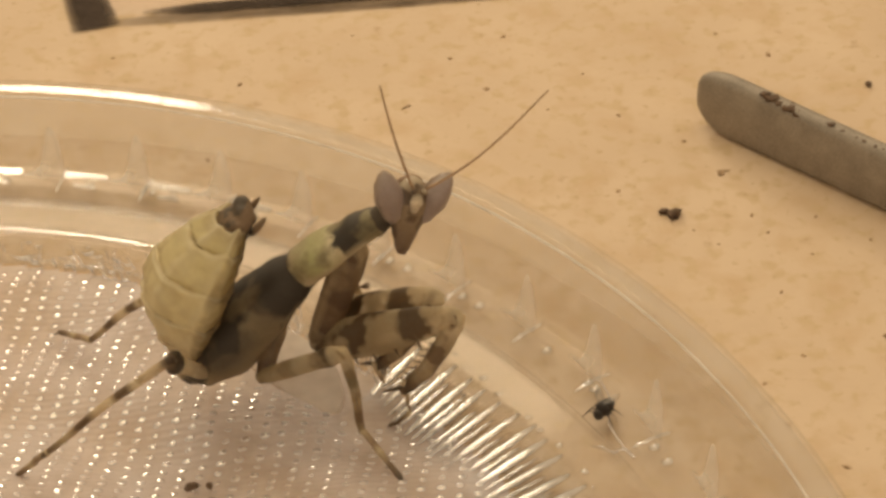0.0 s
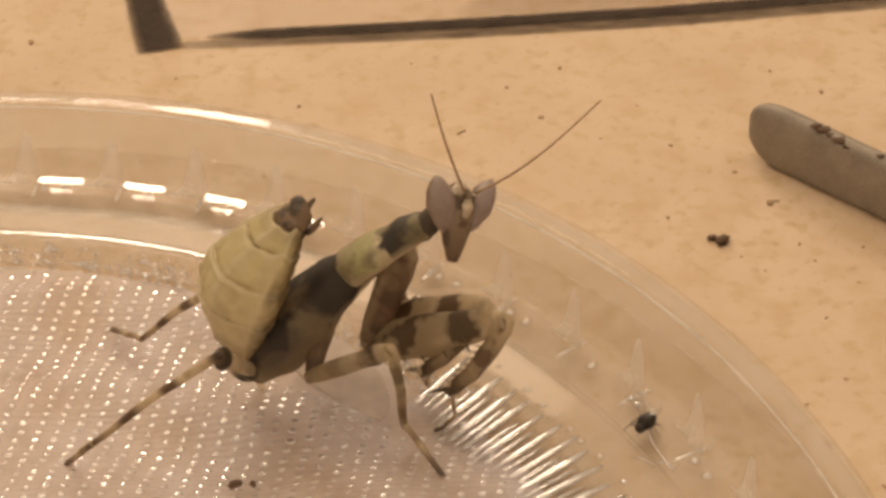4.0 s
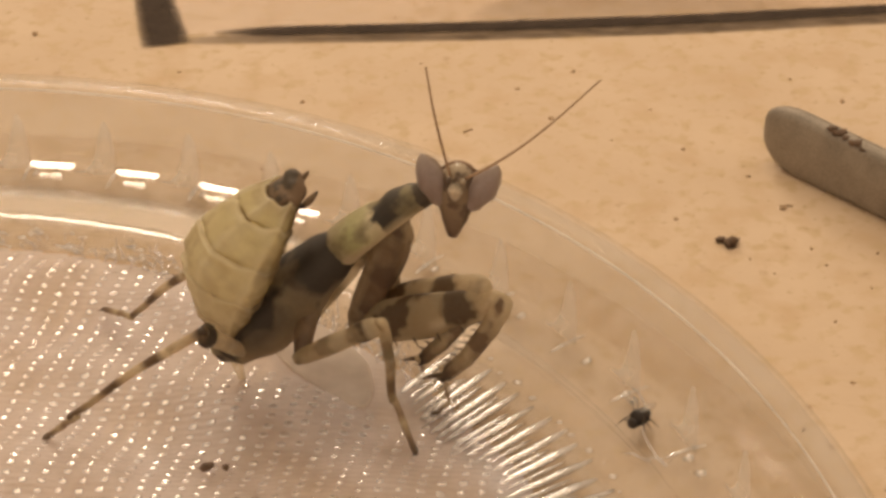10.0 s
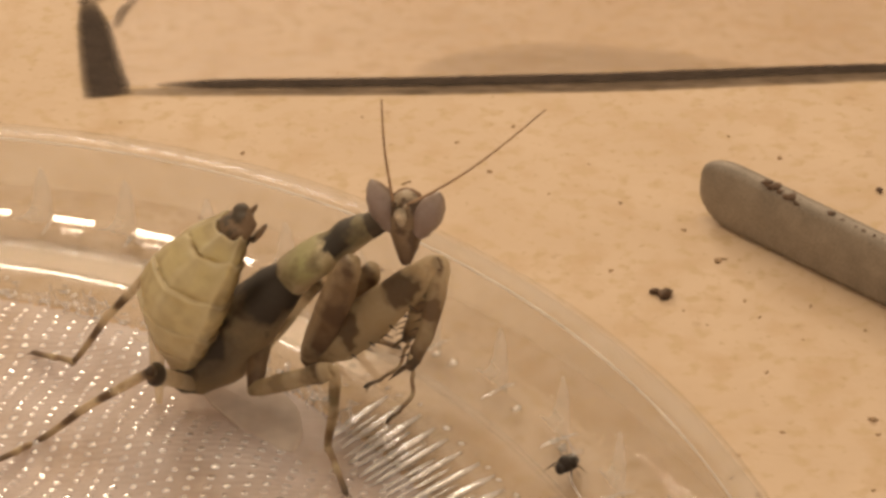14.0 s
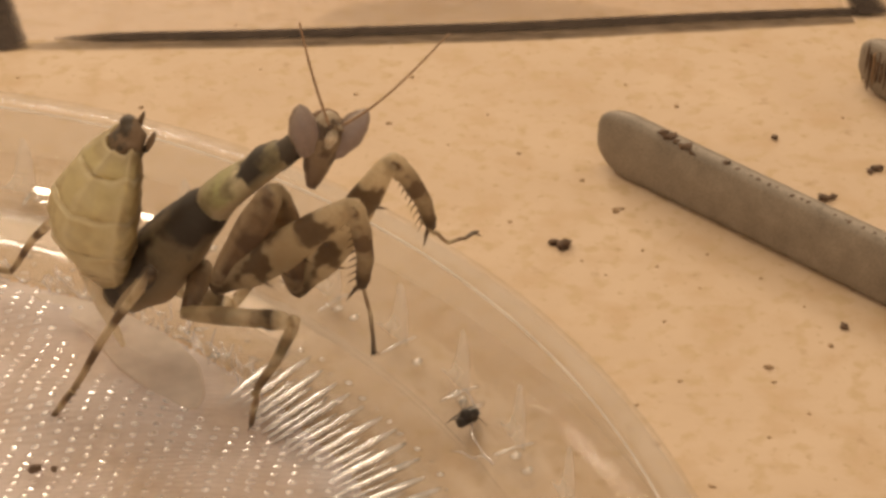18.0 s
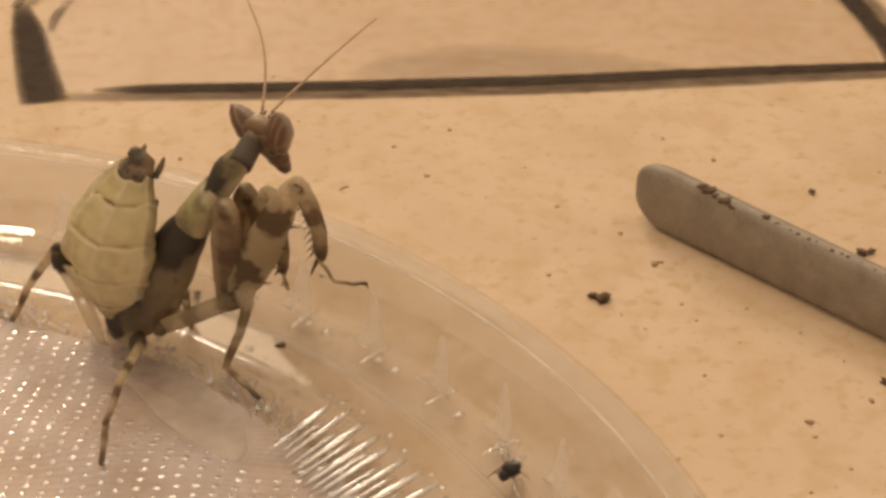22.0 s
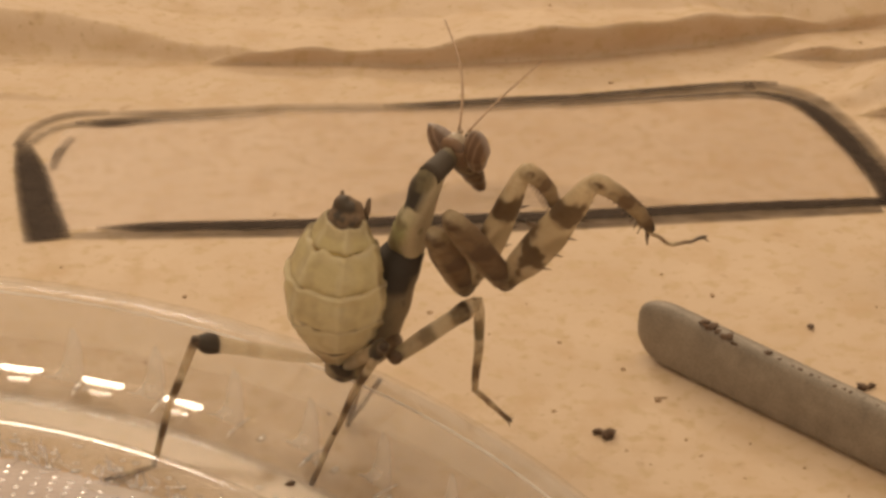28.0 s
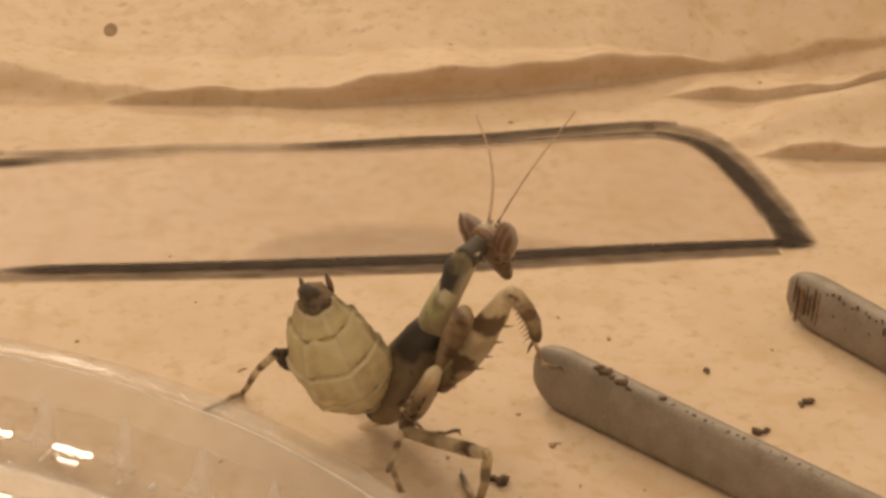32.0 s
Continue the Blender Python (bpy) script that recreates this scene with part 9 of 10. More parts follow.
    walk(limbs["left_fore_tibia"], [
        (0, limb(8.61, -2.79, 10.85, 4.57, -2.36, 4.97, 6.94, 0.57, 12.24)),
        (4, limb(8.92, -3.03, 10.71, 4.63, -2.66, 5.08, 7.38, 0.39, 12.10)),
        (8, limb(9.06, -2.66, 10.30, 4.55, -2.62, 4.83, 7.64, 0.88, 11.49)),
        (9, limb(9.07, -2.98, 10.83, 4.82, -3.01, 5.16, 7.37, 0.42, 12.08)),
        (12, limb(9.15, -2.14, 10.50, 5.03, -2.17, 4.82, 7.04, 0.90, 12.02)),
        (13, limb(9.18, -2.07, 10.71, 5.20, -2.00, 4.87, 6.68, 0.53, 12.44)),
        (13.5, limb(8.67, -1.68, 11.33, 6.46, -0.82, 4.70, 5.06, -0.59, 12.67)),
        (14, limb(8.16, -1.30, 11.95, 7.44, 1.03, 5.37, 4.19, -1.75, 12.22)),
        (14.25, limb(8.87, -0.03, 12.53, 8.99, -0.53, 5.34, 5.09, 1.27, 12.38)),
        (14.5, limb(9.58, 1.23, 13.11, 9.25, -2.25, 6.59, 6.68, 3.73, 11.93)),
        (15, limb(10.85, 0.47, 11.74, 12.02, -2.07, 5.06, 7.42, 2.13, 10.51)),
        (17.5, limb(12.52, 1.02, 13.30, 15.01, 3.26, 7.17, 8.81, 1.06, 11.81)),
        (18, limb(11.14, 1.16, 16.92, 13.53, 3.25, 10.76, 7.80, -0.18, 15.17)),
        (19, limb(11.24, 1.25, 15.81, 13.81, 3.22, 9.64, 7.92, -0.06, 14.01)),
        (20, limb(9.16, -1.54, 15.43, 9.71, 1.51, 9.15, 5.19, -1.73, 14.99)),
        (21, limb(6.24, -1.94, 16.43, 5.33, 1.29, 10.28, 2.29, -2.48, 16.73)),
        (22, limb(5.52, -2.29, 14.84, 5.97, -0.76, 7.96, 2.70, 0.51, 15.28)),
        (23, limb(5.27, -3.80, 13.97, 4.42, -0.83, 7.65, 1.76, -2.29, 15.16)),
        (23.5, limb(6.85, -1.88, 16.02, 8.04, 1.50, 10.01, 2.94, -2.01, 15.17)),
        (24, limb(8.43, 0.04, 18.06, 10.89, 4.50, 13.33, 5.85, -1.41, 15.36)),
        (25, limb(7.88, -0.33, 20.44, 10.44, 4.60, 16.17, 4.71, -0.77, 18.04)),
        (25.5, limb(6.46, -1.07, 21.06, 7.71, 3.01, 15.54, 2.58, -1.20, 20.08)),
        (26.5, limb(5.45, -2.68, 21.14, 6.30, 2.27, 16.27, 2.41, -4.21, 19.04)),
        (27.5, limb(4.44, -4.28, 21.22, 4.41, 1.20, 16.86, 3.02, -6.61, 18.30)),
        (28, limb(7.90, 0.08, 22.16, 10.29, 4.32, 17.15, 5.11, -1.32, 19.66)),
        (28.5, limb(10.64, -4.68, 17.43, 11.64, -0.86, 11.62, 6.85, -3.43, 17.60)),
        (29, limb(8.49, -3.24, 20.37, 10.54, 1.33, 15.43, 4.74, -3.06, 18.98)),
        (29.5, limb(7.89, -0.39, 10.85, 8.44, 2.67, 4.69, 5.02, -2.77, 9.41)),
        (29.75, limb(7.34, -2.22, 13.23, 8.15, 1.20, 7.12, 3.40, -2.50, 12.55)),
        (30, limb(6.78, -4.06, 15.60, 8.03, -0.49, 9.50, 3.29, -2.15, 16.00)),
        (30.17, limb(7.04, -0.09, 13.98, 5.66, -0.86, 7.03, 3.15, 0.49, 14.69)),
        (30.33, limb(7.30, 3.88, 12.36, 5.57, -1.34, 7.89, 3.73, 3.56, 14.12)),
        (30.5, limb(7.56, 7.84, 10.74, 7.93, 0.82, 10.52, 4.82, 7.61, 13.64)),
        (30.75, limb(7.84, 3.97, 8.77, 7.86, -0.15, 3.26, 4.61, 2.07, 10.18)),
        (31, limb(8.11, 0.10, 6.79, 8.86, 1.76, 0.33, 4.59, -1.61, 5.95)),
        (31.5, limb(9.96, -0.14, 6.12, 7.66, 2.67, 0.24, 6.24, -1.30, 7.02)),
        (31.67, limb(6.50, -2.57, 7.95, 4.20, 0.84, 2.28, 3.44, -1.10, 10.07)),
        (31.83, limb(3.03, -4.99, 9.79, 1.17, -1.10, 4.15, 2.41, -1.84, 12.17)),
        (32, limb(-0.43, -7.42, 11.62, -1.68, -3.42, 5.77, 1.79, -4.47, 13.16))])
    walk(limbs["left_fore_tarsus"], [
        (0, limb(4.57, -2.36, 4.97, 4.96, 0.86, 1.75, 5.59, -5.16, 2.30)),
        (4, limb(4.63, -2.66, 5.08, 4.92, 0.76, 2.26, 5.67, -5.17, 2.14)),
        (8, limb(4.55, -2.62, 4.83, 4.88, 0.75, 1.96, 5.57, -5.18, 1.93)),
        (9, limb(4.82, -3.01, 5.16, 4.87, 0.77, 2.87, 5.92, -5.01, 1.87)),
        (12, limb(5.03, -2.17, 4.82, 4.85, 1.31, 2.20, 6.33, -4.40, 1.77)),
        (13, limb(5.20, -2.00, 4.87, 3.55, -0.49, 1.01, 8.34, -3.54, 2.92)),
        (14, limb(7.44, 1.03, 5.37, 4.72, 0.34, 1.83, 10.54, 1.51, 2.89)),
        (14.5, limb(9.25, -2.25, 6.59, 6.43, 0.30, 3.81, 11.46, -3.27, 3.41)),
        (15, limb(12.02, -2.07, 5.06, 8.32, -0.07, 3.34, 13.56, -2.38, 1.39)),
        (15.83, limb(13.01, -0.30, 5.77, 9.23, -2.39, 4.58, 14.45, -0.79, 2.06)),
        (16.67, limb(14.01, 1.48, 6.47, 13.21, -2.83, 6.96, 15.52, 0.79, 2.83)),
        (17.5, limb(15.01, 3.26, 7.17, 17.68, 0.39, 9.05, 16.71, 2.52, 3.63)),
        (17.75, limb(14.27, 3.25, 8.97, 18.54, 3.14, 9.15, 14.42, 2.47, 5.05)),
        (18, limb(13.53, 3.25, 10.76, 16.42, 5.55, 8.74, 12.55, 1.46, 7.32)),
        (19, limb(13.81, 3.22, 9.64, 16.85, 5.19, 7.27, 12.41, 1.43, 6.36)),
        (20, limb(9.71, 1.51, 9.15, 12.45, 4.35, 7.30, 9.17, -0.28, 5.61)),
        (20.5, limb(7.52, 1.40, 9.71, 9.05, 4.14, 6.66, 7.76, -1.63, 7.11)),
        (21, limb(5.33, 1.29, 10.28, 5.79, 3.07, 6.28, 6.73, -2.19, 8.89)),
        (22, limb(5.97, -0.76, 7.96, 5.81, 2.45, 4.88, 7.39, -3.31, 5.23)),
        (23, limb(4.42, -0.83, 7.65, 5.80, 2.45, 5.06, 4.62, -3.36, 4.56)),
        (23.33, limb(6.58, 0.95, 9.55, 10.49, 2.81, 8.86, 6.82, -0.88, 5.99)),
        (23.67, limb(8.73, 2.73, 11.44, 12.80, 1.74, 12.73, 9.60, 1.46, 7.74)),
        (24, limb(10.89, 4.50, 13.33, 12.64, 1.08, 15.40, 12.56, 3.28, 9.90)),
        (25, limb(10.44, 4.60, 16.17, 12.15, 1.04, 17.99, 11.97, 3.53, 12.63)),
        (25.5, limb(7.71, 3.01, 15.54, 11.01, 1.79, 18.34, 10.17, 2.50, 12.42)),
        (27.5, limb(4.41, 1.20, 16.86, 8.71, 1.37, 18.34, 5.71, 1.21, 13.08)),
        (27.67, limb(6.37, 2.24, 16.96, 9.58, -0.49, 18.45, 7.65, 1.69, 13.21)),
        (27.83, limb(8.33, 3.28, 17.05, 8.88, -0.91, 18.25, 9.23, 2.32, 13.28)),
        (28, limb(10.29, 4.32, 17.15, 7.95, 0.77, 17.88, 10.63, 3.30, 13.30)),
        (28.25, limb(10.96, 1.73, 14.38, 7.18, 0.60, 16.40, 9.05, 1.87, 10.88)),
        (28.5, limb(11.64, -0.86, 11.62, 9.24, 0.35, 15.30, 9.34, 1.49, 9.34)),
        (28.67, limb(11.28, -0.13, 12.89, 8.22, -1.15, 15.98, 8.48, -0.39, 10.04)),
        (28.83, limb(10.91, 0.60, 14.16, 9.20, -2.32, 16.92, 9.87, -1.71, 11.07)),
        (29, limb(10.54, 1.33, 15.43, 11.12, -1.78, 18.31, 12.21, -0.96, 12.61)),
        (29.17, limb(9.84, 1.78, 11.85, 13.56, 0.82, 13.66, 10.51, -0.97, 9.02)),
        (29.33, limb(9.14, 2.23, 8.27, 12.91, 3.45, 6.82, 9.47, -1.20, 6.23)),
        (29.5, limb(8.44, 2.67, 4.69, 9.15, 4.11, 0.81, 9.39, -1.02, 3.50)),
        (30, limb(8.03, -0.49, 9.50, 8.53, 1.92, 5.41, 9.20, -3.84, 7.66)),
        (30.5, limb(7.93, 0.82, 10.52, 8.54, 1.60, 6.24, 9.99, -2.59, 10.19)),
        (30.67, limb(8.24, 1.13, 7.13, 6.45, 0.09, 3.03, 11.70, -0.55, 6.04)),
        (30.83, limb(8.55, 1.44, 3.73, 6.44, -2.18, 1.41, 11.52, 1.43, 1.05)),
        (31, limb(8.86, 1.76, 0.33, 8.99, -3.22, 0.01, 9.82, 2.03, -3.54)),
        (31.5, limb(7.66, 2.67, 0.24, 8.90, -1.58, 0.31, 8.57, 2.87, -3.65)),
        (31.75, limb(2.99, -0.38, 3.00, 7.08, -2.45, 2.16, 2.24, -0.25, -0.92)),
        (32, limb(-1.68, -3.42, 5.77, 2.30, -1.96, 3.30, -3.40, -4.54, 2.33))])
    walk(limbs["left_mid_coxa"], [
        (0, limb(-3.60, 0.60, 7.29, -2.59, 2.33, 4.57, -7.30, 0.40, 5.79)),
        (4, limb(-3.75, 0.55, 7.34, -2.53, 2.17, 4.62, -7.38, 0.47, 5.67)),
        (8, limb(-3.95, 0.50, 6.64, -2.47, 2.04, 4.00, -7.45, 0.56, 4.72)),
        (9, limb(-3.92, 0.53, 7.41, -2.44, 1.94, 4.70, -7.44, 0.57, 5.51)),
        (12, limb(-3.97, 0.55, 7.11, -2.41, 1.87, 4.40, -7.45, 0.63, 5.16)),
        (13, limb(-4.15, 0.26, 6.87, -2.40, 1.57, 4.27, -7.50, 0.44, 4.71)),
        (14, limb(-3.94, 0.48, 6.38, -2.39, 1.69, 3.60, -7.45, 0.55, 4.45)),
        (14.5, limb(-4.47, 0.27, 7.93, -4.08, 1.47, 4.91, -8.38, -0.18, 7.25)),
        (15, limb(-4.50, 0.14, 6.42, -5.54, 1.59, 3.59, -8.26, -0.97, 7.22)),
        (17.5, limb(-4.50, 0.46, 7.01, -5.62, 1.84, 4.12, -8.23, -0.70, 7.90)),
        (18, limb(-4.42, 0.74, 10.91, -5.59, 1.99, 7.96, -8.12, -0.45, 11.87)),
        (19, limb(-4.46, 1.02, 9.87, -5.32, 2.25, 6.83, -8.26, -0.04, 10.52)),
        (20, limb(-4.76, 1.39, 9.57, -6.84, 3.38, 7.64, -7.96, -0.33, 11.24)),
        (21, limb(-4.66, 1.30, 9.08, -6.78, 3.11, 7.18, -7.77, -0.50, 10.84)),
        (22, limb(-4.65, 1.14, 6.92, -7.06, 2.85, 5.26, -7.46, -0.89, 8.91)),
        (23, limb(-4.61, 1.24, 6.79, -7.28, 2.80, 5.38, -7.08, -1.01, 8.98)),
        (24, limb(-3.90, 0.85, 8.13, -6.24, 1.87, 6.06, -6.62, -1.28, 10.15)),
        (25, limb(-4.23, 1.29, 10.30, -7.06, 2.56, 8.82, -6.50, -1.03, 12.63)),
        (25.5, limb(-4.52, 1.54, 11.41, -7.60, 3.01, 11.00, -6.11, -1.10, 13.96)),
        (27.5, limb(-4.69, 0.88, 11.62, -7.73, 2.36, 12.12, -5.70, -2.04, 14.17)),
        (28, limb(-4.75, 0.92, 11.30, -2.45, 2.62, 13.10, -5.70, -2.02, 13.84)),
        (28.5, limb(-4.78, 0.45, 10.21, -2.48, 2.15, 12.01, -5.38, -2.64, 12.68)),
        (29, limb(-4.77, 0.58, 10.88, -2.47, 2.28, 12.68, -5.40, -2.50, 13.35)),
        (29.5, limb(-4.84, -0.13, 9.77, -2.54, 1.57, 11.57, -5.40, -3.24, 12.22)),
        (30, limb(-4.84, 0.25, 10.03, -2.54, 1.95, 11.83, -5.83, -2.64, 12.61)),
        (30.5, limb(-4.78, 0.09, 10.94, -2.48, 1.79, 12.74, -5.71, -2.83, 13.51)),
        (31, limb(-4.73, 0.23, 11.47, -2.43, 1.93, 13.27, -5.99, -2.55, 14.05)),
        (31.5, limb(-4.61, 0.53, 7.44, -7.76, 1.78, 7.35, -5.80, -2.28, 10.03)),
        (32, limb(-4.48, 0.81, 6.13, -7.66, 1.99, 6.18, -5.51, -2.06, 8.72))])
    walk(limbs["left_mid_femur"], [
        (0, limb(-2.59, 2.33, 4.57, 2.24, 4.42, 9.49, -0.08, 3.42, 1.64)),
        (4, limb(-2.53, 2.17, 4.62, 2.20, 4.32, 9.61, 0.01, 3.27, 1.74)),
        (8, limb(-2.47, 2.04, 4.00, 2.15, 4.22, 9.08, 0.12, 3.16, 1.16)),
        (9, limb(-2.44, 1.94, 4.70, 2.12, 4.17, 9.80, 0.16, 3.07, 1.88)),
        (12, limb(-2.41, 1.87, 4.40, 2.11, 4.16, 9.51, 0.20, 3.01, 1.59)),
        (13, limb(-2.40, 1.57, 4.27, 2.10, 3.91, 9.39, 0.21, 2.71, 1.46)),
        (14, limb(-2.39, 1.69, 3.60, 2.08, 4.05, 8.73, 0.23, 2.82, 0.80)),
        (14.25, limb(-3.23, 1.58, 4.25, 3.10, 4.87, 4.57, -2.98, 1.47, 0.26)),
        (14.5, limb(-4.08, 1.47, 4.91, 0.73, 3.94, 0.32, -6.28, 0.09, 1.87)),
        (15, limb(-5.54, 1.59, 3.59, 0.82, 1.55, 0.34, -7.27, 0.32, 0.22)),
        (17.5, limb(-5.62, 1.84, 4.12, 0.71, 2.33, 0.73, -7.34, 0.56, 0.73)),
        (18, limb(-5.59, 1.99, 7.96, 0.57, 2.96, 4.36, -7.35, 0.71, 4.61)),
        (19, limb(-5.32, 2.25, 6.83, 1.31, 3.44, 4.24, -6.52, 1.07, 3.20)),
        (20, limb(-6.84, 3.38, 7.64, -2.25, -1.79, 6.09, -8.92, 2.51, 4.34)),
        (21, limb(-6.78, 3.11, 7.18, -0.98, -0.96, 5.87, -8.43, 1.86, 3.75)),
        (22, limb(-7.06, 2.85, 5.26, -0.66, -0.39, 5.67, -7.76, 1.03, 1.77)),
        (23, limb(-7.28, 2.80, 5.38, -0.41, 0.86, 6.26, -7.42, 0.76, 1.95)),
        (24, limb(-6.24, 1.87, 6.06, -0.43, -2.55, 6.23, -7.32, 0.30, 2.54)),
        (25, limb(-7.06, 2.56, 8.82, -1.30, -1.14, 6.80, -8.91, 1.53, 5.43)),
        (25.5, limb(-7.60, 3.01, 11.00, -3.24, -0.80, 6.81, -10.48, 2.75, 8.24)),
        (27.5, limb(-7.73, 2.36, 12.12, -2.84, 0.07, 7.40, -10.57, 2.07, 9.32)),
        (28, limb(0.25, 4.89, 12.25, -2.54, 1.09, 6.93, -2.41, 4.53, 9.29)),
        (28.5, limb(0.62, 5.38, 11.96, -2.17, 1.58, 6.64, -1.84, 5.01, 8.82)),
        (29, limb(0.56, 6.11, 12.46, -2.23, 2.31, 7.14, -1.88, 5.73, 9.32)),
        (29.5, limb(0.64, 6.29, 11.86, -2.15, 2.49, 6.53, -1.81, 5.92, 8.71)),
        (30, limb(-0.50, 5.23, 13.96, -3.29, 1.43, 8.64, -2.61, 4.17, 12.62)),
        (30.5, limb(-2.41, 4.74, 14.41, -5.20, 0.94, 9.08, -4.53, 3.68, 13.06)),
        (31, limb(-1.82, 4.96, 15.04, -4.61, 1.16, 9.71, -3.94, 3.90, 13.68)),
        (31.5, limb(-7.76, 1.78, 7.35, -1.29, 3.29, 4.56, -9.32, 1.64, 3.67)),
        (32, limb(-7.66, 1.99, 6.18, -1.00, 3.51, 3.87, -8.95, 1.91, 2.39))])
    walk(limbs["left_mid_tibia"], [
        (0, limb(2.24, 4.42, 9.49, 3.39, 6.93, 3.32, -1.67, 4.23, 8.68)),
        (4, limb(2.20, 4.32, 9.61, 3.38, 6.72, 3.37, -1.71, 4.13, 8.80)),
        (8, limb(2.15, 4.22, 9.08, 3.18, 6.54, 2.78, -1.78, 4.00, 8.35)),
        (9, limb(2.12, 4.17, 9.80, 3.18, 6.43, 3.47, -1.80, 3.96, 9.07)),
        (12, limb(2.11, 4.16, 9.51, 3.17, 6.36, 3.17, -1.82, 3.95, 8.78)),
        (13, limb(2.10, 3.91, 9.39, 3.17, 6.06, 3.03, -1.83, 3.69, 8.65)),
        (14, limb(2.08, 4.05, 8.73, 3.06, 6.16, 2.35, -1.86, 3.81, 8.05)),
        (14.25, limb(1.40, 3.99, 4.53, 5.94, 8.73, 2.94, -1.12, 5.50, 1.82)),
        (14.5, limb(0.73, 3.94, 0.32, 4.59, 6.90, 4.91, 0.36, 7.42, -1.61)),
        (15, limb(0.82, 1.55, 0.34, 4.25, 6.42, 3.64, -0.31, 4.22, -2.42)),
        (17.5, limb(0.71, 2.33, 0.73, 4.42, 6.68, 4.38, -0.22, 5.26, -1.83)),
        (18, limb(0.57, 2.96, 4.36, 4.56, 6.84, 8.25, -0.16, 6.09, 1.99)),
        (18.33, limb(0.82, 3.12, 4.32, 0.99, 9.71, 5.87, -0.82, 3.99, 0.78)),
        (18.67, limb(1.06, 3.28, 4.28, -2.66, 8.66, 2.58, 0.19, 1.57, 0.77)),
        (19, limb(1.31, 3.44, 4.24, -4.09, 4.42, 0.31, 2.41, 0.35, 1.95)),
        (20, limb(-2.25, -1.79, 6.09, -2.42, 1.36, 0.17, -0.86, -5.09, 4.30)),
        (21, limb(-0.98, -0.96, 5.87, -0.86, 2.81, 0.32, 0.41, -4.08, 3.78)),
        (22, limb(-0.66, -0.39, 5.67, -0.99, 3.67, 0.32, 0.73, -3.34, 3.34)),
        (23, limb(-0.41, 0.86, 6.26, -1.09, 4.19, 0.39, 1.00, -2.32, 4.29)),
        (24, limb(-0.43, -2.55, 6.23, -0.43, -0.99, -0.13, 1.04, -6.16, 5.35)),
        (25, limb(-1.30, -1.14, 6.80, -1.83, -1.17, 0.14, 0.21, -4.85, 6.69)),
        (25.5, limb(-3.24, -0.80, 6.81, -3.65, -0.86, 0.17, -1.73, -4.50, 6.75)),
        (27.5, limb(-2.84, 0.07, 7.40, -3.77, 0.55, 0.68, -1.38, -3.63, 6.92)),
        (28, limb(-2.54, 1.09, 6.93, -4.10, 1.88, 0.38, -1.13, -2.57, 6.15)),
        (28.5, limb(-2.17, 1.58, 6.64, -4.51, 2.66, 0.37, -0.87, -2.04, 5.53)),
        (29, limb(-2.23, 2.31, 7.14, -4.62, 3.56, 0.90, -0.96, -1.29, 5.93)),
        (29.5, limb(-2.15, 2.49, 6.53, -4.72, 3.90, 0.40, -0.93, -1.08, 5.20)),
        (30, limb(-3.29, 1.43, 8.64, -6.42, 5.56, 4.23, -4.85, 3.49, 2.43)),
        (30.5, limb(-5.20, 0.94, 9.08, -7.45, -5.29, 10.63, -6.32, -2.17, 5.85)),
        (31, limb(-4.61, 1.16, 9.71, -7.31, -4.68, 11.93, -5.96, -1.76, 6.82)),
        (31.5, limb(-1.29, 3.29, 4.56, -5.72, 6.04, 0.31, -0.83, 0.19, 2.07)),
        (32, limb(-1.00, 3.51, 3.87, -5.98, 6.46, 0.37, -0.82, 0.58, 1.15))])
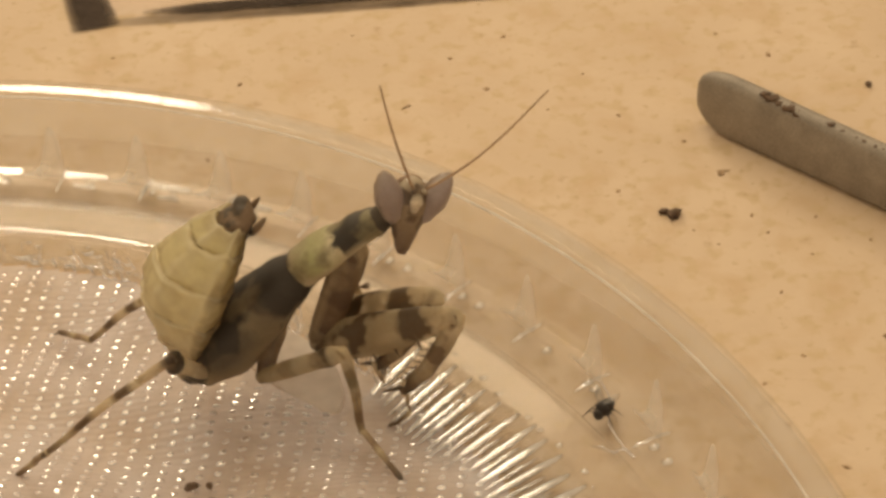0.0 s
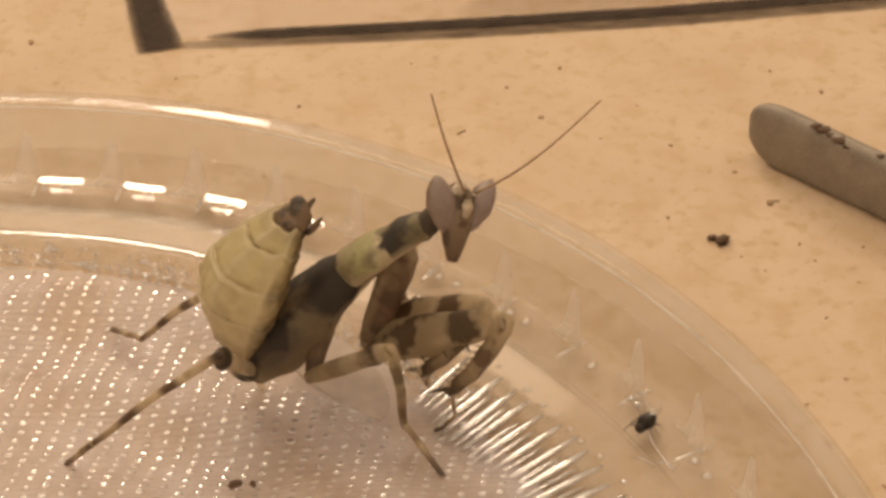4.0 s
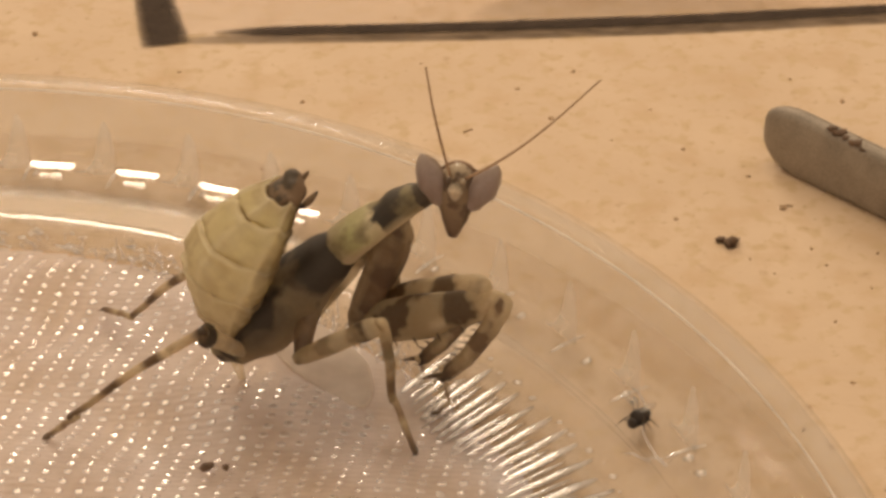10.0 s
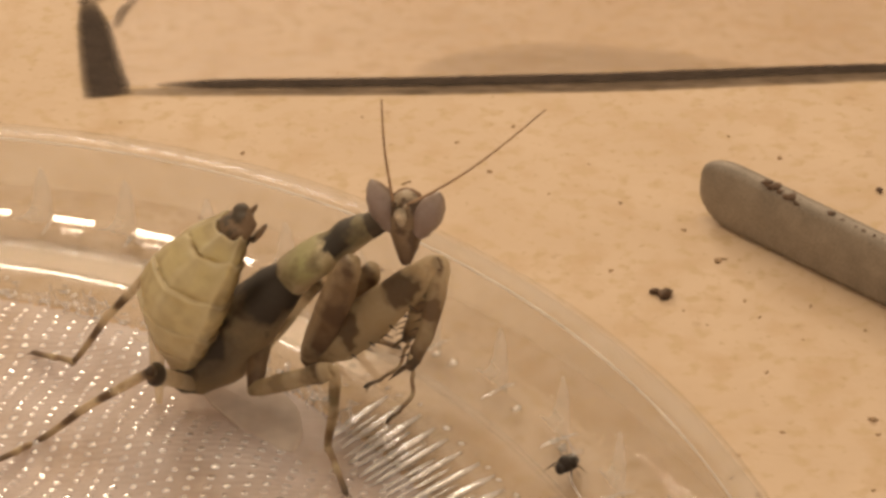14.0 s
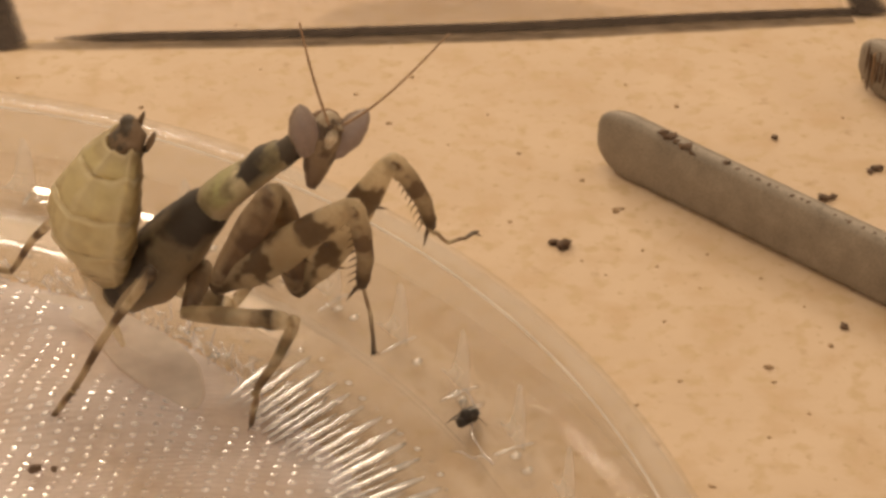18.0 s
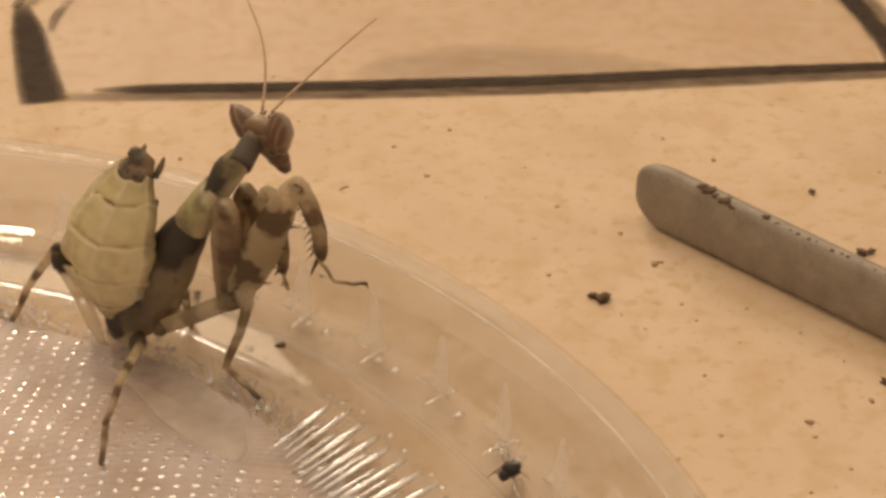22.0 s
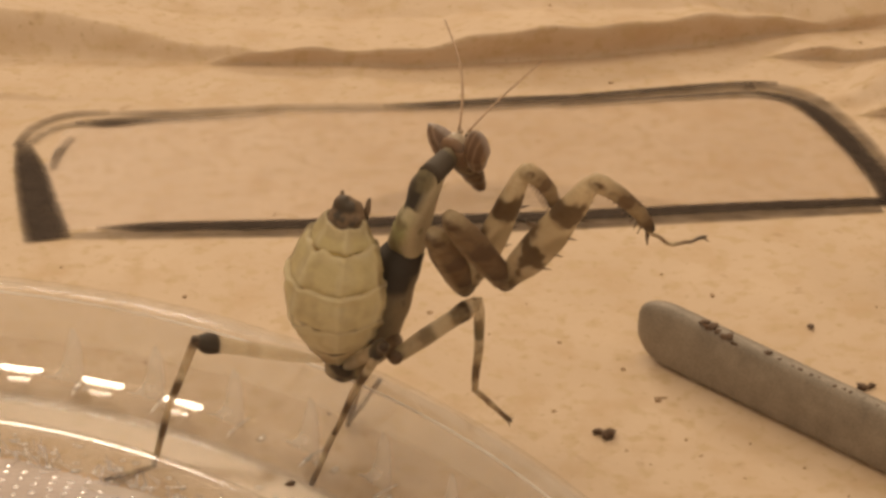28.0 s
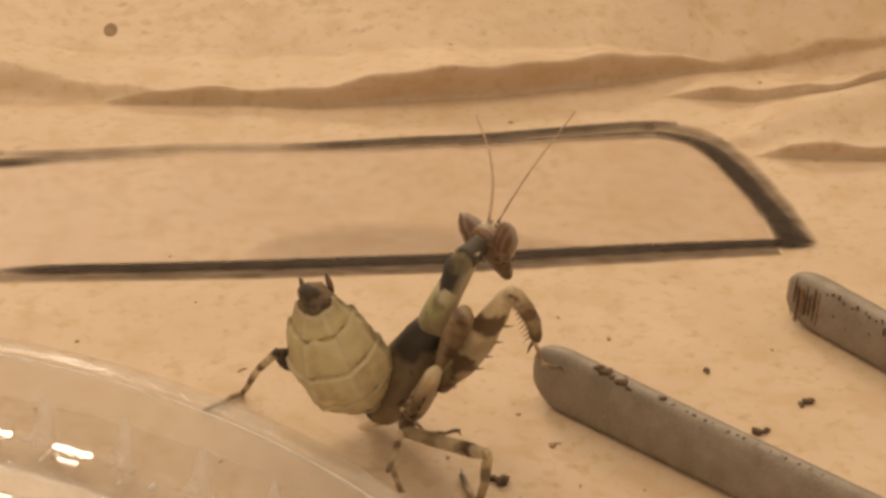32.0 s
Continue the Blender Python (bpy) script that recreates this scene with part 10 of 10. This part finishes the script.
    walk(limbs["left_mid_tarsus"], [
        (0, limb(3.39, 6.93, 3.32, 6.25, 7.79, 0.39, 0.60, 6.51, 0.48)),
        (4, limb(3.38, 6.72, 3.37, 6.27, 7.62, 0.46, 0.62, 6.32, 0.50)),
        (8, limb(3.18, 6.54, 2.78, 6.48, 7.51, 0.38, 0.89, 6.28, -0.48)),
        (9, limb(3.18, 6.43, 3.47, 6.49, 7.40, 1.09, 0.90, 6.17, 0.20)),
        (12, limb(3.17, 6.36, 3.17, 6.50, 7.34, 0.79, 0.90, 6.10, -0.12)),
        (13, limb(3.17, 6.06, 3.03, 6.50, 7.04, 0.66, 0.91, 5.80, -0.26)),
        (14, limb(3.06, 6.16, 2.35, 6.62, 7.18, 0.39, 1.17, 6.01, -1.17)),
        (14.5, limb(4.59, 6.90, 4.91, 6.60, 7.24, 1.23, 1.13, 6.36, 2.98)),
        (15, limb(4.25, 6.42, 3.64, 6.78, 7.13, 0.38, 1.16, 5.97, 1.14)),
        (17.5, limb(4.42, 6.68, 4.38, 6.78, 7.34, 0.97, 1.20, 6.19, 2.06)),
        (18, limb(4.56, 6.84, 8.25, 6.77, 7.52, 4.75, 1.25, 6.33, 6.07)),
        (18.5, limb(0.24, 5.63, 4.28, 4.05, 7.06, 2.72, -1.31, 5.74, 0.60)),
        (19, limb(-4.09, 4.42, 0.31, -0.06, 6.10, 1.47, -3.41, 5.41, -3.50)),
        (20, limb(-2.42, 1.36, 0.17, -0.90, 5.31, 0.89, -2.12, 1.96, -3.77)),
        (21, limb(-0.86, 2.81, 0.32, -0.93, 6.92, 0.76, -0.59, 3.24, -3.65)),
        (22, limb(-0.99, 3.67, 0.32, -0.90, 7.81, 0.37, -0.72, 3.70, -3.67)),
        (23, limb(-1.09, 4.19, 0.39, -0.85, 8.35, 0.56, -0.81, 4.34, -3.60)),
        (24, limb(-0.43, -0.99, -0.13, -0.58, 3.46, 0.63, -0.15, -0.30, -4.06)),
        (25, limb(-1.83, -1.17, 0.14, -1.13, 2.83, 1.70, -1.49, 0.23, -3.59)),
        (25.5, limb(-3.65, -0.86, 0.17, -2.15, 2.82, 1.87, -3.28, 0.69, -3.50)),
        (27.5, limb(-3.77, 0.55, 0.68, -2.05, 3.74, 2.78, -3.21, 2.51, -2.76)),
        (28, limb(-4.10, 1.88, 0.38, -1.82, 4.82, 2.28, -3.60, 3.75, -3.12)),
        (28.5, limb(-4.51, 2.66, 0.37, -1.58, 5.29, 1.79, -4.23, 4.29, -3.26)),
        (29, limb(-4.62, 3.56, 0.90, -1.45, 5.88, 2.38, -4.22, 5.30, -2.68)),
        (29.5, limb(-4.72, 3.90, 0.40, -1.36, 5.94, 1.86, -4.25, 5.67, -3.16)),
        (30, limb(-6.42, 5.56, 4.23, -7.81, 1.83, 5.58, -7.11, 3.70, 0.91)),
        (30.5, limb(-7.45, -5.29, 10.63, -8.66, -8.96, 12.27, -8.05, -7.12, 7.45)),
        (31, limb(-7.31, -4.68, 11.93, -9.17, -8.28, 13.03, -8.24, -6.48, 8.48)),
        (31.5, limb(-5.72, 6.04, 0.31, -1.59, 6.87, 0.36, -5.99, 7.56, -3.38)),
        (32, limb(-5.98, 6.46, 0.37, -1.83, 7.12, 0.37, -6.22, 7.99, -3.32))])
    walk(limbs["left_hind_femur"], [
        (0, limb(-6.85, 0.35, 3.63, -8.79, -0.65, 10.69, -10.25, -1.41, 2.45)),
        (4, limb(-6.72, 0.36, 3.13, -8.46, -0.20, 10.35, -10.16, -1.42, 2.16)),
        (8, limb(-6.85, 0.17, 2.66, -8.19, -1.04, 9.92, -10.30, -1.62, 1.73)),
        (9, limb(-7.01, -0.21, 3.07, -8.33, -0.47, 10.45, -10.50, -2.03, 2.38)),
        (12, limb(-7.01, -0.20, 2.78, -8.59, 0.01, 10.04, -10.51, -2.02, 2.07)),
        (13, limb(-7.09, -0.77, 2.93, -8.89, -0.70, 10.14, -10.55, -2.58, 2.09)),
        (14, limb(-8.72, -0.42, 2.98, -8.70, 0.47, 10.51, -12.32, -2.17, 3.20)),
        (14.5, limb(-8.74, -0.19, 3.44, -8.37, 0.97, 10.81, -12.33, -1.90, 3.89)),
        (15, limb(-7.66, 0.05, 1.65, -8.74, 1.27, 8.91, -11.22, -1.77, 1.43)),
        (17.5, limb(-7.60, 0.28, 1.72, -9.23, 1.50, 8.89, -11.10, -1.59, 1.24)),
        (18, limb(-7.07, 0.59, 5.34, -9.93, 2.20, 12.00, -10.41, -1.37, 4.37)),
        (19, limb(-5.57, 0.44, 3.93, -10.04, 4.31, 8.54, -8.72, -1.68, 2.66)),
        (20, limb(-5.94, 0.94, 3.57, -10.19, 4.18, 8.92, -9.11, -1.15, 2.32)),
        (21, limb(-6.15, 1.01, 2.99, -9.46, 2.87, 9.46, -9.42, -1.02, 1.90)),
        (22, limb(-7.04, 0.71, 1.96, -9.03, -0.36, 9.20, -10.27, -1.33, 0.77)),
        (23, limb(-6.08, 1.06, 2.75, -8.04, 0.72, 10.08, -9.37, -1.00, 1.77)),
        (24, limb(-6.61, 0.73, 3.22, -9.52, 3.02, 9.64, -9.96, -1.30, 2.42)),
        (25, limb(-6.38, 1.08, 5.63, -10.97, 4.18, 10.73, -9.39, -1.20, 4.31)),
        (25.5, limb(-6.31, 1.82, 7.83, -12.67, 3.72, 11.33, -8.30, -0.93, 5.71)),
        (27.5, limb(-6.76, -0.52, 8.26, -13.98, -0.96, 10.23, -7.32, -3.42, 5.56)),
        (28, limb(-7.40, -1.02, 7.88, -14.41, -2.58, 10.02, -7.62, -3.87, 5.08)),
        (28.5, limb(-7.01, -2.22, 7.38, -14.04, -3.85, 9.43, -7.18, -5.05, 4.56)),
        (29, limb(-7.47, -2.41, 7.90, -14.48, -4.63, 9.38, -7.23, -5.14, 4.98)),
        (29.5, limb(-8.42, -4.15, 7.68, -15.64, -5.60, 9.09, -8.42, -6.94, 4.81)),
        (30, limb(-7.34, -1.59, 6.69, -14.33, -3.85, 8.21, -7.10, -4.32, 3.77)),
        (30.5, limb(-8.66, -2.42, 7.55, -15.99, -3.61, 8.62, -8.64, -5.20, 4.67)),
        (31, limb(-7.99, -1.36, 7.33, -15.23, -3.20, 8.02, -7.58, -4.05, 4.40)),
        (31.5, limb(-6.11, 0.85, 4.11, -11.58, 0.47, 9.23, -7.76, -2.21, 2.12)),
        (32, limb(-5.57, 2.03, 3.46, -11.15, 0.65, 8.27, -6.84, -0.97, 1.13))])
    walk(limbs["left_hind_tibia"], [
        (0, limb(-8.79, -0.65, 10.69, -14.69, 4.18, 2.55, -5.85, -1.44, 8.09)),
        (4, limb(-8.46, -0.20, 10.35, -14.75, 4.42, 2.40, -5.60, -0.93, 7.66)),
        (8, limb(-8.19, -1.04, 9.92, -14.58, 3.65, 2.18, -5.37, -1.74, 7.17)),
        (9, limb(-8.33, -0.47, 10.45, -14.53, 4.50, 2.58, -5.47, -1.20, 7.74)),
        (12, limb(-8.59, 0.01, 10.04, -14.88, 4.73, 2.17, -5.74, -0.72, 7.33)),
        (13, limb(-8.89, -0.70, 10.14, -15.06, 3.64, 1.96, -5.96, -1.48, 7.52)),
        (14, limb(-8.70, 0.47, 10.51, -14.94, 2.75, 1.65, -5.62, -0.39, 8.11)),
        (14.5, limb(-8.37, 0.97, 10.81, -15.39, 2.69, 2.36, -5.44, 0.15, 8.21)),
        (15, limb(-8.74, 1.27, 8.91, -14.76, 5.40, 0.46, -5.76, 0.43, 6.38)),
        (17.5, limb(-9.23, 1.50, 8.89, -14.66, 6.15, 0.35, -6.18, 0.60, 6.46)),
        (18, limb(-9.93, 2.20, 12.00, -14.65, 7.89, 3.64, -6.85, 1.27, 9.63)),
        (19, limb(-10.04, 4.31, 8.54, -16.95, 9.34, 1.34, -7.38, 3.77, 5.61)),
        (20, limb(-10.19, 4.18, 8.92, -16.40, 8.22, 0.54, -7.21, 3.42, 6.35)),
        (21, limb(-9.46, 2.87, 9.46, -15.29, 5.32, 0.30, -6.28, 2.00, 7.20)),
        (22, limb(-9.03, -0.36, 9.20, -13.60, 3.98, 0.19, -5.76, -1.29, 7.10)),
        (23, limb(-8.04, 0.72, 10.08, -12.39, 3.02, 0.19, -4.61, -0.33, 8.33)),
        (24, limb(-9.52, 3.02, 9.64, -14.46, 7.07, 0.40, -6.27, 2.10, 7.50)),
        (25, limb(-10.97, 4.18, 10.73, -15.54, 6.75, 0.85, -7.57, 3.15, 8.89)),
        (25.5, limb(-12.67, 3.72, 11.33, -17.22, 6.65, 1.52, -9.28, 2.70, 9.45)),
        (27.5, limb(-13.98, -0.96, 10.23, -17.57, -1.35, 0.01, -10.34, -2.06, 8.99)),
        (28, limb(-14.41, -2.58, 10.02, -17.73, -3.28, -0.04, -10.73, -3.67, 8.89)),
        (28.5, limb(-14.04, -3.85, 9.43, -17.88, -5.31, -0.02, -10.42, -4.95, 8.13)),
        (29, limb(-14.48, -4.63, 9.38, -18.61, -3.13, -0.06, -11.03, -5.74, 7.69)),
        (29.5, limb(-15.64, -5.60, 9.09, -20.00, -1.94, 0.04, -12.34, -6.62, 7.09)),
        (30, limb(-14.33, -3.85, 8.21, -20.23, -3.70, -0.24, -11.16, -4.83, 5.98)),
        (30.5, limb(-15.99, -3.61, 8.62, -22.21, -4.00, -0.01, -12.82, -4.58, 6.39)),
        (31, limb(-15.23, -3.20, 8.02, -22.19, -3.17, 0.02, -12.30, -4.18, 5.48)),
        (31.5, limb(-11.58, 0.47, 9.23, -15.94, 7.70, 2.09, -8.74, -0.45, 6.56)),
        (32, limb(-11.15, 0.65, 8.27, -13.95, 7.70, 0.34, -8.11, -0.67, 6.03))])
    walk(limbs["left_hind_tarsus"], [
        (0, limb(-14.69, 4.18, 2.55, -17.24, 6.80, 1.10, -13.66, 3.12, -1.17)),
        (4, limb(-14.75, 4.42, 2.40, -17.26, 7.14, 1.09, -13.82, 3.46, -1.37)),
        (8, limb(-14.58, 3.65, 2.18, -17.04, 6.36, 0.97, -13.70, 2.75, -1.61)),
        (9, limb(-14.53, 4.50, 2.58, -16.99, 7.27, 1.16, -13.53, 3.47, -1.16)),
        (12, limb(-14.88, 4.73, 2.17, -17.57, 7.37, 1.08, -14.11, 3.94, -1.67)),
        (13, limb(-15.06, 3.64, 1.96, -17.85, 6.20, 1.03, -14.40, 2.94, -1.92)),
        (14, limb(-14.94, 2.75, 1.65, -18.09, 4.76, 0.87, -14.37, 2.13, -2.26)),
        (14.5, limb(-15.39, 2.69, 2.36, -18.08, 5.12, 0.96, -14.34, 1.70, -1.37)),
        (15, limb(-14.76, 5.40, 0.46, -18.72, 5.70, 0.38, -14.72, 4.84, -3.50)),
        (17.5, limb(-14.66, 6.15, 0.35, -18.61, 6.41, 0.95, -15.29, 5.64, -3.56)),
        (18, limb(-14.65, 7.89, 3.64, -18.43, 6.99, 4.66, -15.56, 7.35, -0.22)),
        (19, limb(-16.95, 9.34, 1.34, -18.75, 7.25, 4.20, -19.54, 7.90, -1.35)),
        (20, limb(-16.40, 8.22, 0.54, -18.62, 7.61, 3.83, -19.28, 6.58, -1.70)),
        (21, limb(-15.29, 5.32, 0.30, -17.78, 7.41, 2.72, -18.44, 3.77, -1.61)),
        (22, limb(-13.60, 3.98, 0.19, -16.51, 6.78, 0.66, -16.06, 1.80, -2.09)),
        (23, limb(-12.39, 3.02, 0.19, -15.00, 6.16, 0.59, -15.08, 1.08, -2.05)),
        (23.5, limb(-13.43, 5.04, 0.30, -15.94, 6.56, 3.02, -16.53, 3.48, -1.69)),
        (24, limb(-14.46, 7.07, 0.40, -15.68, 6.31, 4.04, -17.87, 5.56, -1.06)),
        (25, limb(-15.54, 6.75, 0.85, -15.65, 7.01, 4.89, -19.21, 5.15, 0.85)),
        (25.5, limb(-17.22, 6.65, 1.52, -15.96, 7.40, 5.29, -20.68, 5.23, 2.96)),
        (26.5, limb(-17.40, 2.65, 0.76, -18.66, 1.10, 4.14, -20.83, 1.61, -1.00)),
        (27.5, limb(-17.57, -1.35, 0.01, -20.29, -3.94, 0.57, -19.15, -0.46, -3.56)),
        (28, limb(-17.73, -3.28, -0.04, -20.59, -5.75, 0.60, -19.30, -2.39, -3.60)),
        (28.25, limb(-17.81, -4.30, -0.03, -21.65, -4.11, 0.69, -18.45, -3.08, -3.78)),
        (28.5, limb(-17.88, -5.31, -0.02, -20.65, -2.46, 0.39, -17.63, -4.50, -3.93)),
        (29, limb(-18.61, -3.13, -0.06, -20.61, 0.21, 0.90, -18.60, -2.01, -3.90)),
        (29.5, limb(-20.00, -1.94, 0.04, -20.65, 1.98, 0.40, -19.72, -1.53, -3.93)),
        (30, limb(-20.23, -3.70, -0.24, -20.41, 0.47, 0.37, -19.98, -3.11, -4.19)),
        (30.5, limb(-22.21, -4.00, -0.01, -21.26, -0.01, 0.67, -21.95, -3.38, -3.96)),
        (31, limb(-22.19, -3.17, 0.02, -21.56, 0.84, 0.42, -21.98, -2.80, -3.95)),
        (31.5, limb(-15.94, 7.70, 2.09, -18.77, 10.36, 1.04, -15.32, 6.85, -1.77)),
        (31.75, limb(-14.94, 7.70, 1.21, -18.97, 7.57, 0.57, -14.30, 6.84, -2.64)),
        (32, limb(-13.95, 7.70, 0.34, -16.87, 4.79, 0.49, -13.28, 6.84, -3.51))])


motions()
